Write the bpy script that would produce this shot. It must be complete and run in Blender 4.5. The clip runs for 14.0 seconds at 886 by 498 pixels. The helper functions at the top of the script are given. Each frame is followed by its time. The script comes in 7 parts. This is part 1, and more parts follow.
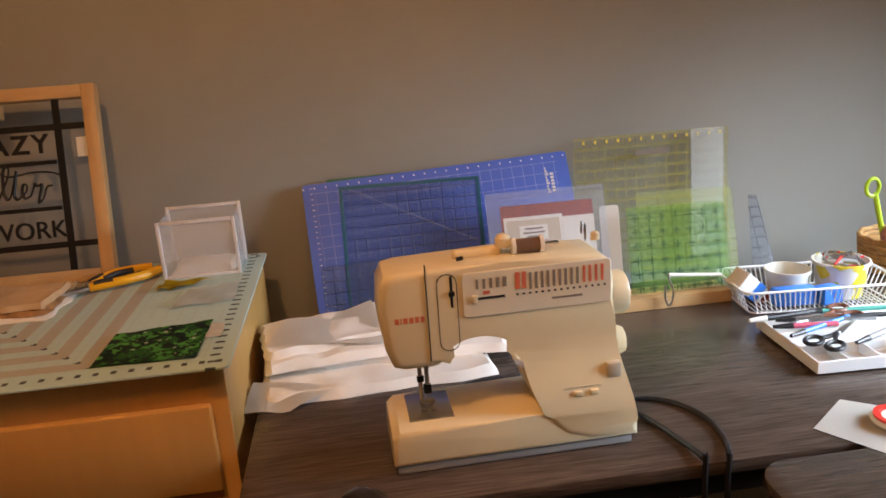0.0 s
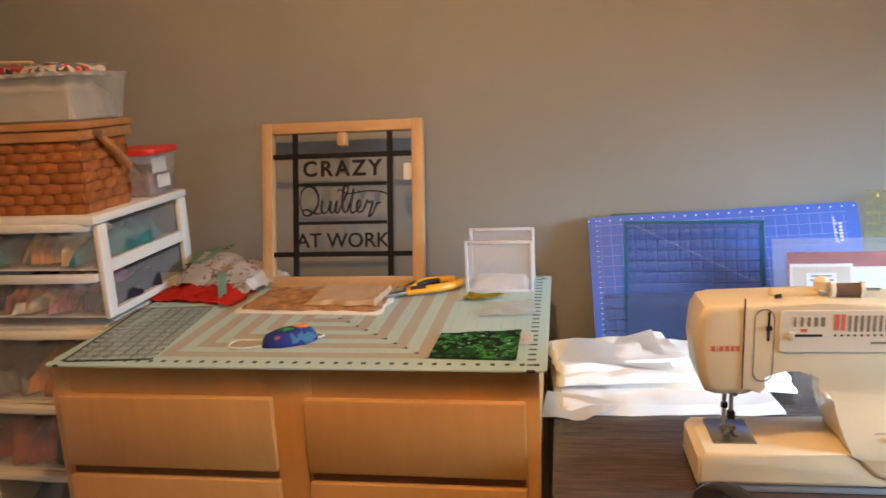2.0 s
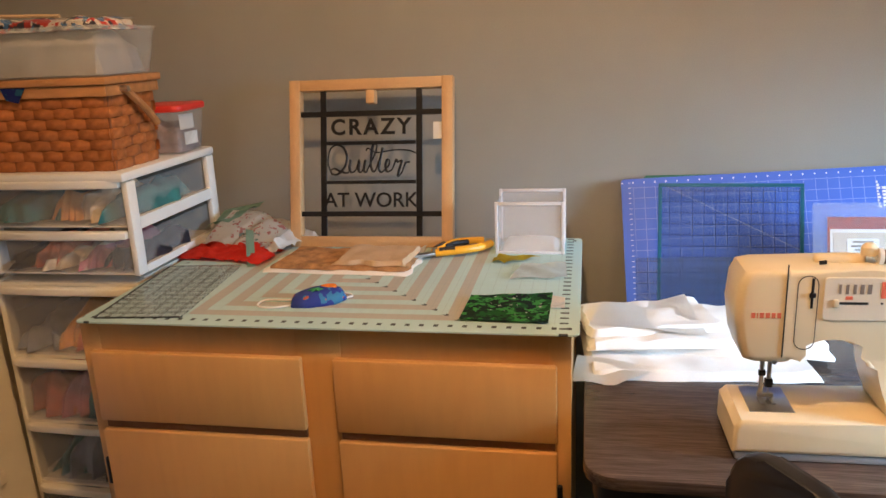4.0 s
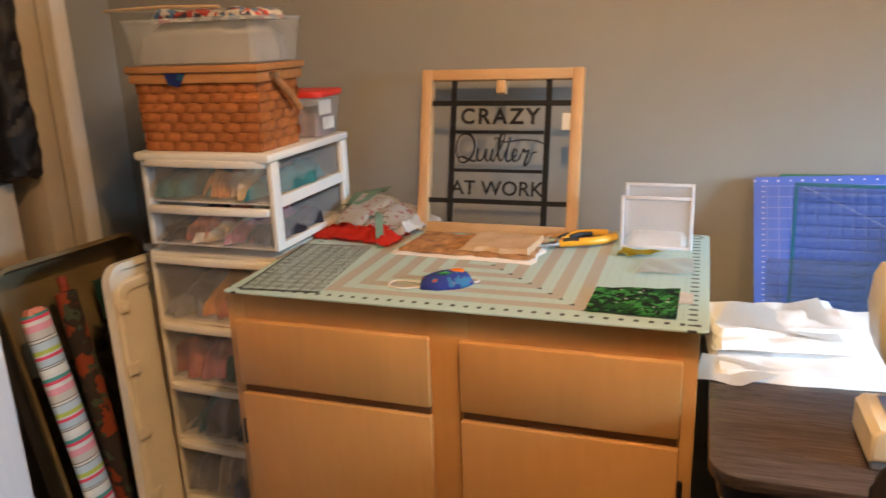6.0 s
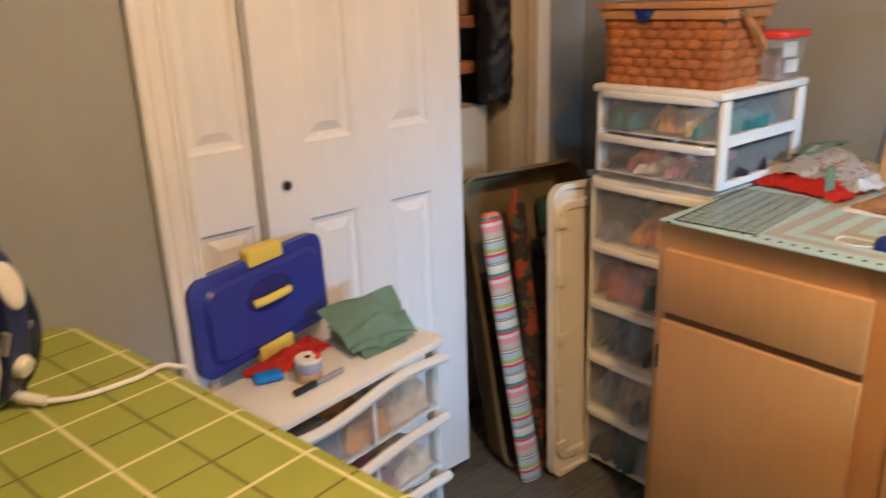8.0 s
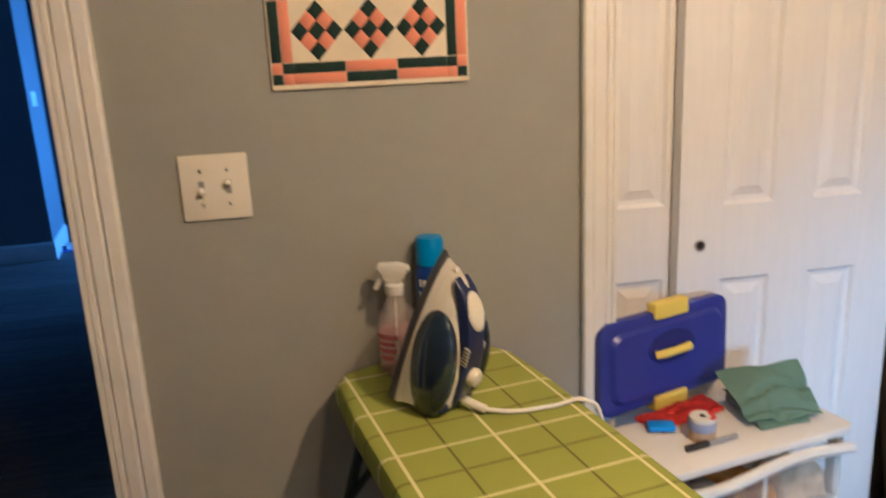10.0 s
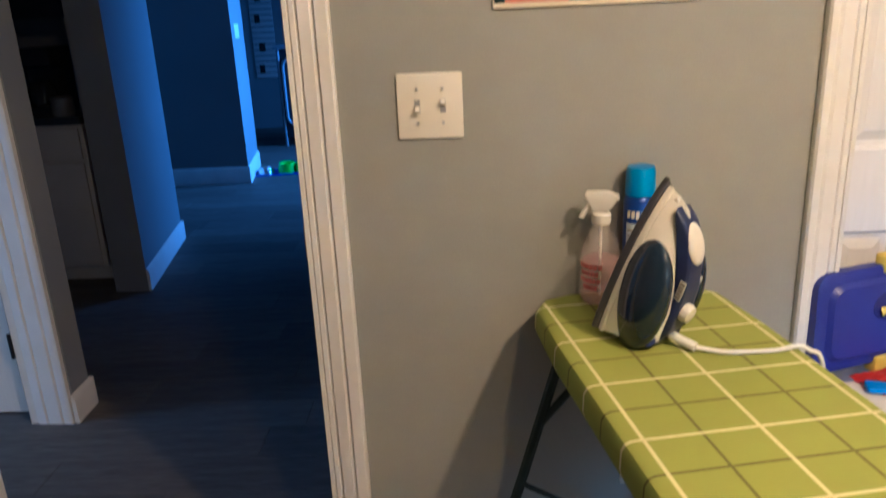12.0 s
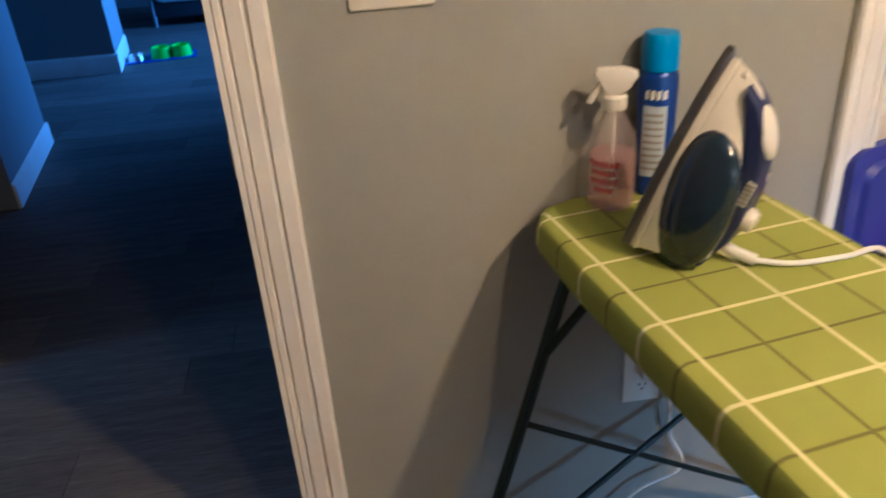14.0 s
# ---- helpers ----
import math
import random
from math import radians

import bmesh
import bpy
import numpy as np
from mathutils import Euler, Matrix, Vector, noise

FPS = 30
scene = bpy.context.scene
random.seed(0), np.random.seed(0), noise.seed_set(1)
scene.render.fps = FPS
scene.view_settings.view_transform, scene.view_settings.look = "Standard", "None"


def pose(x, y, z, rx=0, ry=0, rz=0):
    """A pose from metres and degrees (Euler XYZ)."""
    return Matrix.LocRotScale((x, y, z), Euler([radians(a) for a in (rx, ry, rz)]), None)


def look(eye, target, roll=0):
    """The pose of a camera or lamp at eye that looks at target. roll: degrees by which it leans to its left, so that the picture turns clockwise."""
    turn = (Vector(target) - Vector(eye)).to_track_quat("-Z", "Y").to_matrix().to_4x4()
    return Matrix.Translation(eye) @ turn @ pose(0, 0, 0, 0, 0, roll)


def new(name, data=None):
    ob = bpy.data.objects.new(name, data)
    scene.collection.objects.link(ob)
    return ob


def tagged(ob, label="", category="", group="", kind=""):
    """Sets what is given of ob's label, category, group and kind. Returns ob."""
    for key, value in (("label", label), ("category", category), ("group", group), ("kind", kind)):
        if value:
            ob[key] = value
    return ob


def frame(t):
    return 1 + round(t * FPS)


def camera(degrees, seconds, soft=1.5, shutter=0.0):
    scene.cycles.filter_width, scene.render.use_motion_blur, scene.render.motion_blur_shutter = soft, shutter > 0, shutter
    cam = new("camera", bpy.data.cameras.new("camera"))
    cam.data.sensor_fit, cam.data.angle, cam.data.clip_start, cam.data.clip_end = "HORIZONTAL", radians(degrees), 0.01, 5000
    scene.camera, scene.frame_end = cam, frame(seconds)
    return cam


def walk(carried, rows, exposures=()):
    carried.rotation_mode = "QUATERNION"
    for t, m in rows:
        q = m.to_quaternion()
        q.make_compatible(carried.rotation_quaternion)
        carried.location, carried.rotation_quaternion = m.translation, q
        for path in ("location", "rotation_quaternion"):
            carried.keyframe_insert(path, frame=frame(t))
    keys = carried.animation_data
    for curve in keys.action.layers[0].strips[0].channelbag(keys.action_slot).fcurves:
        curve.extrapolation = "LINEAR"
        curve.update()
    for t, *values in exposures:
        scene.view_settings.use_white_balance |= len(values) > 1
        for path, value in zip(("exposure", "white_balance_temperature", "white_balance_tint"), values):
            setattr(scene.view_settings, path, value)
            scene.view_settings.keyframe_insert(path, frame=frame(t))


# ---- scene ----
cam = camera(60.7, 14.0, shutter=0.5)
EXPO = [(0, -0.85, 8000, 25), (1, -0.5, 7000, 18), (2, -0.02, 6200, 12), (3, 0.08, 6000, 10), (5.5, 0.14, 5900, 10), (6, 0.28, 5900, 9), (6.5, 0.55, 5700, 9), (7, 0.62, 5500, 8), (8, 0.52, 5200, 6), (9, 0.54, 5050, 4), (11.5, 0.86, 4500, 3), (12.5, 1.1, 4500, 3), (14, 1.08, 4550, 4)]
PATH = [
    (0, (1.235, 1.065, 1.333), (1.452, 2.975, 0.782), -4.0),
    (0.5, (1.192, 1.046, 1.341), (1.375, 2.971, 0.833), -3.5),
    (1, (1.113, 0.991, 1.358), (1.104, 2.931, 0.871), -3.4),
    (1.5, (1.087, 0.95, 1.357), (0.885, 2.89, 0.914), -3.2),
    (2, (1.056, 0.92, 1.366), (0.744, 2.847, 0.931), -2.8),
    (2.5, (1.053, 0.922, 1.364), (0.668, 2.834, 0.922), -2.7),
    (3, (1.044, 0.93, 1.361), (0.675, 2.835, 0.875), -2.5),
    (5.3, (1.03, 0.944, 1.362), (0.63, 2.827, 0.816), -2.2),
    (5.5, (1.02, 0.936, 1.364), (0.53, 2.798, 0.825), -2.5),
    (6, (0.999, 0.896, 1.371), (0.366, 2.711, 0.82), -2.1),
    (6.5, (0.977, 0.854, 1.368), (0.154, 2.598, 0.836), -2.3),
    (7, (0.963, 0.819, 1.37), (-0.026, 2.469, 0.821), -2.7),
    (7.5, (0.966, 0.804, 1.354), (-0.295, 2.24, 0.762), -1.9),
    (8, (0.989, 0.783, 1.349), (-0.472, 1.993, 0.715), -2.0),
    (8.5, (1.011, 0.763, 1.358), (-0.606, 1.726, 0.681), -1.3),
    (9, (1.019, 0.734, 1.358), (-0.702, 1.493, 0.679), -0.9),
    (9.2, (1.022, 0.718, 1.368), (-0.738, 1.384, 0.689), -1.4),
    (11.3, (1.063, 0.632, 1.437), (-0.914, 0.629, 1.13), -1.8),
    (11.5, (1.061, 0.617, 1.427), (-0.9, 0.576, 1.037), -1.9),
    (12, (1.027, 0.598, 1.38), (-0.872, 0.528, 0.756), -2.6),
    (12.5, (0.972, 0.576, 1.36), (-0.865, 0.545, 0.57), -1.9),
    (13, (0.906, 0.54, 1.346), (-0.903, 0.697, 0.506), 0.1),
    (13.5, (0.848, 0.486, 1.353), (-0.948, 0.782, 0.525), -1.7),
    (14, (0.721, 0.469, 1.332), (-1.035, 0.656, 0.394), -3.9),
]
walk(cam, [(t, look(eye, target, roll)) for t, eye, target, roll in PATH], EXPO)

# ---- light ----
world = bpy.data.worlds.new("world")
scene.world = world
world.use_nodes = True
sky = world.node_tree.nodes.new("ShaderNodeTexSky")
sky.sky_type, sky.sun_disc = "NISHITA", False
sky.sun_elevation, sky.sun_rotation = radians(35), radians(90)
world.node_tree.nodes["Background"].inputs["Strength"].default_value = 0.1
world.node_tree.links.new(sky.outputs["Color"], world.node_tree.nodes["Background"].inputs["Color"])


def lamp(name, kind, energy, colour, m, size=0.1, size_y=None):
    data = bpy.data.lights.new(name, kind)
    data.energy, data.color = energy, colour
    if kind == "AREA":
        data.size = size
        if size_y:
            data.shape, data.size_y = "RECTANGLE", size_y
    elif kind == "POINT":
        data.shadow_soft_size = size
    ob = new(name, data)
    ob.matrix_world = m
    return ob


# ceiling bulbs out of view (the second an added fill), window daylight in the sewing room, window daylight in the far
# room
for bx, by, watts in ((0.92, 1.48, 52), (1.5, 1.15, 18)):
    lamp("unseen_ceiling_bulb", "POINT", watts, (1.0, 0.56, 0.25), pose(bx, by, 2.26), 0.045)
lamp("window_daylight", "AREA", 34, (0.52, 0.76, 1.0), look((3.02, 1.95, 1.23), (2.3, 2.20, 0.69)), 0.95, 0.62).data.spread = radians(80)
lamp("far_room_daylight", "AREA", 38, (0.16, 0.40, 1.0), look((-5.7, 1.9, 1.5), (-5.4, -1.2, 0.8)), 1.6, 1.3).data.spread = radians(85)
# unseen bluish light, added to brighten the hall door trim
lamp("hall_fill_light", "AREA", 6, (0.30, 0.55, 1.0), look((-0.75, -3.46, 1.45), (-1.25, -0.8, 0.55)), 0.6, 1.0).data.spread = radians(100)


# ---- materials ----
def shader(name, colour, rough=0.6, metal=0.0, grain=0.0, grain_scale=200.0, stain=0.0, stain_scale=6.0, bump=0.0, spec=0.5,
           trans=0.0, alpha=1.0, rand=0.0, stretch=(1, 1, 1), coat=0.0, emit=0.0, ior=1.45):
    """A surface: base colour, two scales of variation, fine relief, and a spread from object to object."""
    m = bpy.data.materials.new(name)
    m.use_nodes = True
    nt = m.node_tree
    b = nt.nodes["Principled BSDF"]
    N, L = nt.nodes.new, nt.links.new
    b.inputs["Base Color"].default_value = (*colour, 1)
    b.inputs["Roughness"].default_value = rough
    b.inputs["Metallic"].default_value = metal
    b.inputs["Specular IOR Level"].default_value = spec
    b.inputs["Transmission Weight"].default_value = trans
    b.inputs["Alpha"].default_value = alpha
    b.inputs["Coat Weight"].default_value = coat
    b.inputs["IOR"].default_value = ior
    if emit:
        b.inputs["Emission Color"].default_value = (*colour, 1)
        b.inputs["Emission Strength"].default_value = emit
    tc = N("ShaderNodeTexCoord")
    mp = N("ShaderNodeMapping")
    mp.inputs["Scale"].default_value = stretch
    L(tc.outputs["Object"], mp.inputs["Vector"])
    last = None
    for amount, scale, detail in ((grain, grain_scale, 3), (stain, stain_scale, 4)):
        if not amount:
            continue
        n = N("ShaderNodeTexNoise")
        n.inputs["Scale"].default_value, n.inputs["Detail"].default_value = scale, detail
        L(mp.outputs["Vector"], n.inputs["Vector"])
        r = N("ShaderNodeMapRange")
        r.inputs["From Min"].default_value, r.inputs["From Max"].default_value = 0.3, 0.7
        r.inputs["To Min"].default_value, r.inputs["To Max"].default_value = 1 - amount, 1 + amount
        L(n.outputs["Fac"], r.inputs["Value"])
        h = N("ShaderNodeHueSaturation")
        if last is None:
            h.inputs["Color"].default_value = (*colour, 1)
        else:
            L(last, h.inputs["Color"])
        L(r.outputs["Result"], h.inputs["Value"])
        last = h.outputs["Color"]
    if rand:
        o = N("ShaderNodeObjectInfo")
        r = N("ShaderNodeMapRange")
        r.inputs["To Min"].default_value, r.inputs["To Max"].default_value = 1 - rand, 1 + rand
        L(o.outputs["Random"], r.inputs["Value"])
        h = N("ShaderNodeHueSaturation")
        if last is None:
            h.inputs["Color"].default_value = (*colour, 1)
        else:
            L(last, h.inputs["Color"])
        L(r.outputs["Result"], h.inputs["Value"])
        last = h.outputs["Color"]
    if last is not None:
        L(last, b.inputs["Base Color"])
    if bump:
        n = N("ShaderNodeTexNoise")
        n.inputs["Scale"].default_value, n.inputs["Detail"].default_value = grain_scale, 4
        L(mp.outputs["Vector"], n.inputs["Vector"])
        u = N("ShaderNodeBump")
        u.inputs["Strength"].default_value, u.inputs["Distance"].default_value = bump, 0.002
        L(n.outputs["Fac"], u.inputs["Height"])
        L(u.outputs["Normal"], b.inputs["Normal"])
    return m


class Mix:
    """Small node arithmetic for printed patterns: values are sockets or numbers."""

    def __init__(self, m):
        self.nt = m.node_tree
        self.b = self.nt.nodes["Principled BSDF"]
        tc = self.nt.nodes.new("ShaderNodeTexCoord")
        sep = self.nt.nodes.new("ShaderNodeSeparateXYZ")
        self.nt.links.new(tc.outputs["Object"], sep.inputs[0])
        self.vec = tc.outputs["Object"]
        self.x, self.y, self.z = sep.outputs

    def put(self, socket, v):
        if isinstance(v, (int, float)):
            socket.default_value = v
        else:
            self.nt.links.new(v, socket)

    def op(self, kind, a, b=0.0):
        n = self.nt.nodes.new("ShaderNodeMath")
        n.operation = kind
        self.put(n.inputs[0], a)
        self.put(n.inputs[1], b)
        return n.outputs[0]

    def line(self, v, step, width, phase=0.0):
        """1 within a line of that width at every step."""
        f = self.op("FRACT", self.op("DIVIDE", self.op("ADD", v, 100 * step - phase + width / 2), step))
        return self.op("LESS_THAN", f, width / step)

    def noise(self, scale, detail=3):
        n = self.nt.nodes.new("ShaderNodeTexNoise")
        n.inputs["Scale"].default_value, n.inputs["Detail"].default_value = scale, detail
        self.nt.links.new(self.vec, n.inputs["Vector"])
        return n.outputs["Fac"]

    def blend(self, fac, a, b):
        n = self.nt.nodes.new("ShaderNodeMix")
        n.data_type = "RGBA"
        self.put(n.inputs["Factor"], fac)
        for s, v in ((n.inputs[6], a), (n.inputs[7], b)):
            if isinstance(v, tuple):
                s.default_value = (*v, 1)
            else:
                self.nt.links.new(v, s)
        return n.outputs[2]

    def done(self, colour):
        self.nt.links.new(colour, self.b.inputs["Base Color"])


WALL = shader("wall_paint", (0.300, 0.300, 0.272), 0.75, grain=0.03, grain_scale=350, stain=0.06, stain_scale=2.2, bump=0.12)
CEILING = shader("ceiling_paint", (0.78, 0.77, 0.74), 0.85, stain=0.03)
TRIM = shader("white_trim_paint", (0.78, 0.76, 0.72), 0.45, stain=0.05, stain_scale=9, bump=0.03)
DOOR = shader("white_door_paint", (0.80, 0.79, 0.78), 0.42, grain=0.02, grain_scale=90, stain=0.03, stretch=(1, 1, 0.1), bump=0.06)
PLANK = shader("grey_vinyl_plank", (0.100, 0.092, 0.081), 0.68, grain=0.28, grain_scale=26, stain=0.25, stain_scale=5, rand=0.28, stretch=(6, 0.5, 1), bump=0.15)
SUBFLOOR = shader("subfloor", (0.03, 0.03, 0.03), 0.9)
MAPLE = shader("maple_veneer", (0.61, 0.33, 0.105), 0.36, grain=0.025, grain_scale=60, stain=0.07, stain_scale=5, stretch=(1, 1, 0.15), bump=0.02)
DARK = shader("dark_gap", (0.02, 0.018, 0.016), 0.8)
WALNUT = shader("walnut_laminate", (0.066, 0.047, 0.038), 0.27, grain=0.35, grain_scale=38, stain=0.2, stain_scale=7, stretch=(0.5, 9, 9), bump=0.04)
CREAM = shader("cream_plastic", (0.79, 0.675, 0.45), 0.34, stain=0.03, stain_scale=12, coat=0.1)
WHITE = shader("white_plastic", (0.78, 0.76, 0.70), 0.38, stain=0.03, stain_scale=8)
CLEAR = shader("clear_plastic", (0.72, 0.70, 0.66), 0.24, alpha=0.13, stain=0.05, stain_scale=20)
FROST = shader("frosted_plastic", (0.80, 0.78, 0.78), 0.3, alpha=0.26, stain=0.06, stain_scale=15)
BLACK = shader("black_metal", (0.012, 0.012, 0.012), 0.42, metal=0.3, bump=0.03)
BLACKP = shader("black_plastic", (0.015, 0.015, 0.017), 0.38)
STEEL = shader("brushed_steel", (0.55, 0.55, 0.55), 0.28, metal=1.0)
PINE = shader("light_wood", (0.55, 0.34, 0.16), 0.5, grain=0.12, grain_scale=45, stain=0.10, stain_scale=8, stretch=(1, 1, 0.2), bump=0.05)
PINEH = shader("light_wood_rail", (0.55, 0.34, 0.16), 0.5, grain=0.12, grain_scale=45, stain=0.10, stain_scale=8, stretch=(0.2, 1, 1), bump=0.05)
REED = shader("woven_reed", (0.36, 0.125, 0.034), 0.62, grain=0.2, grain_scale=70, stain=0.2, stain_scale=14, rand=0.14, bump=0.10, spec=0.25)
BASKETWOOD = shader("basket_wood", (0.44, 0.21, 0.075), 0.45, grain=0.15, grain_scale=60, stretch=(0.2, 1, 1), bump=0.05)
CLOTHW = shader("white_cotton", (0.80, 0.78, 0.74), 0.9, grain=0.04, grain_scale=500, stain=0.04, stain_scale=10, bump=0.25)
NAVY = shader("blue_plastic", (0.025, 0.035, 0.26), 0.40, stain=0.05)
YELLOW = shader("yellow_plastic", (0.80, 0.62, 0.10), 0.45)
RED = shader("red_plastic", (0.68, 0.04, 0.025), 0.42)
GREYP = shader("grey_plastic", (0.30, 0.30, 0.30), 0.5)


# ---- mesh helpers ----
def box(bm, a, b, bev=0.0, seg=2, m=None):
    """A box from corner a to corner b, with rounded edges."""
    c = [(p + q) / 2 for p, q in zip(a, b)]
    s = [abs(q - p) for p, q in zip(a, b)]
    g = bmesh.ops.create_cube(bm, size=1, matrix=(m or Matrix()) @ Matrix.LocRotScale(c, None, s))
    if bev:
        edges = list({e for v in g["verts"] for e in v.link_edges})
        bmesh.ops.bevel(bm, geom=edges, offset=bev, segments=seg, affect="EDGES", profile=0.5)


def cyl(bm, p, q, r, r2=None, seg=16, caps=True):
    p, q = Vector(p), Vector(q)
    d = q - p
    m = Matrix.Translation((p + q) / 2) @ d.to_track_quat("Z", "Y").to_matrix().to_4x4()
    bmesh.ops.create_cone(bm, cap_ends=caps, segments=seg, radius1=r, radius2=r if r2 is None else r2, depth=d.length, matrix=m)


def lathe(bm, profile, at=(0, 0, 0), seg=24, sx=1.0, sy=1.0, m=None):
    """A turned body from (radius, height) pairs."""
    rings = []
    m = m or Matrix()
    for r, z in profile:
        rings.append([bm.verts.new(m @ Vector((at[0] + sx * r * math.cos(2 * math.pi * k / seg), at[1] + sy * r * math.sin(2 * math.pi * k / seg), at[2] + z))) for k in range(seg)])
    for a, b in zip(rings, rings[1:]):
        for k in range(seg):
            bm.faces.new((a[k], a[(k + 1) % seg], b[(k + 1) % seg], b[k]))
    for ring, flip in ((rings[0], True), (rings[-1], False)):
        if len(ring) > 2:
            bm.faces.new(ring[::-1] if flip else ring)


def tube(bm, pts, r, seg=8, taper=None):
    """A round bar or cord along points."""
    pts = [Vector(p) for p in pts]
    rings = []
    for i, p in enumerate(pts):
        d = (pts[min(i + 1, len(pts) - 1)] - pts[max(i - 1, 0)]).normalized()
        x = d.orthogonal().normalized() if i == 0 else (side - d * side.dot(d)).normalized()
        side = x
        y = d.cross(x)
        rr = r if taper is None else r * taper[i]
        rings.append([bm.verts.new(p + rr * (math.cos(2 * math.pi * k / seg) * x + math.sin(2 * math.pi * k / seg) * y)) for k in range(seg)])
    for a, b in zip(rings, rings[1:]):
        for k in range(seg):
            bm.faces.new((a[k], a[(k + 1) % seg], b[(k + 1) % seg], b[k]))
    bm.faces.new(rings[0][::-1])
    bm.faces.new(rings[-1])


def smooth_path(pts, n=6):
    """Catmull-Rom points through the given ones."""
    p = [Vector(q) for q in pts]
    p = [2 * p[0] - p[1]] + p + [2 * p[-1] - p[-2]]
    out = []
    for i in range(1, len(p) - 2):
        for k in range(n):
            t = k / n
            out.append(0.5 * (2 * p[i] + (p[i + 1] - p[i - 1]) * t + (2 * p[i - 1] - 5 * p[i] + 4 * p[i + 1] - p[i + 2]) * t * t
                              + (3 * p[i] - p[i - 1] - 3 * p[i + 1] + p[i + 2]) * t ** 3))
    return out + [p[-2]]


def prism(bm, outline, d0, d1, axis="y", bev=0.0, seg=2, m=None):
    """An outline (two coordinates) pulled from d0 to d1 along an axis."""
    def at(u, v, d):
        w = Vector({"y": (u, d, v), "x": (d, u, v), "z": (u, v, d)}[axis])
        return (m @ w) if m else w
    a = [bm.verts.new(at(u, v, d0)) for u, v in outline]
    b = [bm.verts.new(at(u, v, d1)) for u, v in outline]
    faces = [bm.faces.new(a), bm.faces.new(b[::-1])]
    for i in range(len(a)):
        j = (i + 1) % len(a)
        bm.faces.new((a[j], a[i], b[i], b[j]))
    if bev:
        edges = list({e for f in faces for e in f.edges})
        bmesh.ops.bevel(bm, geom=edges, offset=bev, segments=seg, affect="EDGES", profile=0.5)


def rounded(w, d, r, n=4, cx=0.0, cy=0.0):
    """A rounded rectangle's outline about a centre."""
    out = []
    for sx, sy, a0 in ((1, 1, 0), (-1, 1, 90), (-1, -1, 180), (1, -1, 270)):
        for k in range(n + 1):
            a = radians(a0 + 90 * k / n)
            out.append((cx + sx * (w / 2 - r) + r * math.cos(a), cy + sy * (d / 2 - r) + r * math.sin(a)))
    return out


def soft(bm, w, d, h, seed, amp=0.006, nx=22, ny=16, edge=0.02, jag=0.01, fold=0.0, m=None):
    """A soft lump of cloth: rounded rims, an uneven outline and folds on top, flat underneath."""
    top, bot = [], []
    m = m or Matrix()
    for j in range(ny + 1):
        rt, rb = [], []
        for i in range(nx + 1):
            u, v = i / nx * 2 - 1, j / ny * 2 - 1
            o = Vector((seed * 7.3, seed * 3.1, 0))
            x = u * (w / 2 + jag * noise.noise(Vector((v * 2.2, seed + 4, 0))) * 2)
            y = v * (d / 2 + jag * noise.noise(Vector((u * 2.2, seed + 9, 0))) * 2)
            rim = min(1.0, (w / 2 * (1 - abs(u))) / edge, (d / 2 * (1 - abs(v))) / edge)
            rim = math.sqrt(max(0.0, 1 - (1 - rim) ** 2))
            z = h * rim + rim * (amp * noise.noise(Vector((x, y, 0)) * 22 + o) * 2 + fold * abs(noise.noise(Vector((x * 9 + y * 5, y * 3, seed))) * 2))
            rt.append(bm.verts.new(m @ Vector((x, y, max(z, 0.0008)))))
            rb.append(bm.verts.new(m @ Vector((x, y, 0))))
        top.append(rt)
        bot.append(rb)
    for j in range(ny):
        for i in range(nx):
            bm.faces.new((top[j][i], top[j][i + 1], top[j + 1][i + 1], top[j + 1][i]))
            bm.faces.new((bot[j][i], bot[j + 1][i], bot[j + 1][i + 1], bot[j][i + 1]))
    for i in range(nx):
        bm.faces.new((top[0][i + 1], top[0][i], bot[0][i], bot[0][i + 1]))
        bm.faces.new((top[ny][i], top[ny][i + 1], bot[ny][i + 1], bot[ny][i]))
    for j in range(ny):
        bm.faces.new((top[j][0], top[j + 1][0], bot[j + 1][0], bot[j][0]))
        bm.faces.new((top[j + 1][nx], top[j][nx], bot[j][nx], bot[j + 1][nx]))


def sheet(bm, corners, nx, ny, lift, thick=0.0012):
    """A thin cloth or paper through four corners (front left, front right, back right, back left), lifted by lift(u, v)."""
    a, b, c, d = [Vector(p) for p in corners]
    g = [[bm.verts.new((a * (1 - u) + b * u) * (1 - v) + (d * (1 - u) + c * u) * v + Vector((0, 0, lift(u, v))))
          for u in [i / nx for i in range(nx + 1)]] for v in [j / ny for j in range(ny + 1)]]
    faces = [bm.faces.new((g[j][i], g[j][i + 1], g[j + 1][i + 1], g[j + 1][i])) for j in range(ny) for i in range(nx)]
    bmesh.ops.solidify(bm, geom=faces, thickness=-thick)


def finish(bm, name, material, angle=35):
    me = bpy.data.meshes.new(name)
    bmesh.ops.recalc_face_normals(bm, faces=bm.faces)
    bm.to_mesh(me)
    bm.free()
    me.polygons.foreach_set("use_smooth", [True] * len(me.polygons))
    me.set_sharp_from_angle(angle=radians(angle))
    if material:
        me.materials.append(material)
    return me


def part(name, bm, material, parent=None, label="", angle=35):
    """One bmesh as one mesh object under a thing or a part."""
    ob = new(name, finish(bm, name, material, angle))
    ob.parent = parent
    return tagged(ob, label)


def piece(name, me, parent, at=(0, 0, 0), m=None):
    ob = new(name, me)
    ob.parent = parent
    ob.matrix_basis = m if m is not None else Matrix.Translation(at)
    return ob


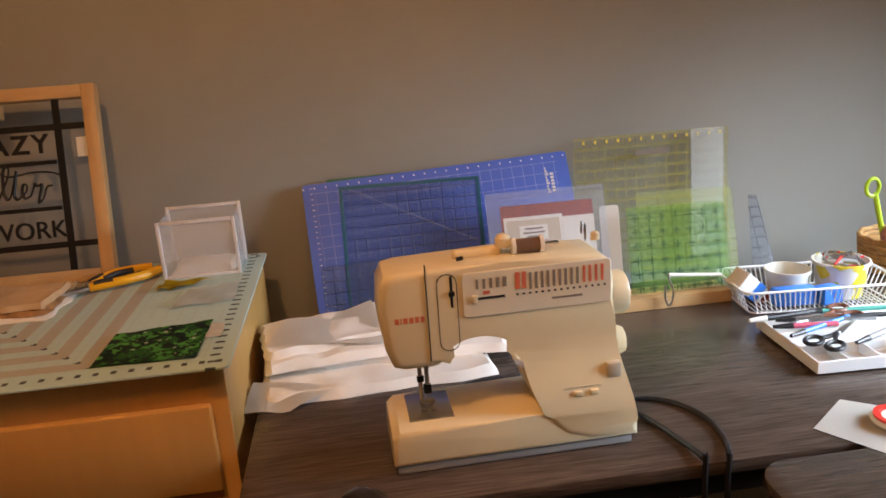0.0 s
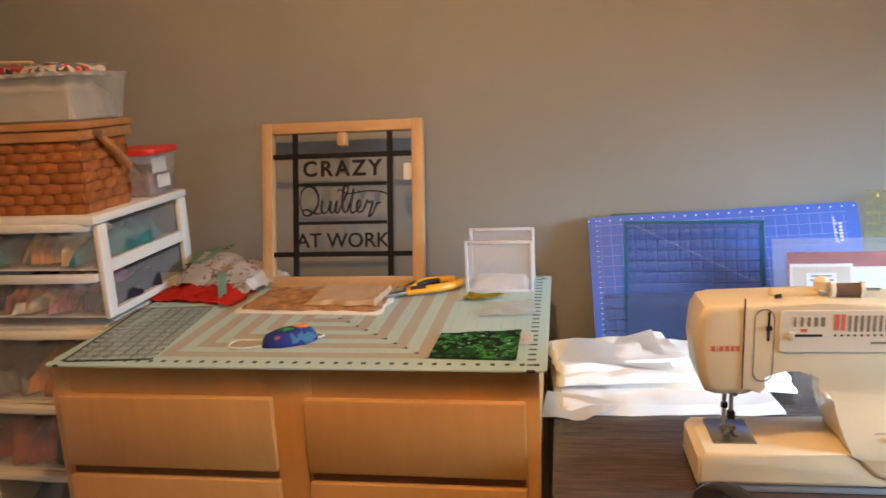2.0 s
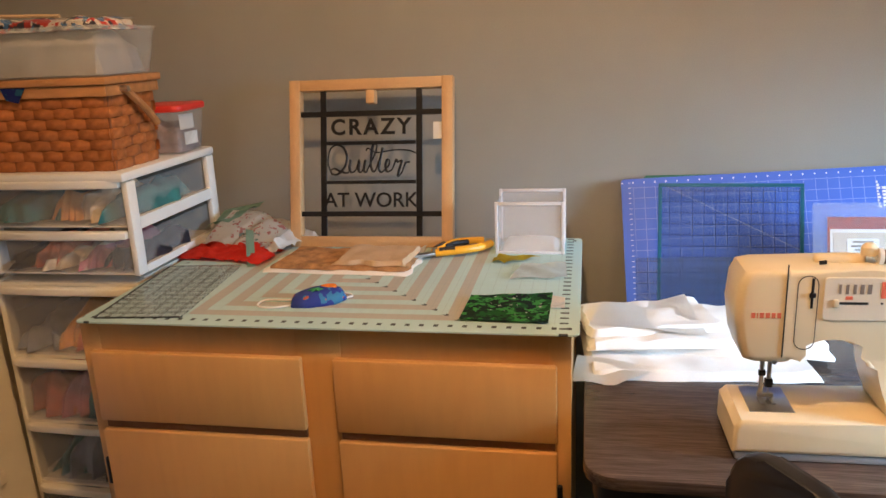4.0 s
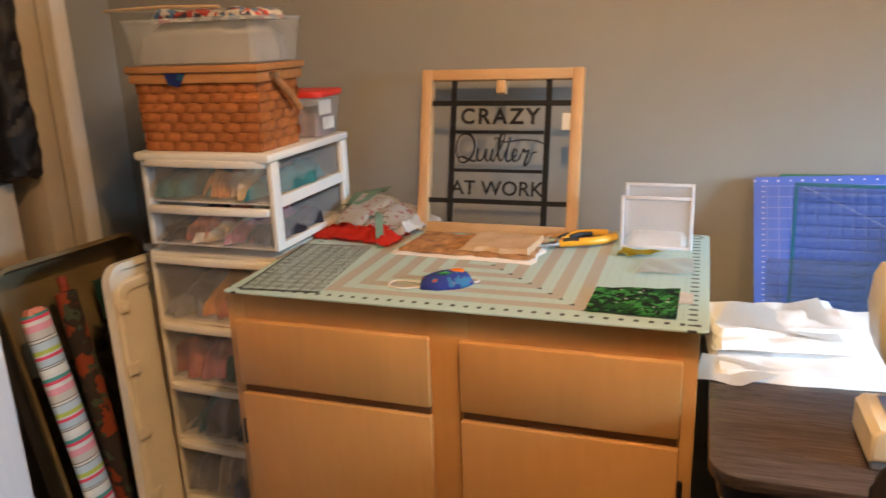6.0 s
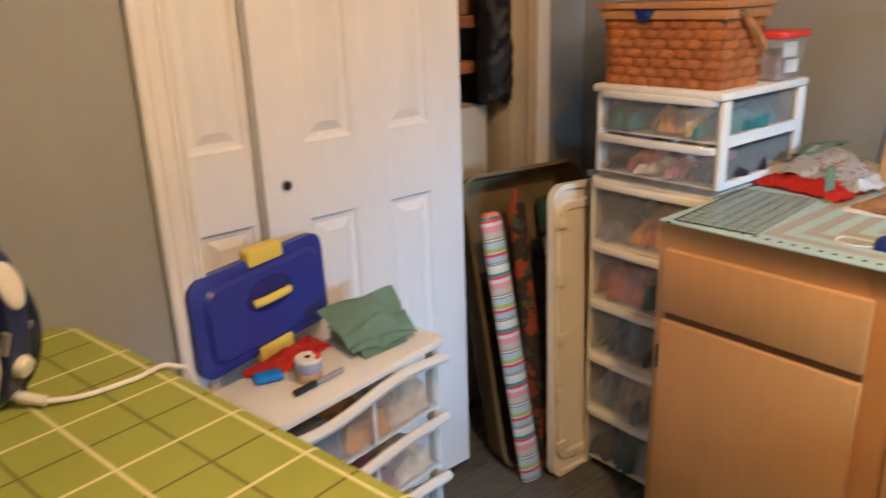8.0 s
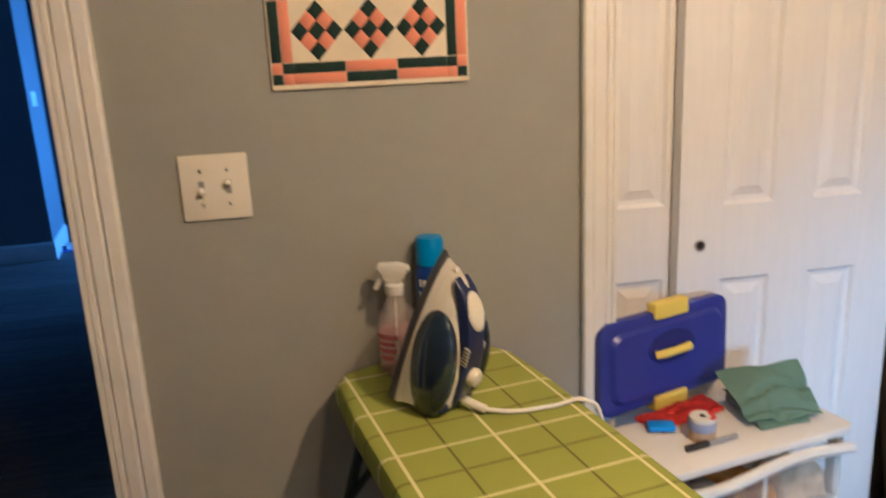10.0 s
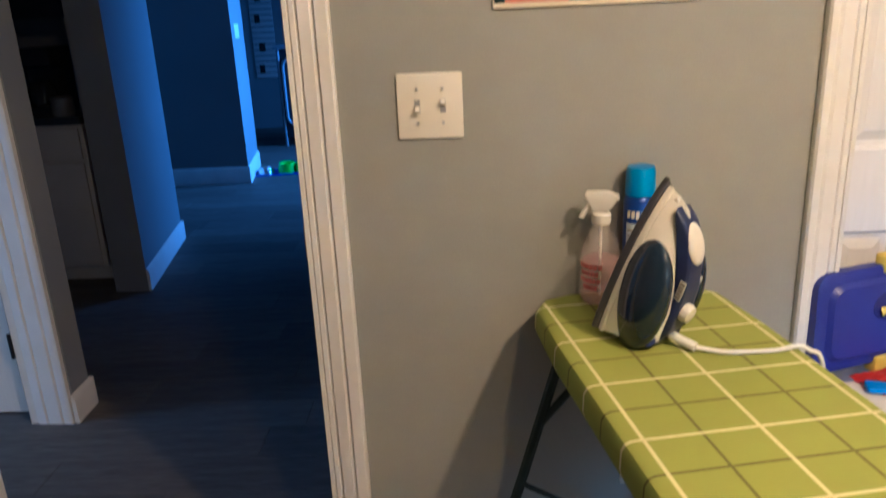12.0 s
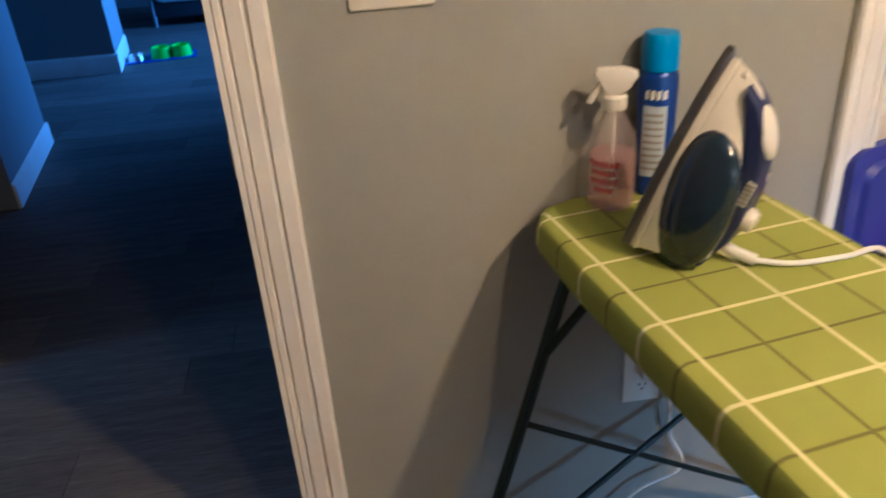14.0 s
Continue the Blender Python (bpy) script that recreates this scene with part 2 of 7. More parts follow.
def thing(name, label, category, m=None, group=""):
    ob = new(name)
    ob.empty_display_size = 0.05
    if m is not None:
        ob.matrix_basis = m
    return tagged(ob, label, category, group)


def solo(name, bm, material, label, category, m=None, group="", kind="", angle=35):
    ob = part(name, bm, material, None, "", angle)
    if m is not None:
        ob.matrix_basis = m
    return tagged(ob, label, category, group, kind)


def structure(name, bm, material, label, category, angle=35):
    return solo(name, bm, material, label, category, kind="structure", angle=angle)


def words(body, size, depth, shear=0.0, spacing=1.0, offset=0.0):
    """Letters as a mesh in the xz plane, facing -y, centred."""
    cu = bpy.data.curves.new("letters", "FONT")
    cu.body, cu.size, cu.extrude, cu.shear, cu.space_character, cu.offset = body, size, depth, shear, spacing, offset
    cu.align_x, cu.align_y, cu.resolution_u = "CENTER", "CENTER", 4
    ob = new("letters", cu)
    bpy.context.view_layer.update()
    me = bpy.data.meshes.new_from_object(ob.evaluated_get(bpy.context.evaluated_depsgraph_get()))
    bpy.data.objects.remove(ob)
    me.transform(pose(0, 0, 0, 90, 0, 0))
    return me


B = bmesh.new

# ---- the room: walls with openings, ceiling, trim ----
XW, YN, XE, YS, HC, T = -0.345, 2.82, 3.05, -1.35, 2.42, 0.115
CL0, CL1, CLH = 1.287, 2.815, 2.03
HD0, HD1, HDH = -0.52, 0.296, 2.03
bm = B()
box(bm, (-1.35, YN, 0), (XE + T, YN + T, HC))
structure("wall_north", bm, WALL, "warm grey painted wall behind the tables", "wall")
bm = B()
for a, b, z0, z1 in ((YS, HD0, 0, HC), (HD0, HD1, HDH, HC), (HD1, CL0, 0, HC), (CL0, YN, CLH, HC)):
    box(bm, (XW - T, a, z0), (XW, b, z1))
structure("wall_west", bm, WALL, "warm grey painted wall with the hall doorway and the closet", "wall")
WY0, WY1, WZ0, WZ1 = 1.45, 2.45, 0.9, 2.05
bm = B()
for a, b, z0, z1 in ((YS, WY0, 0, HC), (WY0, WY1, 0, WZ0), (WY0, WY1, WZ1, HC), (WY1, YN, 0, HC)):
    box(bm, (XE, a, z0), (XE + T, b, z1))
structure("wall_east", bm, WALL, "grey painted wall with the window", "wall")
bm = B()
box(bm, (XW - T, YS - T, 0), (XE + T, YS, HC))
structure("wall_south", bm, WALL, "grey painted wall behind the viewer", "wall")
bm = B()
box(bm, (-8.2, -3.6, HC), (XE + T, 3.3, HC + 0.1))
structure("ceiling", bm, CEILING, "white painted ceiling", "ceiling")
bm = B()
box(bm, (-8.2, -3.6, -0.12), (XE + T, 3.3, -0.006))
floor = structure("floor", bm, SUBFLOOR, "grey wood-look vinyl plank floor", "floor")


def casing(name, y0, y1, top, x, side, label, w=0.074, both=True):
    """White moulded door trim round an opening in a wall across x; side +1 faces +x."""
    ob = tagged(new(name), label, "door trim", kind="structure")
    prof = [(0.0, 0.006), (0.004, 0.010), (0.012, 0.010), (0.015, 0.006), (0.019, 0.013), (0.040, 0.015), (0.046, 0.011), (0.050, 0.019), (w - 0.004, 0.020), (w, 0.015)]
    for y, s in ((y0, -1), (y1, 1)) if both else ((y0, -1),):
        bm = B()
        out = [(y + s * u, x + side * v) for u, v in prof] + [(y + s * w, x), (y, x)]
        prism(bm, [(b, a) for a, b in out], 0, top + w, "z")
        part("side_trim", bm, TRIM, ob)
    bm = B()
    out = [(x + side * v, top + u) for u, v in prof] + [(x, top + w), (x, top)]
    prism(bm, out, y0, y1, "y")
    part("head_trim", bm, TRIM, ob)
    bm = B()
    for y, s in ((y0, 1), (y1, -1)) if both else ((y0, 1),):
        box(bm, (x - side * (T + 0.002), y, 0), (x + side * 0.009, y + s * 0.008, top))
    box(bm, (x - side * (T + 0.002), y0 + 0.008, top - 0.016), (x + side * 0.009, y1 - 0.008, top))
    part("jamb", bm, TRIM, ob)
    return ob


casing("closet_trim", CL0, CL1, CLH, XW, 1, "white painted moulded trim round the closet opening", 0.066, False)
hall_trim = casing("door_trim", HD0, HD1, HDH, XW, 1, "white painted moulded trim round the hall doorway, chipped at the latch")
bm = B()
box(bm, (-0.425, HD1 - 0.0105, 0.90), (-0.365, HD1 - 0.0075, 1.00), 0.001)
part("strike_plate", bm, STEEL, hall_trim, "small worn metal strike plate")
bm = B()
box(bm, (-0.345, HD1 - 0.011, 0.92), (-0.3385, HD1 - 0.002, 0.985), 0.003)
part("chip", bm, PINE, hall_trim, "bare wood where the paint has chipped")


def baseboard(name, p, q, nx, ny, h=0.095):
    """A skirting along a wall from p to q, standing out towards (nx, ny)."""
    bm = B()
    p, q = Vector((*p, 0)), Vector((*q, 0))
    n = Vector((nx, ny, 0))
    prof = [(0, 0), (0.014, 0), (0.014, h - 0.02), (0.008, h - 0.006), (0.004, h), (0, h)]
    a = [bm.verts.new(p + n * u + Vector((0, 0, v))) for u, v in prof]
    b = [bm.verts.new(q + n * u + Vector((0, 0, v))) for u, v in prof]
    bm.faces.new(a)
    bm.faces.new(b[::-1])
    for i in range(6):
        j = (i + 1) % 6
        bm.faces.new((a[i], b[i], b[j], a[j]))
    structure(name, bm, TRIM, "white painted baseboard along the wall", "baseboard")


baseboard("baseboard", (XW, HD1 + 0.07), (XW, CL0 - 0.07), 1, 0)
baseboard("baseboard", (XW + 0.02, YN), (XE, YN), 0, -1)
baseboard("baseboard", (XE, YS), (XE, YN - 0.02), -1, 0)
baseboard("baseboard", (XW, YS), (XW, HD0 - 0.07), 1, 0)

# window to the east
win = tagged(new("window_1"), "white framed window letting in cool daylight", "window", kind="structure")
bm = B()
box(bm, (XE - 0.02, WY0 - 0.07, WZ0 - 0.07), (XE - 0.001, WY0, WZ1 + 0.07), 0.004)
box(bm, (XE - 0.02, WY1, WZ0 - 0.07), (XE - 0.001, WY1 + 0.07, WZ1 + 0.07), 0.004)
box(bm, (XE - 0.02, WY0, WZ1), (XE - 0.001, WY1, WZ1 + 0.07), 0.004)
part("window_frame", bm, TRIM, win)
bm = B()
box(bm, (XE - 0.06, WY0 - 0.06, WZ0 - 0.03), (XE + 0.05, WY1 + 0.06, WZ0), 0.005)
part("window_sill", bm, TRIM, win)
bm = B()
for z in (WZ0 + 0.02, (WZ0 + WZ1) / 2, WZ1 - 0.02):
    box(bm, (XE + 0.05, WY0, z - 0.02), (XE + 0.08, WY1, z + 0.02), 0.003)
for y in (WY0 + 0.02, WY1 - 0.02):
    box(bm, (XE + 0.052, y - 0.02, WZ0), (XE + 0.078, y + 0.02, WZ1), 0.003)
part("sash", bm, TRIM, win)

# blind out of view, added to hold back daylight from the window's upper half
BLIND = shader("beige_blind_fabric", (0.42, 0.38, 0.32), 0.85, stain=0.05)
bm = B()
box(bm, (XE + 0.01, WY0 + 0.005, 1.55), (XE + 0.014, WY1 - 0.005, WZ1))
part("added_blind", bm, BLIND, win, "unseen half-lowered beige blind added to cut high daylight")

# unseen fixtures holding the bulbs; second is added fill, shades dim the upper walls
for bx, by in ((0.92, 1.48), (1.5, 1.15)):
    fix = thing("unseen_ceiling_light", "unseen white enamel ceiling light with an open metal shade", "ceiling light", pose(bx, by, HC), "ceiling lights")
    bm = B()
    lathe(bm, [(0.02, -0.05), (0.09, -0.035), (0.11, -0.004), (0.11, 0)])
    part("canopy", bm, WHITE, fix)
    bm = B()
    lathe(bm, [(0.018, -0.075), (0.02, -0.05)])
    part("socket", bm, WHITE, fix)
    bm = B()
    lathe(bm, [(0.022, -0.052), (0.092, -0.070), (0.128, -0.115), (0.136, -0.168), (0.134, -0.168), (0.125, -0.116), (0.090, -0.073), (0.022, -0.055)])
    part("shade", bm, WHITE, fix, "open enamel shade added to dim the upper walls")

# ---- closet ----
bm = B()
box(bm, (-1.35, 0.95, 0), (-1.25, YN, HC))
box(bm, (-1.25, 0.95, 0), (XW - T, 1.05, HC))
structure("closet_wall", bm, WALL, "grey painted closet inside wall", "wall")
bm = B()
box(bm, (-0.80, 2.545, 0), (-0.70, YN, HC))
structure("closet_return", bm, WALL, "grey painted wall return inside the closet", "wall")
bm = B()
box(bm, (-0.83, 2.475, 0), (-0.698, 2.544, HC), 0.003)
box(bm, (-0.699, 2.545, 0), (-0.690, 2.582, HC), 0.002)
closet_post = structure("closet_post", bm, shader("cream_board", (0.50, 0.43, 0.31), 0.55, stain=0.08, stain_scale=8), "cream board at the end of the closet return", "trim")
bm = B()
box(bm, (-0.699, 2.584, 0), (-0.682, 2.636, HC), 0.003)
structure("closet_inner_trim", bm, TRIM, "white painted flat trim inside the closet", "trim")


def panel_door(name, y0, y1, x, label, hole=None):
    """A moulded six-panel door slab whose face is at x, from y0 to y1."""
    ob = tagged(new(name), label, "door", kind="structure")
    w = y1 - y0
    rails = ((0.13, 0.878), (1.052, 1.62), (1.74, 1.93))
    cols = ((y0 + 0.106, y0 + w / 2 - 0.050), (y0 + w / 2 + 0.050, y1 - 0.106))
    bm = B()
    ys = sorted({y0, y1, *[v for c in cols for v in c]})
    zs = sorted({0.03, 2.02, *[v for r in rails for v in r]})
    for i in range(len(ys) - 1):
        for j in range(len(zs) - 1):
            open_panel = any(abs(ys[i] - c[0]) < 1e-6 for c in cols) and any(abs(zs[j] - r[0]) < 1e-6 for r in rails)
            if not open_panel:
                box(bm, (x - 0.034, ys[i], zs[j]), (x, ys[i + 1], zs[j + 1]))
    slab = part("slab", bm, DOOR, ob)
    for c in cols:
        for r in rails:
            bm = B()
            rings = []
            for inset, depth in ((0, 0), (0.008, -0.009), (0.018, -0.011), (0.040, -0.002), (0.044, -0.002)):
                rings.append([bm.verts.new((x + depth, yy, zz)) for yy, zz in
                              ((c[0] + inset, r[0] + inset), (c[1] - inset, r[0] + inset), (c[1] - inset, r[1] - inset), (c[0] + inset, r[1] - inset))])
            for a, b in zip(rings, rings[1:]):
                for k in range(4):
                    bm.faces.new((a[k], a[(k + 1) % 4], b[(k + 1) % 4], b[k]))
            bm.faces.new(rings[-1])
            back = [bm.verts.new((x - 0.03, v.co.y, v.co.z)) for v in rings[0]]
            for k in range(4):
                bm.faces.new((back[k], back[(k + 1) % 4], rings[0][(k + 1) % 4], rings[0][k]))
            bm.faces.new(back[::-1])
            part("panel", bm, DOOR, ob, angle=12)
    if hole:
        bm = B()
        lathe(bm, [(0.013, -0.001), (0.013, 0.003), (0.0095, 0.003), (0.009, -0.0005)], m=pose(x, *hole, 0, 90, 0))
        part("pull_ring", bm, STEEL, ob, "dull metal ring round the finger hole")
        bm = B()
        lathe(bm, [(0.009, 0), (0.009, 0.0015)], m=pose(x, *hole, 0, 90, 0))
        part("hole", bm, DARK, ob)
    return ob


panel_door("door_1", 1.508, 2.076, -0.482, "white six-panel sliding closet door with an empty knob hole", (1.561, 0.964))
panel_door("door_2", 1.262, 1.83, -0.526, "white six-panel sliding closet door behind the other")

# ---- base cabinet with a cutting mat ----
cab = thing("base_cabinet", "maple base cabinet with two drawers over two doors, black hinges", "cabinet", pose(0.550, 2.145, 0))
CW, CD, CH = 0.464, 0.60, 0.876
for nm, a, b in (("side_panel", (-CW, 0.02, 0.10), (-CW + 0.016, CD, CH)), ("side_panel", (CW - 0.016, 0.02, 0.10), (CW, CD, CH)), ("back_panel", (-CW + 0.016, CD - 0.012, 0.10), (CW - 0.016, CD, CH)),
                 ("bottom_panel", (-CW + 0.016, 0.02, 0.10), (CW - 0.016, CD - 0.012, 0.115)), ("top_panel", (-CW + 0.016, 0.02, CH - 0.016), (CW - 0.016, CD - 0.012, CH))):
    bm = B()
    box(bm, a, b)
    part(nm, bm, MAPLE, cab)
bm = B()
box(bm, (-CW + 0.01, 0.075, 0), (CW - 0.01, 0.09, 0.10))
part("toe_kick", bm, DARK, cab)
bm = B()
for a, b in ((-CW, -CW + 0.038), (-0.030, 0.054), (CW - 0.038, CW)):
    box(bm, (a, 0, 0.10), (b, 0.02, CH), 0.001)
for z0, z1 in ((CH - 0.075, CH), (0.645, 0.685), (0.10, 0.14)):
    for a, b in ((-CW + 0.038, -0.030), (0.054, CW - 0.038)):
        box(bm, (a, 0.001, z0), (b, 0.02, z1))
part("face_frame", bm, MAPLE, cab)
for a, b in ((-CW + 0.024, -0.018), (0.042, CW - 0.024)):
    bm = B()
    box(bm, (a, -0.019, 0.675), (b, -0.001, 0.820), 0.005, 2)
    part("drawer_front", bm, MAPLE, cab)
    # strip filling the gap below the drawer; the groove's shade is its brown colour
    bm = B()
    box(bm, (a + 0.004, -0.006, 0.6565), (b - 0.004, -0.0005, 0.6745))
    part("gap_shade_strip", bm, shader("gap_shade_brown", (0.20, 0.088, 0.030), 0.6, stain=0.1), cab, "brown strip with the gap's shade put into its colour")
    bm = B()
    box(bm, (a, -0.019, 0.12), (b, -0.001, 0.656), 0.004, 2)
    door = part("cabinet_door", bm, MAPLE, cab)
    bm = B()
    hx = b + 0.004 if a > 0 else a - 0.004
    cyl(bm, (hx, -0.012, 0.535), (hx, -0.012, 0.59), 0.0055, seg=10)
    part("hinge", bm, BLACK, door, "black exposed hinge barrel")

MATM = shader("cutting_mat_print", (0.44, 0.60, 0.58), 0.55, bump=0.05, grain_scale=400)
k = Mix(MATM)
inch = 0.0254
e = k.op("MINIMUM", k.op("MINIMUM", k.op("SUBTRACT", k.x, 0.205), k.op("SUBTRACT", 0.722, k.x)), k.op("SUBTRACT", k.y, 0.052))
band = k.op("MULTIPLY", k.op("GREATER_THAN", e, 0.0), k.op("LESS_THAN", k.op("FRACT", k.op("DIVIDE", e, 2 * inch)), 0.5))
grid = k.op("MAXIMUM", k.line(k.x, inch, 0.0010), k.line(k.y, inch, 0.0010))
inside = k.op("MULTIPLY", k.op("MULTIPLY", k.op("GREATER_THAN", k.x, 0.042), k.op("LESS_THAN", k.x, 0.892)), k.op("MULTIPLY", k.op("GREATER_THAN", k.y, 0.042), k.op("LESS_THAN", k.y, 0.575)))
def near(v, c, w):
    return k.op("LESS_THAN", k.op("ABSOLUTE", k.op("SUBTRACT", v, c)), w)
front = k.op("MULTIPLY", k.op("MAXIMUM", near(k.y, 0.026, 0.0055), near(k.y, 0.595, 0.005)), k.line(k.x, inch, 0.0085))
sides = k.op("MULTIPLY", k.op("MAXIMUM", near(k.x, 0.026, 0.0055), near(k.x, 0.905, 0.0075)), k.line(k.y, inch, 0.0075))
corner = k.op("MULTIPLY", k.op("GREATER_THAN", e, 0.0), k.op("MULTIPLY", k.line(e, inch, 0.006), k.op("LESS_THAN", k.op("ABSOLUTE", k.op("SUBTRACT", k.op("SUBTRACT", 0.722, k.x), k.op("SUBTRACT", k.y, 0.052))), 0.006)))
col = k.blend(band, (0.43, 0.62, 0.61), (0.40, 0.375, 0.33))
col = k.blend(k.op("MULTIPLY", k.op("MULTIPLY", grid, inside), 0.35), col, (0.16, 0.22, 0.22))
col = k.blend(k.op("MULTIPLY", k.noise(9), 0.25), col, (0.47, 0.58, 0.56))
col = k.blend(k.op("MAXIMUM", k.op("MAXIMUM", front, sides), corner), col, (0.03, 0.045, 0.05))
k.done(col)
bm = B()
prism(bm, rounded(0.932, 0.621, 0.012, cx=0.466, cy=0.3105), 0, 0.004, "z", 0.0008, 1)
solo("cutting_mat", bm, MATM, "pale aqua cutting mat with grey bands and inch marks", "cutting mat", pose(0.096, 2.118, 0.8805))
bm = B()
box(bm, (0.098, 2.148, 0.8765), (1.005, 2.735, 0.8803))
solo("backing_board", bm, DARK, "dark thin backing board under the cutting mat", "board")

# ---- tables ----
def table(name, x0, x1, y0, y1, z, label):
    ob = thing(name, label, "table", pose(0, 0, 0))
    bm = B()
    prism(bm, rounded(x1 - x0, y1 - y0, 0.05, cx=(x0 + x1) / 2, cy=(y0 + y1) / 2), z - 0.022, z, "z", 0.003, 2)
    part("tabletop", bm, WALNUT, ob)
    bm = B()
    prism(bm, rounded(x1 - x0 - 0.03, y1 - y0 - 0.03, 0.04, cx=(x0 + x1) / 2, cy=(y0 + y1) / 2), z - 0.06, z - 0.0225, "z")
    part("apron", bm, BLACKP, ob)
    for x in (x0 + 0.09, x1 - 0.09):
        for y in (y0 + 0.07, y1 - 0.07):
            bm = B()
            cyl(bm, (x, y, 0), (x, y, z - 0.06), 0.014)
            part("leg", bm, BLACK, ob)
    return ob


table("folding_table", 1.035, 2.86, 1.938, 2.69, 0.735, "dark walnut laminate folding table with rounded corners, against the wall")
table("side_table", 1.735, 2.95, 1.15, 1.925, 0.735, "dark walnut laminate table with rounded corners, butted against the other")

# ---- drawer towers ----
def drawer(ob, x0, x1, y0, y1, z0, z1, front, rail):
    """A clear drawer with a bowed front, a rim rail and open box sides."""
    bm = B()
    out = [(x0, y0 + 0.012), (x0 + 0.02, y0 + 0.003), ((x0 + x1) / 2, y0), (x1 - 0.02, y0 + 0.003), (x1, y0 + 0.012)]
    prism(bm, out + [(x, y + 0.004) for x, y in out[::-1]], z0 + 0.004, z1 - 0.022, "z")
    d = part("drawer", bm, front, ob)
    for nm, a, b in (("drawer_side", (x0, y0 + 0.0165, z0 + 0.004), (x0 + 0.003, y1, z1 - 0.02)), ("drawer_side", (x1 - 0.003, y0 + 0.0165, z0 + 0.004), (x1, y1, z1 - 0.02)), ("drawer_floor", (x0 + 0.0032, y0 + 0.017, z0 + 0.0045), (x1 - 0.0032, y1, z0 + 0.007))):
        bm = B()
        box(bm, a, b)
        part(nm, bm, front, d)
    bm = B()
    prism(bm, [(x, y - 0.008) for x, y in out] + [(x, y + 0.01) for x, y in out[::-1]], z1 - 0.021, z1 - 0.004, "z", 0.003, 2)
    part("pull_rim", bm, rail, d)
    return d


tower = thing("drawer_tower", "tall translucent plastic drawer tower full of fabric", "drawer unit", pose(0, 0, 0))
TX0, TX1, TY0, TY1 = -0.268, 0.085, 2.335, 2.74
levels = [0.035, 0.205, 0.375, 0.540, 0.705, 0.880]
bm = B()
for x0, x1 in ((TX0, TX0 + 0.012), (TX1 - 0.012, TX1)):
    for y0 in (TY0 + 0.012, TY1 - 0.03):
        box(bm, (x0, y0, 0), (x1, y0 + 0.03, 0.885), 0.002)
for z in levels:
    for x0, x1 in ((TX0, TX0 + 0.012), (TX1 - 0.012, TX1)):
        box(bm, (x0, TY0 + 0.042, z - 0.009), (x1, TY1 - 0.03, z + 0.009))
    box(bm, (TX0 + 0.012, TY0 + 0.014, z - 0.006), (TX1 - 0.012, TY1, z + 0.002))
MILKY = shader("milky_plastic", (0.84, 0.78, 0.62), 0.4, stain=0.04, stain_scale=9)
part("frame", bm, MILKY, tower)
for a, b in zip(levels, levels[1:]):
    drawer(tower, TX0 + 0.014, TX1 - 0.014, TY0, TY1 - 0.01, a + 0.004, b - 0.002, CLEAR, MILKY)
bm = B()
box(bm, (TX0 - 0.004, TY0 - 0.004, 0.8855), (TX1 + 0.004, TY1, 0.902), 0.004)
part("top", bm, CLEAR, tower)

unit = thing("drawer_unit", "white plastic two-drawer unit with clear fronts, stacked on the tower", "drawer unit", pose(0, 0, 0))
UX0, UX1, UY0, UY1, UZ0, UZ1 = -0.250, 0.103, 2.325, 2.72, 0.903, 1.128
bm = B()
for x0, x1 in ((UX0, UX0 + 0.014), (UX1 - 0.014, UX1)):
    for y0, y1 in ((UY0 + 0.012, UY0 + 0.045), (UY1 - 0.035, UY1)):
        box(bm, (x0, y0, UZ0), (x1, y1, UZ1 - 0.021), 0.003)
    for z0, z1 in ((UZ0, UZ0 + 0.016), (1.000, 1.026)):
        box(bm, (x0 + 0.001, UY0 + 0.045, z0), (x1 - 0.001, UY1 - 0.035, z1))
box(bm, (UX0 + 0.014, UY0 + 0.02, UZ0), (UX1 - 0.014, UY1, UZ0 + 0.004))
box(bm, (UX0 + 0.014, UY0 + 0.02, 1.008), (UX1 - 0.014, UY1, 1.012))
part("frame", bm, WHITE, unit)
bm = B()
box(bm, (UX0 - 0.003, UY0 - 0.004, UZ1 - 0.020), (UX1 + 0.003, UY1 + 0.003, UZ1), 0.006)
part("top", bm, WHITE, unit)
for a, b in ((UZ0 + 0.004, 1.006), (1.013, UZ1 - 0.012)):
    drawer(unit, UX0 + 0.016, UX1 - 0.016, UY0, UY1 - 0.012, a, b, CLEAR, WHITE)

# ---- ironing board ----
BOARD = shader("green_check_cotton", (0.26, 0.32, 0.035), 0.85, bump=0.2, grain_scale=600)
k = Mix(BOARD)
wl = k.op("MAXIMUM", k.line(k.x, 0.149, 0.0055, 0.055), k.line(k.y, 0.158, 0.0055, 0.002))
dl = k.op("MAXIMUM", k.line(k.x, 0.149, 0.0045, 0.055 + 0.0745), k.line(k.y, 0.158, 0.0045, 0.081))
col = k.blend(k.noise(5), (0.262, 0.296, 0.036), (0.325, 0.358, 0.052))
col = k.blend(k.op("MULTIPLY", k.noise(700, 2), 0.25), col, (0.36, 0.40, 0.08))
col = k.blend(k.op("MULTIPLY", dl, 0.75), col, (0.10, 0.085, 0.018))
col = k.blend(k.op("MULTIPLY", wl, 0.9), col, (0.72, 0.68, 0.36))
k.done(col)
ib = thing("ironing_board", "ironing board with a green checked cover and dark metal legs", "ironing board", pose(-0.04, 0.930, 0.0, 0, 0, 9.5))
bm = B()
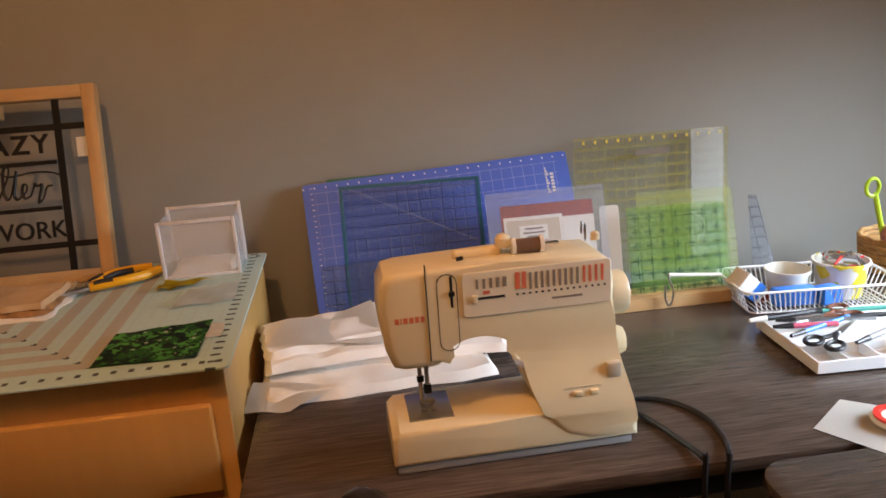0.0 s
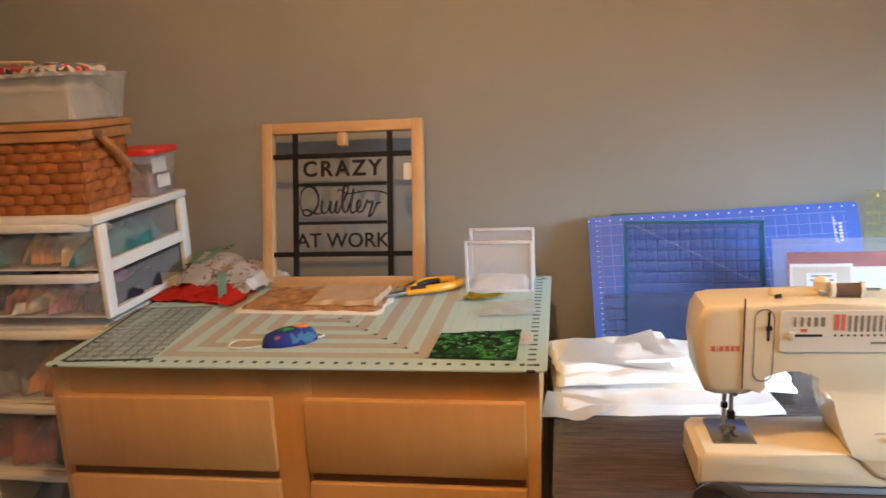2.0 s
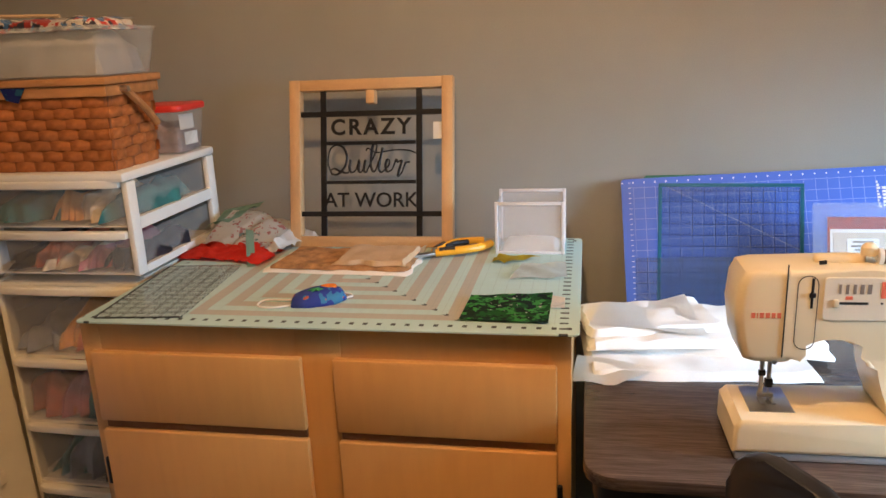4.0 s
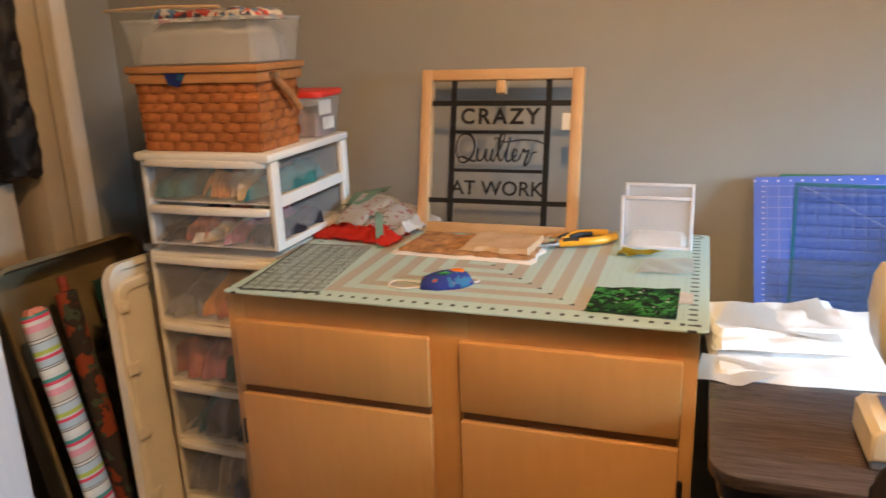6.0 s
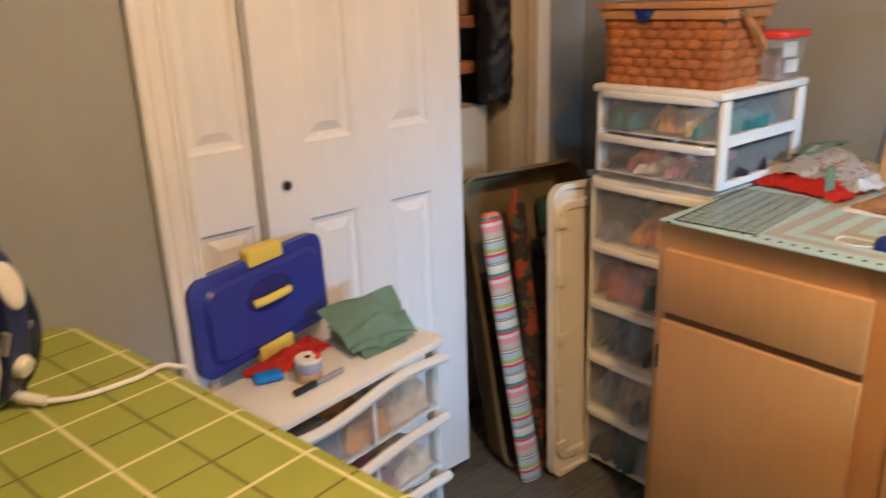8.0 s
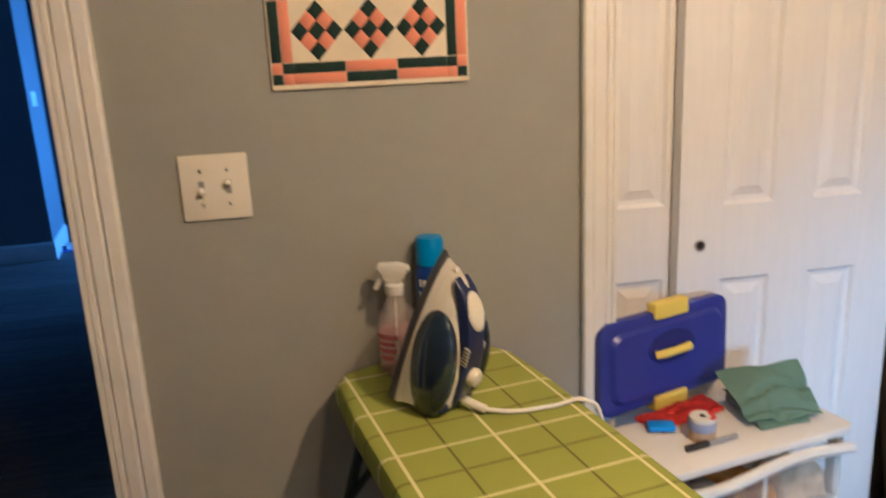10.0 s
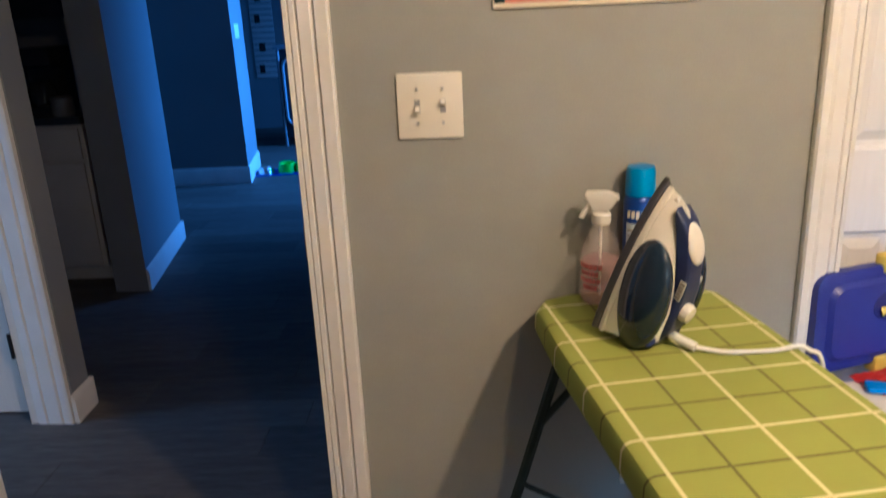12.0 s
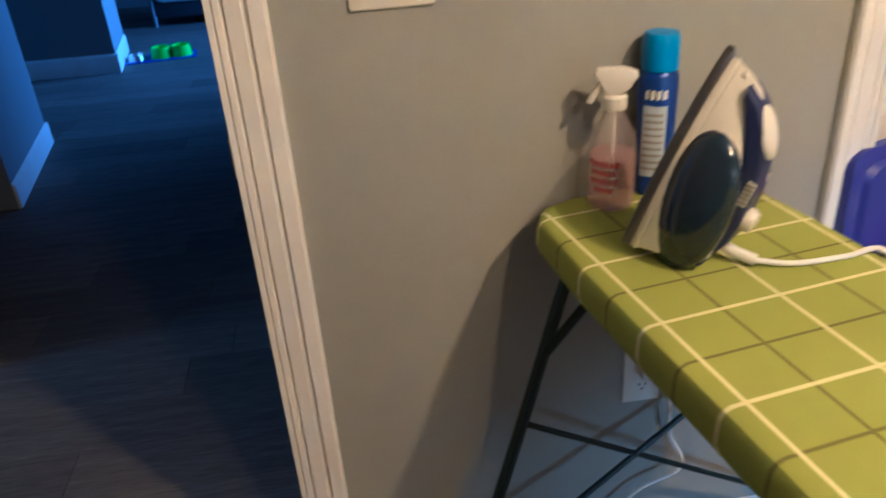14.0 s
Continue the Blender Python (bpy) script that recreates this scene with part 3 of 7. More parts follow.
half = [(-0.305, 0.10), (-0.29, 0.150), (-0.25, 0.176), (-0.1, 0.184), (0.55, 0.184), (0.75, 0.165), (0.90, 0.125), (1.00, 0.07), (1.04, 0.0)]
outline = half + [(x, -y) for x, y in half[-2::-1]]
rings = []
for grow, z in ((-0.030, 0.8405), (-0.012, 0.840), (-0.004, 0.8365), (0.001, 0.828), (0.002, 0.80), (-0.003, 0.785), (-0.02, 0.783)):
    rings.append([bm.verts.new((x + grow * (1 if x > 0.5 else -1 if x < -0.2 else 0) * -1 * -1, y + grow * (1 if y > 0 else -1 if y < 0 else 0), z)) for x, y in outline])
for a, b in zip(rings, rings[1:]):
    for i in range(len(a)):
        j = (i + 1) % len(a)
        bm.faces.new((a[i], a[j], b[j], b[i]))
bm.faces.new(rings[0])
bm.faces.new(rings[-1][::-1])
bmesh.ops.triangulate(bm, faces=[f for f in bm.faces if len(f.verts) > 4])
part("cover", bm, BOARD, ib, "green cotton cover with white and dark checks")
bm = B()
prism(bm, [(x * 0.97, y * 0.92) for x, y in outline], 0.772, 0.7825, "z")
part("deck", bm, GREYP, ib)
GREEN_STEEL = shader("dark_green_steel", (0.012, 0.028, 0.030), 0.4, metal=0.2)
for x in (-0.235, 0.66):
    for side in (-1, 1):
        bm = B()
        tube(bm, [(x, side * 0.125, 0.772), (x + 0.01, side * 0.21, 0.5), (x + 0.035, side * 0.375, 0.012)], 0.0105)
        part("leg", bm, GREEN_STEEL, ib)
        bm = B()
        tube(bm, [(x + 0.016, side * 0.035, 0.772), (x + 0.010, side * 0.172, 0.615)], 0.008)
        part("strut", bm, GREEN_STEEL, ib)
        bm = B()
        tube(bm, [(x + 0.012, side * 0.215, 0.487), (x + 0.03, -side * 0.33, 0.15)], 0.0055)
        part("brace", bm, GREEN_STEEL, ib)
        bm = B()
        lathe(bm, [(0.010, 0), (0.017, 0.002), (0.018, 0.03), (0.013, 0.034)], (x + 0.036, side * 0.378, 0))
        part("foot_cap", bm, BLACKP, ib)

# ---- on the cabinet ----
ZM = 0.8848
sign = thing("wall_sign", "light wood framed sign with black lettering, leaning on the wall", "sign", pose(0.524, 2.640, ZM + 0.001, -13.2, 0, 0) @ Matrix.Scale(0.985, 4))
for a, b in (((-0.206, 0, 0), (-0.179, 0.03, 0.412)), ((0.179, 0, 0), (0.206, 0.03, 0.412))):
    bm = B()
    box(bm, a, b, 0.0015)
    part("stile", bm, PINE, sign)
for z0, z1 in ((0, 0.027), (0.385, 0.412)):
    bm = B()
    box(bm, (-0.1788, 0.0006, z0 + 0.0006), (0.1788, 0.0294, z1 - 0.0006), 0.001)
    part("rail", bm, PINEH, sign)
for x in (-0.121, 0.122):
    bm = B()
    box(bm, (x - 0.0075, 0.010, 0.0275), (x + 0.0075, 0.013, 0.3848), 0.0005, 1)
    part("upright_bar", bm, BLACK, sign)
for z, h, w in ((0.328, 0.0065, 0.1785), (0.256, 0.0042, 0.114), (0.160, 0.0042, 0.114), (0.082, 0.0062, 0.1785)):
    bm = B()
    box(bm, (-w, 0.0062, z - h), (w, 0.0096, z + h), 0.0005, 1)
    part("cross_bar", bm, BLACK, sign)
for body, size, z, space, off in (("CRAZY", 0.054, 0.2935, 1.26, 0.0013), ("AT WORK", 0.051, 0.1145, 1.0, 0.0004)):
    me = words(body, size, 0.0016, 0, space, off)
    me.materials.append(BLACK)
    ob = new("lettering", me)
    ob.parent, ob.location = sign, (0.0, 0.008, z)


def script(name, pts, r=0.0021, heavy=1.0):
    """A brush-script stroke cut from sheet metal; points are in millimetres across and up the sign."""
    bm = B()
    path = smooth_path([(x / 1000, 0.008, z / 1000) for x, z in pts], 5)
    n = len(path) - 1
    down = [heavy if path[min(i + 1, n)].z < path[max(i - 1, 0)].z - 0.0008 else 1.0 for i in range(n + 1)]
    tube(bm, path, r, 7, [(down[max(i - 1, 0)] + down[i] + down[min(i + 1, n)]) / 3 for i in range(n + 1)])
    part(name, bm, BLACK, sign)


script("letter_stroke", [(-98, 178), (-107, 200), (-108, 222), (-101, 244), (-84, 252), (-68, 244), (-60, 222), (-65, 200), (-79, 183), (-93, 179), (-103, 188), (-93, 194), (-76, 187), (-59, 183), (-51, 194)], 0.0021, 1.5)
script("letter_stroke", [(-51, 216), (-54, 194), (-48, 184), (-37, 191), (-29, 215), (-31, 191), (-25, 184), (-18, 194), (-13, 215), (-17, 191), (-11, 184), (-6, 194), (11, 228), (16, 249), (8, 252), (3, 233), (1, 200), (7, 184)], 0.0020, 1.6)
script("letter_stroke", [(7, 184), (14, 191), (25, 222), (31, 244), (24, 211), (22, 191), (28, 184), (37, 191), (46, 200), (48, 212), (42, 214), (38, 200), (42, 185), (54, 189)], 0.0020, 1.6)
script("letter_stroke", [(54, 189), (61, 205), (65, 215), (69, 208), (79, 212), (73, 191), (69, 174), (79, 183), (88, 205), (99, 208)], 0.0020, 1.6)
script("swash", [(-11, 236), (-6, 243), (11, 233), (28, 233), (62, 238), (96, 236), (115, 229)], 0.0018)
bm = B()
box(bm, (-0.009, 0.001, 0.352), (0.013, 0.028, 0.3848), 0.002)
part("hanger_block", bm, PINE, sign)
PAPER = shader("white_paper", (0.74, 0.72, 0.66), 0.85, stain=0.04)
bm = B()
box(bm, (0.158, 0.003, 0.262), (0.1788, 0.005, 0.303), 0.0006, 1)
part("price_tag", bm, PAPER, sign, "small white paper tag")

case = thing("acrylic_box", "small clear acrylic box with white filling at the bottom", "box", pose(0.912, 2.648, ZM, 0, 0, 0))
RIM = shader("acrylic_edge", (0.83, 0.80, 0.80), 0.25, alpha=0.75)
for a, b in (((-0.072, -0.05, 0), (0.072, -0.048, 0.118)), ((-0.072, 0.05, 0), (0.072, 0.052, 0.128)), ((-0.074, -0.05, 0), (-0.072, 0.052, 0.118)), ((0.072, -0.05, 0), (0.074, 0.052, 0.118))):
    bm = B()
    box(bm, a, b)
    part("side", bm, FROST, case)
for s in (-1, 1):
    for y, z in ((-0.051, 0.120), (0.051, 0.130)):
        bm = B()
        box(bm, (s * 0.0745 - 0.0035, y - 0.0035, 0), (s * 0.0745 + 0.0035, y + 0.0035, z), 0.001)
        part("corner_post", bm, RIM, case)
for y, z in ((-0.051, 0.120), (0.051, 0.130)):
    for z0, z1 in ((z - 0.007, z), (0, 0.006)):
        bm = B()
        box(bm, (-0.0705, y - 0.003, z0), (0.0705, y + 0.003, z1), 0.001)
        part("edge", bm, RIM, case)
bm = B()
soft(bm, 0.128, 0.086, 0.022, 3, 0.004, 14, 10, 0.03, 0.002, m=pose(0, 0, 0.003))
part("filling", bm, CLOTHW, case, "white loose filling")

# snips with yellow grips
GRIP = shader("orange_yellow_grip", (0.82, 0.40, 0.02), 0.42)
snips = thing("snips", "spring snips with yellow and black grips, open", "snips", pose(0.700, 2.562, ZM + 0.012, 0, 0, 38))
for s in (-1, 1):
    bm = B()
    tube(bm, smooth_path([(0.0, s * 0.004, 0), (0.025, s * 0.018, 0.002), (0.065, s * 0.033, 0.004), (0.105, s * 0.030, 0.003), (0.138, s * 0.016, 0.002)], 6), 0.0092, 10, None)
    g = part("grip", bm, GRIP, snips)
    bm = B()
    tube(bm, smooth_path([(0.035, s * 0.016, 0.003), (0.065, s * 0.023, 0.005), (0.098, s * 0.021, 0.004)], 5), 0.0068, 8)
    part("grip_pad", bm, BLACKP, g, "black rubber pad")
    bm = B()
    tube(bm, smooth_path([(0.006, s * 0.010, 0.006), (0.022, s * 0.018, 0.008), (0.038, s * 0.026, 0.008)], 4), 0.0062, 8)
    part("collar", bm, BLACKP, g, "black rubber collar")
    bm = B()
    prism(bm, [(-0.070, s * 0.0008), (-0.022, s * 0.009), (0.004, s * 0.010), (0.0, -s * 0.004)], -0.004, 0.002, "z", 0.0005, 1)
    part("blade", bm, STEEL, snips)
bm = B()
cyl(bm, (0.0, 0, -0.006), (0.0, 0, 0.010), 0.006)
part("pivot", bm, STEEL, snips)
bm = B()
sheet(bm, [(0.60, 2.525, ZM + 0.004), (0.672, 2.535, ZM + 0.012), (0.68, 2.575, ZM + 0.02), (0.615, 2.57, ZM + 0.005)], 8, 6, lambda u, v: 0.006 * math.sin(5 * u + 3 * v))
solo("paper_scrap", bm, PAPER, "crumpled pale paper scrap beside the snips", "scrap")

# folded brown fabric on a white sheet
TAN = shader("tan_cotton", (0.50, 0.36, 0.22), 0.9, grain=0.06, grain_scale=500, stain=0.08, stain_scale=25, bump=0.2)
BROWN = shader("brown_print_cotton", (0.36, 0.19, 0.075), 0.9, grain=0.1, grain_scale=400, stain=0.4, stain_scale=45, bump=0.2)
bf = thing("folded_fabric", "folded brown and tan printed cotton on white batting", "fabric", pose(0.505, 2.508, ZM, 0, 0, -3))
for w, d, h, z, x, y, mt, sd, nm in ((0.335, 0.165, 0.006, 0, 0, 0, CLOTHW, 1, "batting"), (0.315, 0.155, 0.009, 0.0062, 0.004, 0.006, BROWN, 2, "brown_layer"), (0.165, 0.145, 0.008, 0.0155, 0.075, 0.01, TAN, 3, "tan_layer")):
    bm = B()
    soft(bm, w, d, h, sd, 0.002, 24, 14, 0.006, 0.006, m=pose(x, y, z))
    part(nm, bm, mt, bf)

# face mask with a printed fruit
MASK = shader("blue_print_cotton", (0.018, 0.040, 0.26), 0.85, bump=0.2, grain_scale=400)
k = Mix(MASK)
col = k.blend(k.op("GREATER_THAN", k.noise(38, 2), 0.58), (0.016, 0.035, 0.25), (0.03, 0.16, 0.34))
col = k.blend(k.op("GREATER_THAN", k.noise(60, 1), 0.68), col, (0.45, 0.08, 0.04))
k.done(col)
mask = thing("face_mask", "blue printed cotton face mask with a pineapple and white loops", "face mask", pose(0.528, 2.258, ZM, 0, 0, 22))
bm = B()
out = [(-0.052, -0.026), (-0.02, -0.040), (0.03, -0.034), (0.053, -0.018), (0.05, 0.02), (0.02, 0.036), (-0.02, 0.030), (-0.05, 0.012)]
rings = [[bm.verts.new((x * s, y * s, z + 0.002 * math.sin(7 * x * 20))) for x, y in out] for s, z in ((1, 0.001), (1.02, 0.006), (0.9, 0.016), (0.55, 0.024), (0.2, 0.026))]
for a, b in zip(rings, rings[1:]):
    for i in range(8):
        bm.faces.new((a[i], a[(i + 1) % 8], b[(i + 1) % 8], b[i]))
bm.faces.new(rings[0][::-1])
bm.faces.new(rings[-1])
bmesh.ops.subdivide_edges(bm, edges=bm.edges, cuts=1, smooth=0.6)
part("cup", bm, MASK, mask, angle=80)
FRUIT = shader("orange_print", (0.75, 0.20, 0.02), 0.85, grain=0.2, grain_scale=300)
LEAFP = shader("green_print", (0.05, 0.28, 0.09), 0.85, grain=0.2, grain_scale=300)
bm = B()
lathe(bm, [(0.016, -0.002), (0.015, 0.0015), (0.008, 0.003)], (0.022, 0.006, 0.0255), 14, 1.0, 0.8)
part("printed_fruit", bm, FRUIT, mask)
bm = B()
for a in range(0, 360, 60):
    d = radians(a)
    tube(bm, [(-0.004, -0.012, 0.0275), (-0.004 + 0.015 * math.cos(d), -0.012 + 0.012 * math.sin(d), 0.0265)], 0.0026, 6, [1, 0.3])
part("printed_leaves", bm, LEAFP, mask)
for p in ([(-0.05, -0.02, 0.003), (-0.09, -0.02, 0.0025), (-0.115, 0.0, 0.0025), (-0.10, 0.03, 0.0025), (-0.05, 0.008, 0.004)], [(0.05, -0.014, 0.004), (0.066, -0.002, 0.003), (0.06, 0.014, 0.003), (0.045, 0.018, 0.005)]):
    bm = B()
    tube(bm, smooth_path(p, 6), 0.002, 6)
    part("ear_loop", bm, CLOTHW, mask)

# clear quilting ruler on the mat
def ruler_print(name, base, ink, step, alpha, ink_alpha, width=0.0012, tint=None, every=4):
    m = shader(name, base, 0.15, alpha=alpha)
    k = Mix(m)
    ln = k.op("MAXIMUM", k.line(k.x, step, width), k.line(k.z, step, width))
    fine = k.op("MULTIPLY", k.line(k.x, step / every, width * 0.9), k.op("LESS_THAN", k.op("FRACT", k.op("DIVIDE", k.op("ADD", k.z, 10 * step), step)), 0.28))
    ln = k.op("MAXIMUM", ln, fine)
    k.done(k.blend(ln, base, ink))
    n = k.nt.nodes.new("ShaderNodeMapRange")
    n.inputs["To Min"].default_value, n.inputs["To Max"].default_value = alpha, ink_alpha
    k.nt.links.new(ln, n.inputs["Value"])
    k.nt.links.new(n.outputs["Result"], k.b.inputs["Alpha"])
    return m


RULK = ruler_print("clear_ruler_black_print", (0.10, 0.14, 0.22), (0.015, 0.02, 0.03), 0.0254, 0.16, 0.62, 0.0010)
RULY = ruler_print("clear_ruler_yellow_print", (0.30, 0.29, 0.10), (0.52, 0.44, 0.03), 0.0254, 0.11, 0.32, 0.0024)
RULG = ruler_print("green_ruler_print", (0.16, 0.45, 0.09), (0.03, 0.16, 0.04), 0.0254, 0.18, 0.50, 0.0016)
RULG2 = ruler_print("pale_green_ruler_print", (0.42, 0.55, 0.20), (0.45, 0.45, 0.08), 0.0254, 0.14, 0.35, 0.0016)

RULM = ruler_print("bold_black_ruler_print", (0.62, 0.64, 0.62), (0.03, 0.03, 0.03), 0.0254, 0.12, 0.85, 0.0016)


def plate(name, w, h, material, label, m, t=0.003):
    bm = B()
    prism(bm, rounded(w, h, 0.004, 2, w / 2, h / 2), -t, 0, "y")
    return solo(name, bm, material, label, "ruler", m)


plate("quilting_ruler", 0.172, 0.335, RULM, "clear acrylic quilting ruler with black grid on the mat", pose(0.128, 2.131, ZM + 0.0005, -90, 0, 5.5))

# leaf print fabric
LEAVES = shader("leaf_print_cotton", (0.02, 0.14, 0.03), 0.85, bump=0.2, grain_scale=500)
k = Mix(LEAVES)
col = k.blend(k.op("GREATER_THAN", k.noise(28, 3), 0.52), (0.003, 0.020, 0.014), (0.015, 0.13, 0.028))
col = k.blend(k.op("GREATER_THAN", k.noise(52, 3), 0.55), col, (0.085, 0.42, 0.085))
col = k.blend(k.op("GREATER_THAN", k.noise(120, 2), 0.60), col, (0.004, 0.030, 0.018))
col = k.blend(k.op("GREATER_THAN", k.noise(80, 0), 0.775), col, (0.75, 0.75, 0.65))
k.done(col)
bm = B()
sheet(bm, [(0.818, 2.167, ZM + 0.001), (0.974, 2.160, ZM + 0.001), (0.976, 2.318, ZM + 0.001), (0.822, 2.296, ZM + 0.001)], 16, 12, lambda u, v: 0.0016 + 0.002 * abs(math.sin(6 * u + 2 * v)), 0.001)
solo("fabric_square", bm, LEAVES, "dark green leaf print cotton square lying on the mat", "fabric")
bm = B()
sheet(bm, [(0.975, 2.235, ZM + 0.001), (1.0, 2.235, ZM + 0.001), (1.0, 2.29, ZM + 0.001), (0.976, 2.30, ZM + 0.001)], 6, 6, lambda u, v: 0.003 + 0.002 * math.sin(9 * v))
solo("batting_scrap", bm, CLOTHW, "thin white batting scrap under the leaf fabric", "scrap")
YSC = shader("olive_yellow_cotton", (0.50, 0.40, 0.02), 0.85, stain=0.2, stain_scale=40, bump=0.2)
bm = B()
sheet(bm, [(0.835, 2.52, ZM), (0.87, 2.51, ZM), (0.94, 2.555, ZM), (0.845, 2.57, ZM)], 10, 8, lambda u, v: 0.003 + 0.006 * abs(math.sin(4 * u + 5 * v)))
solo("fabric_scrap", bm, YSC, "crumpled olive yellow cotton scrap on the mat", "scrap")
BATT = shader("sheer_white_batting", (0.72, 0.76, 0.74), 0.9, alpha=0.5, stain=0.1, stain_scale=30, bump=0.2)
bm = B()
sheet(bm, [(0.885, 2.40, ZM), (1.0, 2.41, ZM), (0.995, 2.52, ZM), (0.90, 2.50, ZM)], 12, 10, lambda u, v: 0.003 + 0.004 * abs(math.sin(5 * u + 4 * v)))
solo("batting_scrap", bm, BATT, "sheer white batting scrap lying on the mat", "scrap")

# pile of scraps by the drawers
REDC = shader("red_cotton", (0.72, 0.035, 0.015), 0.85, grain=0.05, grain_scale=400, stain=0.08, stain_scale=30, bump=0.2)
MINT = shader("mint_cotton", (0.27, 0.43, 0.33), 0.9, grain=0.05, grain_scale=500, stain=0.08, stain_scale=18, bump=0.25)
PRINTW = shader("pale_print_cotton", (0.62, 0.60, 0.55), 0.9, bump=0.2, grain_scale=500)
k = Mix(PRINTW)
col = k.blend(k.op("GREATER_THAN", k.noise(70, 2), 0.60), (0.64, 0.62, 0.57), (0.50, 0.22, 0.20))
col = k.blend(k.op("GREATER_THAN", k.noise(45, 2), 0.66), col, (0.22, 0.30, 0.28))
k.done(col)
def crumple(bm, w, d, h, seed, nx=26, ny=20, dome=1.0, thick=0.0016, m=None):
    """A loosely thrown piece of cloth: sharp creases, a ragged outline, edges that fall to the support."""
    m = m or Matrix()
    g = []
    for j in range(ny + 1):
        row = []
        for i in range(nx + 1):
            u, v = i / nx * 2 - 1, j / ny * 2 - 1
            p = Vector((u * 1.6 + seed, v * 1.6, seed * 0.7))
            ridge = 1 - 2 * abs(noise.noise(p * 1.7))
            fine = 1 - 2 * abs(noise.noise(p * 4.1 + Vector((3, 1, 0))))
            fall = max(0.0, 1 - max(abs(u), abs(v)) ** 3)
            z = h * (dome * 0.45 * fall + 0.42 * max(0, ridge) * (0.35 + 0.65 * fall) + 0.13 * fine)
            x = u * w / 2 * (1 + 0.22 * noise.noise(Vector((v * 1.5, seed, 2)))) + 0.02 * w * noise.noise(p * 3)
            y = v * d / 2 * (1 + 0.22 * noise.noise(Vector((u * 1.5, seed, 7))))
            row.append(bm.verts.new(m @ Vector((x, y, max(z, 0.0) + thick))))
        g.append(row)
    faces = [bm.faces.new((g[j][i], g[j][i + 1], g[j + 1][i + 1], g[j + 1][i])) for j in range(ny) for i in range(nx)]
    bmesh.ops.solidify(bm, geom=faces, thickness=-thick)


bm = B()
crumple(bm, 0.215, 0.12, 0.034, 1.3)
solo("red_fabric", bm, REDC, "rumpled bright red cotton piece on the mat", "fabric", pose(0.205, 2.560, ZM, 0, 0, -10), angle=60)
bm = B()
crumple(bm, 0.19, 0.10, 0.03, 6.1)
solo("red_fabric", bm, REDC, "second fold of bright red cotton under the heap", "fabric", pose(0.20, 2.625, ZM + 0.004, 0, 0, -4), angle=60)
bm = B()
crumple(bm, 0.17, 0.14, 0.052, 2.7, dome=0.9)
solo("white_scrap", bm, CLOTHW, "crumpled white cotton scrap in the heap", "fabric", pose(0.268, 2.660, ZM + 0.004, 0, 0, -20), angle=60)
bm = B()
crumple(bm, 0.15, 0.15, 0.05, 4.4, dome=0.9)
solo("white_scrap", bm, CLOTHW, "white cotton piece bundled beneath the mint one", "fabric", pose(0.165, 2.68, ZM + 0.004, 0, 0, 10), angle=60)
bm = B()
sheet(bm, [(0.135, 2.560, ZM + 0.034), (0.300, 2.570, ZM + 0.020), (0.325, 2.690, ZM + 0.055), (0.150, 2.700, ZM + 0.085)], 24, 20, lambda u, v: 0.012 * math.sin(3 * u) * math.sin(3 * v) - 0.009 * math.exp(-((u - 0.35 - 0.3 * v) / 0.06) ** 2) + 0.004 * math.sin(7 * u + 5 * v), 0.002)
solo("print_scrap", bm, PRINTW, "pale print cotton scrap draped over the heap", "fabric", angle=60)
bm = B()
sheet(bm, [(0.235, 2.585, ZM + 0.060), (0.252, 2.59, ZM + 0.055), (0.302, 2.475, ZM + 0.006), (0.285, 2.465, ZM + 0.006)], 4, 10, lambda u, v: 0.008 * math.sin(5 * v))
solo("mint_strip", bm, MINT, "thin mint cotton strip hanging off the heap", "scrap")
bm = B()
sheet(bm, [(0.100, 2.630, ZM + 0.045), (0.165, 2.640, ZM + 0.060), (0.225, 2.735, ZM + 0.100), (0.110, 2.735, ZM + 0.070)], 22, 18, lambda u, v: 0.010 * math.sin(3 * u) * (1 - v) - 0.008 * math.exp(-((v - 0.5 - 0.3 * u) / 0.06) ** 2) + 0.003 * math.sin(8 * v + 3 * u), 0.002)
solo("mint_fabric", bm, MINT, "folded mint green cotton piece on the scrap heap", "fabric", angle=60)

# ---- on the drawer unit ----
bk = thing("picnic_basket", "lidded woven wood picnic basket with a swing handle", "basket", pose(-0.075, 2.430, 1.1285))
BW, BD, BH = 0.162, 0.092, 0.175
bm = B()
prism(bm, [(-BW + 0.012, 0), (BW - 0.012, 0), (BW - 0.002, BH), (-BW + 0.002, BH)], -BD + 0.010, BD - 0.010, "y")
part("lining", bm, shader("basket_core", (0.24, 0.082, 0.024), 0.8), bk)


def reed_mesh(w, h):
    """One visible over-strand: a thin strip that bows outwards."""
    bm = B()
    g = []
    for i in range(7):
        u = i / 6 * 2 - 1
        bow = 0.0048 * math.cos(u * math.pi / 2)
        g.append([bm.verts.new((u * w / 2, -bow + dy, z)) for dy, z in ((0.002, -h / 2), (0, -h / 2 + 0.002), (0, h / 2 - 0.002), (0.002, h / 2))])
    for a, b in zip(g, g[1:]):
        for q in range(3):
            bm.faces.new((a[q], b[q], b[q + 1], a[q + 1]))
    return finish(bm, "reed", REED, 60)


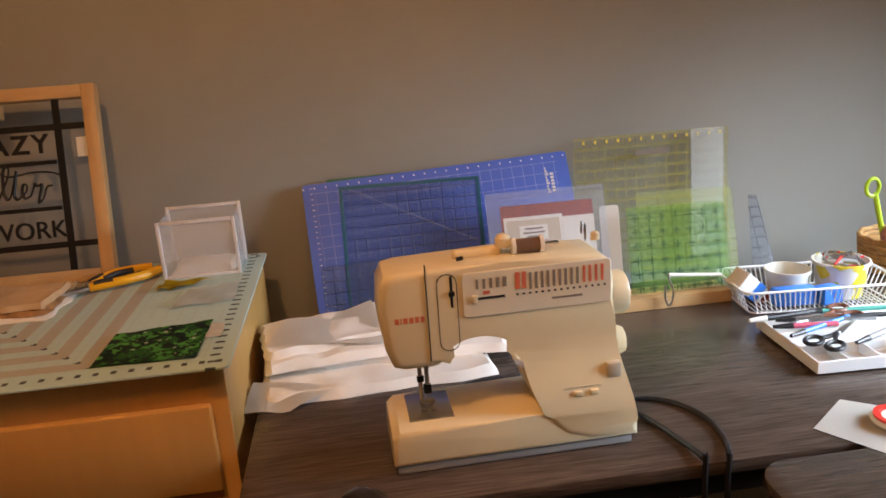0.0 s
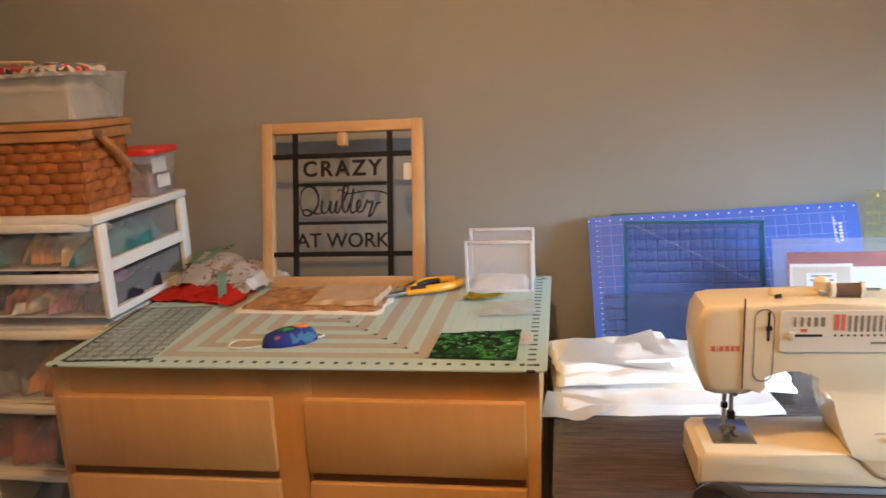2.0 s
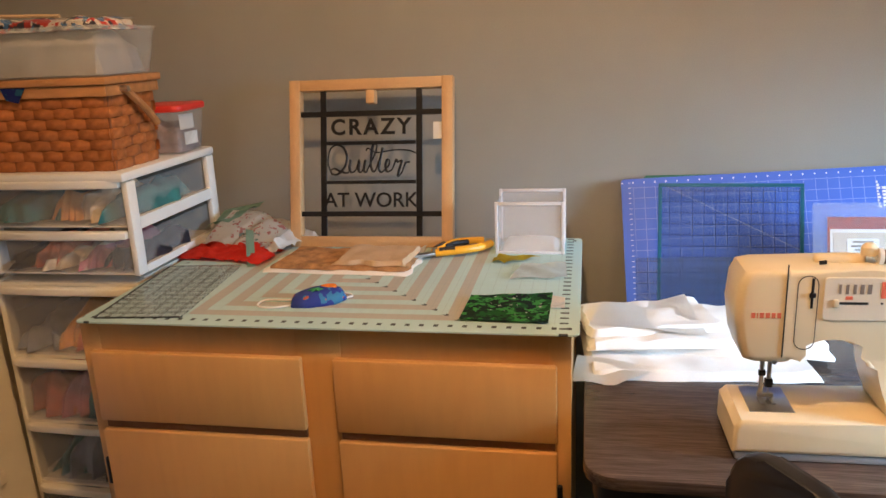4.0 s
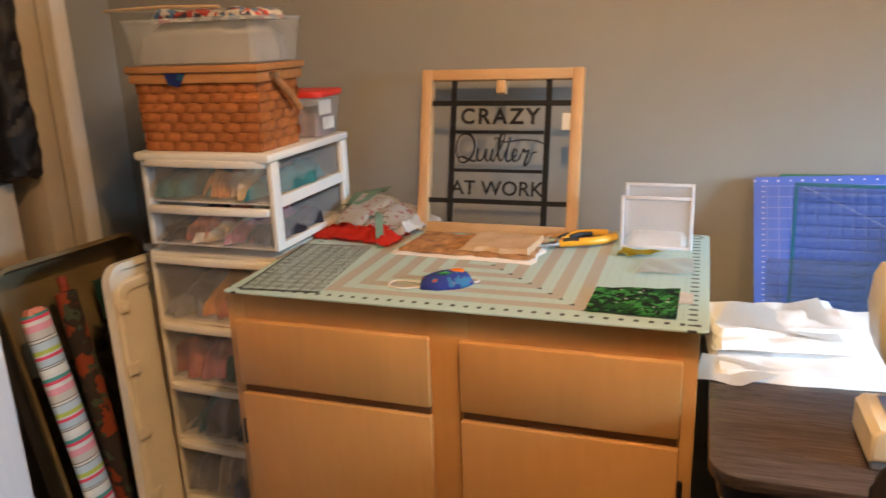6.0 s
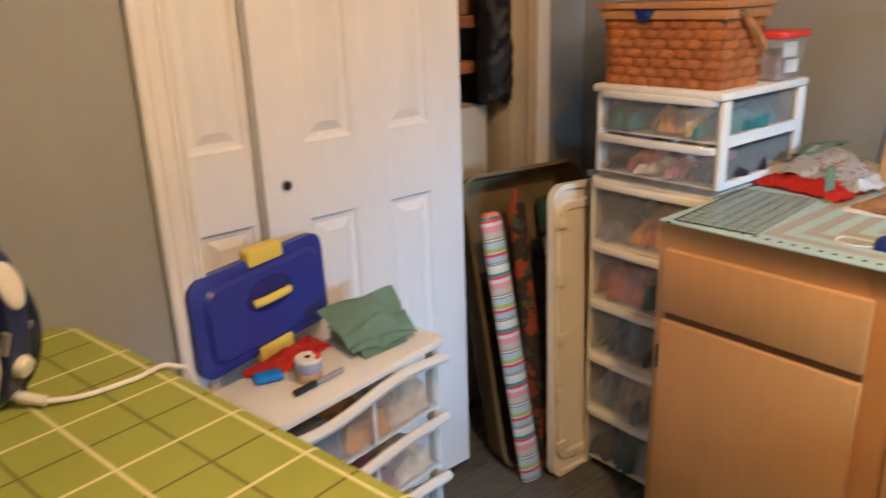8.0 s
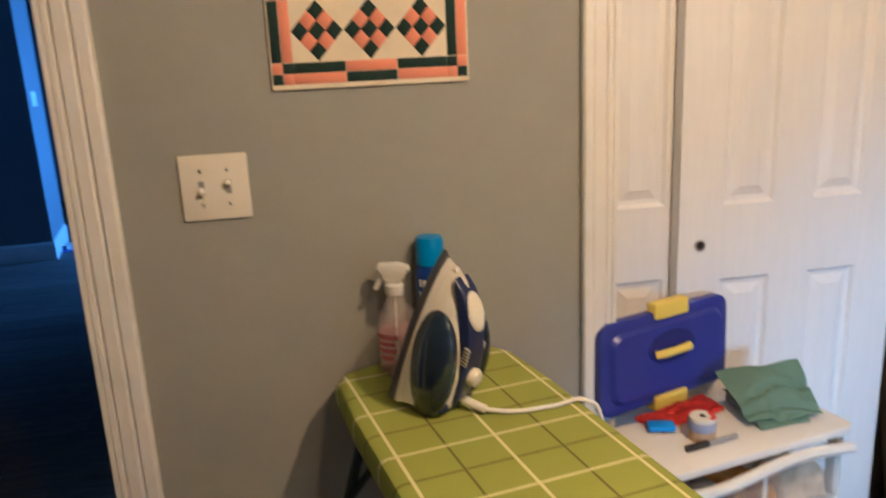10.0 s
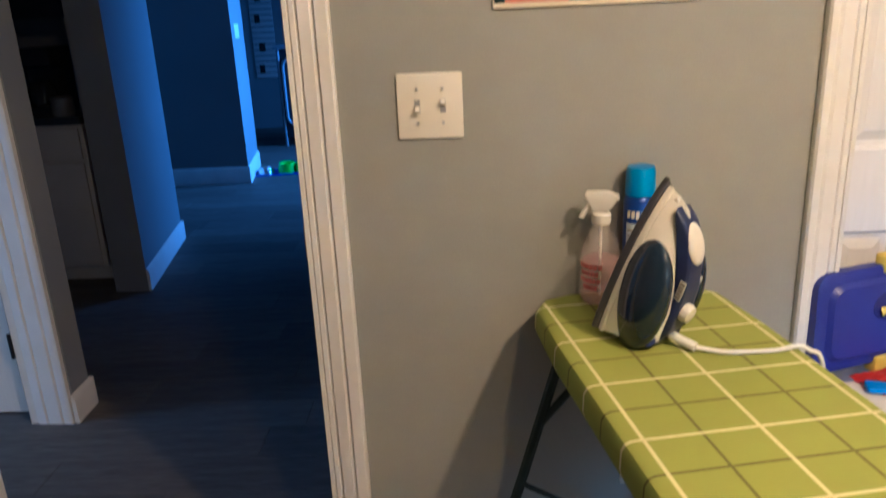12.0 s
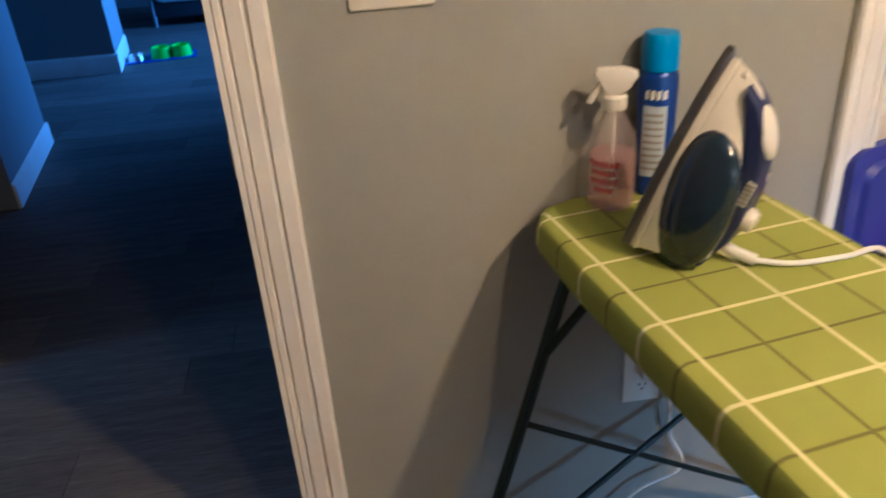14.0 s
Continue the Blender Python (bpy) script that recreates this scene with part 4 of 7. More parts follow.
rows, rh = 8, BH / 8
over = reed_mesh(0.053, rh * 1.02)
for r in range(rows):
    z = (r + 0.5) * rh
    grow = 0.010 * (z / BH - 1)
    for fy, ang in ((-1, 0), (1, 180)):
        n = 7
        for i in range(n):
            x = (i + 0.5 + (0.5 if r % 2 else 0)) * (2 * BW / n) - BW - 0.012
            if abs(x) < BW + 0.006:
                x = max(-BW + 0.028, min(BW - 0.028, x))
                piece("reed", over, bk, m=pose(x, fy * (BD + grow - 0.002), z, 0, 0, ang))
    for fx, ang in ((1, 90), (-1, -90)):
        for i in range(3):
            y = (i + 0.5 + (0.0 if r % 2 else 0.5)) * (2 * BD / 3) - BD - 0.010
            if abs(y) < BD + 0.004:
                y = max(-BD + 0.030, min(BD - 0.030, y))
                piece("reed", over, bk, m=pose(fx * (BW + grow - 0.002), y, z, 0, 0, ang))
corner_me = reed_mesh(0.026, rh * 0.96)
for r in range(rows):
    z = (r + 0.5) * rh
    grow = 0.010 * (z / BH - 1)
    for sx, sy, ang in ((1, -1, 45), (1, 1, 135), (-1, 1, 225), (-1, -1, 315)):
        piece("reed", corner_me, bk, m=pose(sx * (BW + grow - 0.009), sy * (BD + grow - 0.009), z, 0, 0, ang))
bm = B()
box(bm, (-BW - 0.006, -BD - 0.006, BH - 0.022), (BW + 0.006, -BD + 0.001, BH), 0.002)
box(bm, (-BW - 0.006, BD - 0.001, BH - 0.022), (BW + 0.006, BD + 0.006, BH), 0.002)
box(bm, (BW - 0.001, -BD + 0.0015, BH - 0.022), (BW + 0.006, BD - 0.0015, BH), 0.002)
box(bm, (-BW - 0.006, -BD + 0.0015, BH - 0.022), (-BW + 0.001, BD - 0.0015, BH), 0.002)
part("rim_band", bm, BASKETWOOD, bk)
bm = B()
box(bm, (-BW - 0.012, -BD - 0.012, BH + 0.001), (BW + 0.012, BD + 0.012, BH + 0.016), 0.003)
part("lid", bm, BASKETWOOD, bk)
for s in (1, -1):
    bm = B()
    tube(bm, smooth_path([(s * (BW + 0.012), -0.045, BH - 0.008), (s * (BW + 0.020), 0.005, BH - 0.05), (s * (BW + 0.020), 0.05, BH - 0.09)], 5), 0.008, 8)
    h = part("handle", bm, BASKETWOOD, bk)
    bm = B()
    cyl(bm, (s * (BW + 0.004), -0.045, BH - 0.010), (s * (BW + 0.024), -0.045, BH - 0.010), 0.006)
    part("pin", bm, STEEL, h)
bm = B()
sheet(bm, [(-0.06, -BD - 0.008, BH - 0.024), (-0.03, -BD - 0.010, BH - 0.030), (-0.01, -BD - 0.009, BH + 0.0005), (-0.07, -BD - 0.008, BH + 0.0005)], 6, 4, lambda u, v: 0.0)
part("cloth_tip", bm, MASK, bk, "blue cloth tip caught under the lid")

PRINTS = shader("mixed_print_cotton", (0.55, 0.5, 0.45), 0.9, bump=0.2, grain_scale=400)
k = Mix(PRINTS)
col = k.blend(k.op("GREATER_THAN", k.noise(35, 2), 0.54), (0.68, 0.64, 0.58), (0.45, 0.05, 0.04))
col = k.blend(k.op("GREATER_THAN", k.noise(48, 2), 0.57), col, (0.05, 0.05, 0.07))
col = k.blend(k.op("GREATER_THAN", k.noise(30, 1), 0.62), col, (0.08, 0.20, 0.42))
k.done(col)
tub = thing("storage_tub", "clear plastic tub of printed fabric with its lid ajar", "storage box", pose(-0.075, 2.435, 1.3205))
def open_tub(parent, w, d, h, wall, taper, material, name="shell"):
    bm = B()
    r0 = rounded(w - taper, d - taper, 0.02)
    r1 = rounded(w, d, 0.025)
    r2 = rounded(w - 2 * wall, d - 2 * wall, 0.022)
    r3 = rounded(w - taper - 2 * wall, d - taper - 2 * wall, 0.018)
    rr = [[bm.verts.new((x, y, z)) for x, y in o] for o, z in ((r0, 0.0), (r1, h), (r2, h), (r3, wall))]
    n = len(r0)
    for a, b in zip(rr, rr[1:]):
        for i in range(n):
            bm.faces.new((a[i], a[(i + 1) % n], b[(i + 1) % n], b[i]))
    bm.faces.new(rr[0][::-1])
    bm.faces.new(rr[-1])
    return part(name, bm, material, parent)


TUBP = shader("clear_blue_white_plastic", (0.62, 0.66, 0.68), 0.22, alpha=0.22, stain=0.08, stain_scale=15)
open_tub(tub, 0.355, 0.215, 0.098, 0.002, 0.030, TUBP)
bm = B()
out0, out1 = rounded(0.365, 0.225, 0.028), rounded(0.350, 0.210, 0.024)
rr = [[bm.verts.new((x, y, z)) for x, y in o] for o, z in ((out0, 0.0925), (out0, 0.0995), (out1, 0.0995), (out1, 0.0925))]
for a, b in zip(rr, rr[1:] + rr[:1]):
    for i in range(len(out0)):
        bm.faces.new((a[i], a[(i + 1) % len(out0)], b[(i + 1) % len(out0)], b[i]))
part("rim", bm, TUBP, tub)
bm = B()
soft(bm, 0.305, 0.168, 0.085, 21, 0.008, 24, 16, 0.05, 0.004, 0.010, m=pose(0, 0, 0.004))
part("contents", bm, shader("grey_batting", (0.42, 0.40, 0.38), 0.9, stain=0.15, stain_scale=12), tub)
bm = B()
soft(bm, 0.26, 0.16, 0.022, 22, 0.006, 22, 16, 0.02, 0.006, 0.006, m=pose(0.02, 0.0, 0.092))
part("print_fabric", bm, PRINTS, tub, "folded printed fabric")
bm = B()
prism(bm, rounded(0.355, 0.215, 0.027), 0, 0.006, "z", 0.002, 1, m=pose(-0.045, 0.01, 0.117, 3, 2, 3))
part("lid", bm, TUBP, tub, "clear lid lying loose")
bm = B()
tube(bm, [(-0.21, -0.10, 0.121), (-0.05, -0.102, 0.124), (0.09, -0.098, 0.119)], 0.0035, 8)
part("lid_edge", bm, TAN, tub, "tan folded cloth edge")

rb = thing("snack_tub", "clear tub with a red lid and a white label", "storage box", pose(0.048, 2.635, 1.1285, 0, 0, 4))
open_tub(rb, 0.120, 0.150, 0.098, 0.002, 0.022, CLEAR)
bm = B()
soft(bm, 0.088, 0.118, 0.065, 31, 0.01, 14, 14, 0.02, 0.002, 0.008, m=pose(0, 0, 0.003))
part("contents", bm, shader("mixed_dark_notions", (0.20, 0.12, 0.10), 0.7, stain=0.6, stain_scale=60), rb)
bm = B()
prism(bm, rounded(0.130, 0.160, 0.028), 0.0985, 0.114, "z", 0.004, 2)
part("lid", bm, RED, rb, "red plastic lid")
for z0, z1, y0, y1 in ((0.055, 0.09, -0.050, 0.010), (0.018, 0.048, -0.035, 0.020)):
    bm = B()
    box(bm, (0.0, y0, z0), (0.0006, y1, z1), m=pose(0.0515 + 0.0, 0, 0) @ Matrix.Shear("XZ", 4, (0.11, 0)))
    part("paper_label", bm, PAPER, rb, "white paper label")

# fabric inside the drawers
DK = [shader(n, c, 0.9, stain=0.35, stain_scale=25, bump=0.15) for n, c in (("deep_teal_cotton", (0.025, 0.13, 0.13)), ("ochre_cotton", (0.58, 0.27, 0.06)), ("cream_cotton", (0.64, 0.52, 0.36)), ("black_cotton", (0.012, 0.012, 0.02)), ("rust_cotton", (0.42, 0.12, 0.05)), ("grey_cotton", (0.24, 0.25, 0.28)), ("rose_cotton", (0.44, 0.15, 0.16)))]


def stuffing(x0, x1, y0, z, h, n, seed, picks, parent):
    """Loose cloth stuffed into a drawer: overlapping soft pieces of unlike size and height."""
    rng = random.Random(seed)
    w = (x1 - x0) / n
    for i in range(n):
        bm = B()
        soft(bm, w * rng.uniform(1.25, 1.7), 0.255, h * rng.uniform(0.45, 0.95), seed * 1.7 + i * 3.7, 0.014, 26, 22, 0.085, 0.030, 0.030, m=pose(x0 + w * (i + 0.5), y0 + 0.137, z + 0.0004 * i, 0, 0, rng.uniform(-8, 8)))
        part("folded_cloth", bm, DK[picks[i % len(picks)]], parent, angle=60)


stuffing(UX0 + 0.03, UX1 - 0.03, UY0 + 0.02, 1.021, 0.070, 5, 41, (0, 0, 1, 2, 0), unit)
stuffing(UX0 + 0.03, UX1 - 0.03, UY0 + 0.02, 0.915, 0.056, 5, 42, (3, 4, 2, 6, 3), unit)
for i, (z, hh, pk) in enumerate(((0.713, 0.105, (5, 1, 4, 0)), (0.548, 0.10, (4, 6, 0, 6)), (0.383, 0.11, (0, 5, 3)), (0.213, 0.11, (5, 2, 5)), (0.043, 0.11, (3, 0, 5)))):
    stuffing(TX0 + 0.03, TX1 - 0.03, TY0 + 0.02, z + 0.003, hh, 4, 50 + i, pk, tower)

# ---- on the folding table ----
ZT = 0.7355
sm = thing("sewing_machine", "cream plastic sewing machine with printed stitch panel and two dials", "sewing machine", pose(1.253, 2.004, ZT, 0, 0, 1.2) @ Matrix.Diagonal((0.95, 0.77, 1.0, 1)))
bm = B()
box(bm, (0.004, 0.006, 0.0), (0.368, 0.165, 0.014), 0.004)
part("base_plate", bm, GREYP, sm, "grey underside plate")
# bed
bm = B()
prism(bm, [(0.0, 0.014), (0.376, 0.014), (0.372, 0.050), (0.362, 0.072), (0.24, 0.068), (0.012, 0.066), (0.001, 0.056)], 0.0, 0.168, "y", 0.008, 3)
part("bed", bm, CREAM, sm)
# column and arm in one C-shaped shell, with a rounded throat
arch = [(0.080, 0.154)] + [(0.142 + 0.062 * math.cos(radians(a)), 0.148 + 0.046 * math.sin(radians(a))) for a in range(160, -1, -10)] + [(0.207, 0.130), (0.212, 0.110), (0.219, 0.090), (0.229, 0.066), (0.240, 0.046), (0.262, 0.026), (0.300, 0.013)]
shell = [(0.377, 0.013), (0.375, 0.040), (0.370, 0.070), (0.363, 0.100), (0.357, 0.125), (0.352, 0.150), (0.349, 0.200), (0.349, 0.262), (0.342, 0.288), (0.325, 0.299), (0.18, 0.303), (0.030, 0.302), (0.010, 0.298), (0.001, 0.280), (-0.003, 0.235), (0.004, 0.185), (0.014, 0.158), (0.030, 0.153), (0.070, 0.152)] + arch
bm = B()
prism(bm, [(x, 0.06 + (z - 0.06) * 0.955) for x, z in shell], 0.030, 0.150, "y", 0.0135, 4)
for z in (0.175, 0.16, 0.145, 0.13, 0.115, 0.10, 0.085, 0.07, 0.058, 0.046, 0.034, 0.024):
    bmesh.ops.bisect_plane(bm, geom=bm.verts[:] + bm.edges[:] + bm.faces[:], plane_co=(0, 0, z), plane_no=(0, 0, 1))
for v in bm.verts:
    # the column's foot sweeps forward into the front of the bed
    if v.co.y < 0.09 and v.co.x > 0.19 and v.co.z < 0.175:
        u = min(1.0, (0.175 - v.co.z) / 0.120)
        v.co.y -= 0.0330 * u * u * (3 - 2 * u)
part("arm", bm, CREAM, sm, angle=50)
# faceplate seam, lever plate, threading slot
bm = B()
box(bm, (0.0675, 0.0278, 0.160), (0.0690, 0.0302, 0.300))
part("seam", bm, DARK, sm)
bm = B()
for r, y in ((0.0, 0.0),):
    o = rounded(0.030, 0.112, 0.014, 4, 0.098, 0.228)
    i_ = rounded(0.0275, 0.1095, 0.013, 4, 0.098, 0.228)
    vo = [bm.verts.new((x, 0.0293, z)) for x, z in o]
    vi = [bm.verts.new((x, 0.0293, z)) for x, z in i_]
    for q in range(len(o)):
        p = (q + 1) % len(o)
        bm.faces.new((vo[q], vo[p], vi[p], vi[q]))
part("lever_outline", bm, DARK, sm)
bm = B()
box(bm, (0.1025, 0.0285, 0.235), (0.1065, 0.0302, 0.280), 0.001)
box(bm, (0.100, 0.0255, 0.252), (0.109, 0.0290, 0.259), 0.001)
part("take_up_lever", bm, BLACKP, sm)
# printed control panel
bm = B()
prism(bm, rounded(0.222, 0.064, 0.006, 3, 0.231, 0.250), 0.0275, 0.0302, "y", 0.0008, 1)
panel = part("control_panel", bm, shader("pale_panel", (0.80, 0.74, 0.60), 0.4), sm, "pale printed stitch panel")
INKR = shader("red_print_ink", (0.68, 0.16, 0.09), 0.6)
INKG = shader("grey_print_ink", (0.24, 0.20, 0.16), 0.6)


def ink(rects, material, name, y=0.0272):
    """Printed marks, raised by the thickness of the ink."""
    bm = B()
    for x0, x1, z0, z1 in rects:
        box(bm, (x0, y - 0.0004, z0), (x1, y + 0.0004, z1))
    part(name, bm, material, panel)


ink([(0.140 + i * 0.0098, 0.1435 + i * 0.0098 + 0.0006 * i, 0.258, 0.272) for i in range(5)], INKG, "stitch_print")
ink([(0.198, 0.205, 0.252, 0.276), (0.208, 0.214, 0.252, 0.276)], INKR, "red_print")
ink([(0.2185 + i * 0.0088, 0.2225 + i * 0.0088, 0.250, 0.274) for i in range(9)], INKG, "stitch_print")
ink([(0.299 + i * 0.0092, 0.303 + i * 0.0092, 0.251, 0.275) for i in range(4)], INKR, "red_print")
ink([(0.199 + i * 0.0094, 0.2022 + i * 0.0094, 0.243, 0.2458) for i in range(15)], DARK, "dots")
ink([(0.252, 0.298, 0.2315, 0.2345)], INKG, "script_bar")
ink([(0.135, 0.182, 0.2425, 0.246)], DARK, "width_slot")
ink([(0.150, 0.160, 0.2495, 0.2545)], INKR, "red_print")
ink([(0.020, 0.026, 0.2195, 0.2275), (0.0285, 0.030, 0.2195, 0.2275), (0.0325, 0.0385, 0.2195, 0.2275), (0.041, 0.047, 0.2195, 0.2275), (0.0495, 0.055, 0.2195, 0.2275), (0.0575, 0.0630, 0.2195, 0.2275)], INKR, "red_mark_row", 0.0298)
bm = B()
box(bm, (0.133, 0.024, 0.238), (0.1415, 0.0275, 0.250), 0.0015)
part("slide_knob", bm, CREAM, panel)
# column controls
bm = B()
for i in range(6):
    box(bm, (0.268 + i * 0.0075, 0.0150, 0.112), (0.2695 + i * 0.0075, 0.0201, 0.1175))
box(bm, (0.266, 0.0140, 0.109), (0.311, 0.0200, 0.1105))
part("scale", bm, INKG, sm)
# plate in cream darkened so that its colour carries the slot's shade
bm = B()
prism(bm, rounded(0.064, 0.018, 0.008, 3, 0.290, 0.092), 0.0065, 0.0150, "y")
part("slot_plate", bm, shader("shaded_cream_plate", (0.62, 0.54, 0.38), 0.45), sm)
for x in (0.276, 0.301):
    bm = B()
    box(bm, (x, 0.000, 0.088), (x + 0.013, 0.0090, 0.095), 0.0015)
    part("slide", bm, CREAM, sm)
bm = B()
box(bm, (0.330, 0.008, 0.107), (0.352, 0.0302, 0.130), 0.003)
part("reverse_button", bm, shader("dull_cream", (0.58, 0.50, 0.38), 0.4), sm)
for z, r, d in ((0.218, 0.032, 0.032), (0.142, 0.021, 0.030)):
    bm = B()
    lathe(bm, [(r, 0), (r, d * 0.8), (r * 0.9, d), (r * 0.3, d)], seg=28, sy=1.28, m=pose(0.344, 0.075, z, 0, 90, 0))
    part("hand_wheel" if r > 0.03 else "pattern_dial", bm, CREAM, sm)
# top: recess, spool and pins
bm = B()
box(bm, (0.115, 0.078, 0.289), (0.190, 0.098, 0.304), 0.007, 3)
part("spool_cover", bm, CREAM, sm)
bm = B()
for p, q in (((0.118, 0.060, 0.296), (0.128, 0.060, 0.297)),):
    cyl(bm, p, q, 0.003, seg=8)
part("thread_guide", bm, BLACKP, sm)
spool = new("thread_spool")
spool.parent = sm
bm = B()
cyl(bm, (0.195, 0.075, 0.302), (0.275, 0.075, 0.302), 0.0025, seg=8)
part("spool_pin", bm, STEEL, spool)
bm = B()
for x in (0.203, 0.246):
    cyl(bm, (x, 0.075, 0.302), (x + 0.006, 0.075, 0.302), 0.0125)
part("spool_end", bm, WHITE, spool)
bm = B()
cyl(bm, (0.209, 0.075, 0.302), (0.246, 0.075, 0.302), 0.0105)
part("thread", bm, shader("brown_thread", (0.14, 0.08, 0.05), 0.7, grain=0.2, grain_scale=600), spool, "dark brown thread")
bm = B()
lathe(bm, [(0.012, 0), (0.012, 0.012), (0.006, 0.018)], (0.192, 0.082, 0.303), 14)
part("tension_stop", bm, CREAM, sm)
bm = B()
tube(bm, [(0.318, 0.080, 0.300), (0.318, 0.080, 0.322), (0.312, 0.080, 0.328), (0.312, 0.080, 0.310)], 0.002, 6)
part("bobbin_post", bm, STEEL, sm)
bm = B()
lathe(bm, [(0.007, 0), (0.007, 0.009), (0.004, 0.012)], (0.334, 0.082, 0.298), 14)
part("bobbin_stop", bm, CREAM, sm)
# needle, presser foot, plate
bm = B()
box(bm, (0.030, 0.040, 0.0655), (0.098, 0.150, 0.0680), 0.001)
part("needle_plate", bm, STEEL, sm, "dark polished steel needle plate")
bm = B()
cyl(bm, (0.064, 0.085, 0.095), (0.064, 0.085, 0.153), 0.0035, seg=10)
cyl(bm, (0.054, 0.092, 0.080), (0.054, 0.092, 0.153), 0.0035, seg=10)
part("needle_bar", bm, STEEL, sm)
bm = B()
cyl(bm, (0.064, 0.085, 0.069), (0.064, 0.085, 0.096), 0.0009, seg=6)
part("needle", bm, STEEL, sm)
bm = B()
box(bm, (0.058, 0.079, 0.092), (0.070, 0.091, 0.106), 0.002)
box(bm, (0.049, 0.088, 0.108), (0.060, 0.096, 0.118), 0.002)
part("clamp", bm, BLACK, sm)
bm = B()
box(bm, (0.050, 0.065, 0.0695), (0.059, 0.105, 0.0720), 0.0008)
box(bm, (0.067, 0.065, 0.0695), (0.074, 0.105, 0.0720), 0.0008)
box(bm, (0.050, 0.090, 0.0722), (0.074, 0.104, 0.0785), 0.001)
part("presser_foot", bm, STEEL, sm)
bm = B()
cyl(bm, (0.060, 0.034, 0.150), (0.060, 0.080, 0.155), 0.004, seg=10)
part("thread_guide", bm, STEEL, sm)

# power cords
for pts in ([(1.605, 2.085, 0.775), (1.645, 2.135, 0.742), (1.703, 2.112, 0.7395), (1.733, 2.050, 0.7395), (1.730, 1.985, 0.7395), (1.716, 1.947, 0.7405), (1.710, 1.934, 0.72), (1.70, 1.934, 0.45), (1.68, 2.0, 0.02)],
            [(1.605, 2.075, 0.765), (1.630, 2.100, 0.742), (1.652, 2.055, 0.7395), (1.670, 1.990, 0.7395), (1.677, 1.946, 0.7405), (1.676, 1.934, 0.72), (1.67, 1.934, 0.40), (1.64, 2.05, 0.02)]):
    bm = B()
    tube(bm, smooth_path(pts, 8), 0.0042, 8)
    solo("cable", bm, BLACKP, "black cable running off the sewing machine", "cable", group="machine cords")

# folded white fabric beside the machine
wf = thing("white_fabric", "stack of folded white cotton beside the sewing machine", "fabric", pose(1.172, 2.44, ZT) @ Matrix.Diagonal((1, 1, 0.95, 1)))
for w, d, h, x, y, z, r, sd in ((0.42, 0.29, 0.015, 0.07, -0.02, 0.0, 4, 61), (0.46, 0.22, 0.015, 0.10, 0.03, 0.0155, -2, 62), (0.34, 0.22, 0.014, 0.03, 0.025, 0.031, 7, 63), (0.27, 0.17, 0.014, -0.01, 0.035, 0.0455, 12, 64)):
    bm = B()
    soft(bm, w, d, h, sd, 0.0025, 30, 20, 0.008, 0.005, 0.003, m=pose(x, y, z, 0, 0, r))
    part("fold", bm, CLOTHW, wf)
bm = B()
sheet(bm, [(-0.13, -0.045, 0.060), (0.10, -0.06, 0.058), (0.075, 0.12, 0.070), (-0.10, 0.08, 0.063)], 14, 12, lambda u, v: 0.006 * math.sin(5 * u + 2 * v) + 0.006 * max(0, u - 0.6) * v, 0.002)
part("flap", bm, CLOTHW, wf)
bm = B()
sheet(bm, [(-0.16, -0.19, 0.003), (-0.08, -0.205, 0.003), (0.0, -0.15, 0.017), (-0.15, -0.10, 0.018)], 12, 10, lambda u, v: 0.004 * abs(math.sin(4 * u + 3 * v)), 0.002)
part("flap", bm, CLOTHW, wf)
bm = B()
prism(bm, [(1.375, 2.245), (1.44, 2.23), (1.50, 2.26), (1.43, 2.262)], 0, 0.012, "z", 0.002, 1)
solo("accessory_foot", bm, BLACKP, "small black plastic wedge behind the machine", "accessory", pose(0, 0, ZT))


# mats and rulers leaning on the wall
def leaning(name, x, y, z, w, h, lean, roll, material, label, category, t=0.002):
    bm = B()
    prism(bm, rounded(w, h, 0.008, 3, w / 2, h / 2), 0, t, "y", 0.0004, 1)
    return solo(name, bm, material, label, category, pose(x, y, z) @ pose(0, 0, 0, -lean, 0, 0) @ pose(0, 0, 0, 0, -roll, 0))


BLUEMAT = shader("blue_mat_print", (0.10, 0.16, 0.62), 0.55, bump=0.05, grain_scale=400)
k = Mix(BLUEMAT)
step = 0.0254
ins = k.op("MULTIPLY", k.op("MULTIPLY", k.op("GREATER_THAN", k.x, 0.028), k.op("LESS_THAN", k.x, 0.594)), k.op("MULTIPLY", k.op("GREATER_THAN", k.z, 0.02), k.op("LESS_THAN", k.z, 0.292)))
ln = k.op("MULTIPLY", k.op("MAXIMUM", k.line(k.x, step, 0.0011, 0.0028), k.line(k.z, step, 0.0011, 0.010)), ins)
diag = k.op("MULTIPLY", k.line(k.op("ADD", k.z, k.op("MULTIPLY", k.x, 0.58)), 0.30, 0.0018, 0.05), ins)
tick = k.op("MULTIPLY", k.op("SUBTRACT", 1.0, ins), k.op("MAXIMUM", k.op("MULTIPLY", k.line(k.x, step, 0.003, 0.0028), near(k.z, 0.302, 0.002)), k.op("MULTIPLY", k.line(k.z, step / 2, 0.0014, 0.010), near(k.x, 0.020, 0.003))))
col = k.blend(k.noise(6), (0.045, 0.115, 0.50), (0.065, 0.155, 0.60))
col = k.blend(k.op("MULTIPLY", ln, 0.38), col, (0.55, 0.62, 0.85))
col = k.blend(k.op("MULTIPLY", diag, 0.6), col, (0.6, 0.66, 0.85))
col = k.blend(tick, col, (0.78, 0.80, 0.9))
k.done(col)
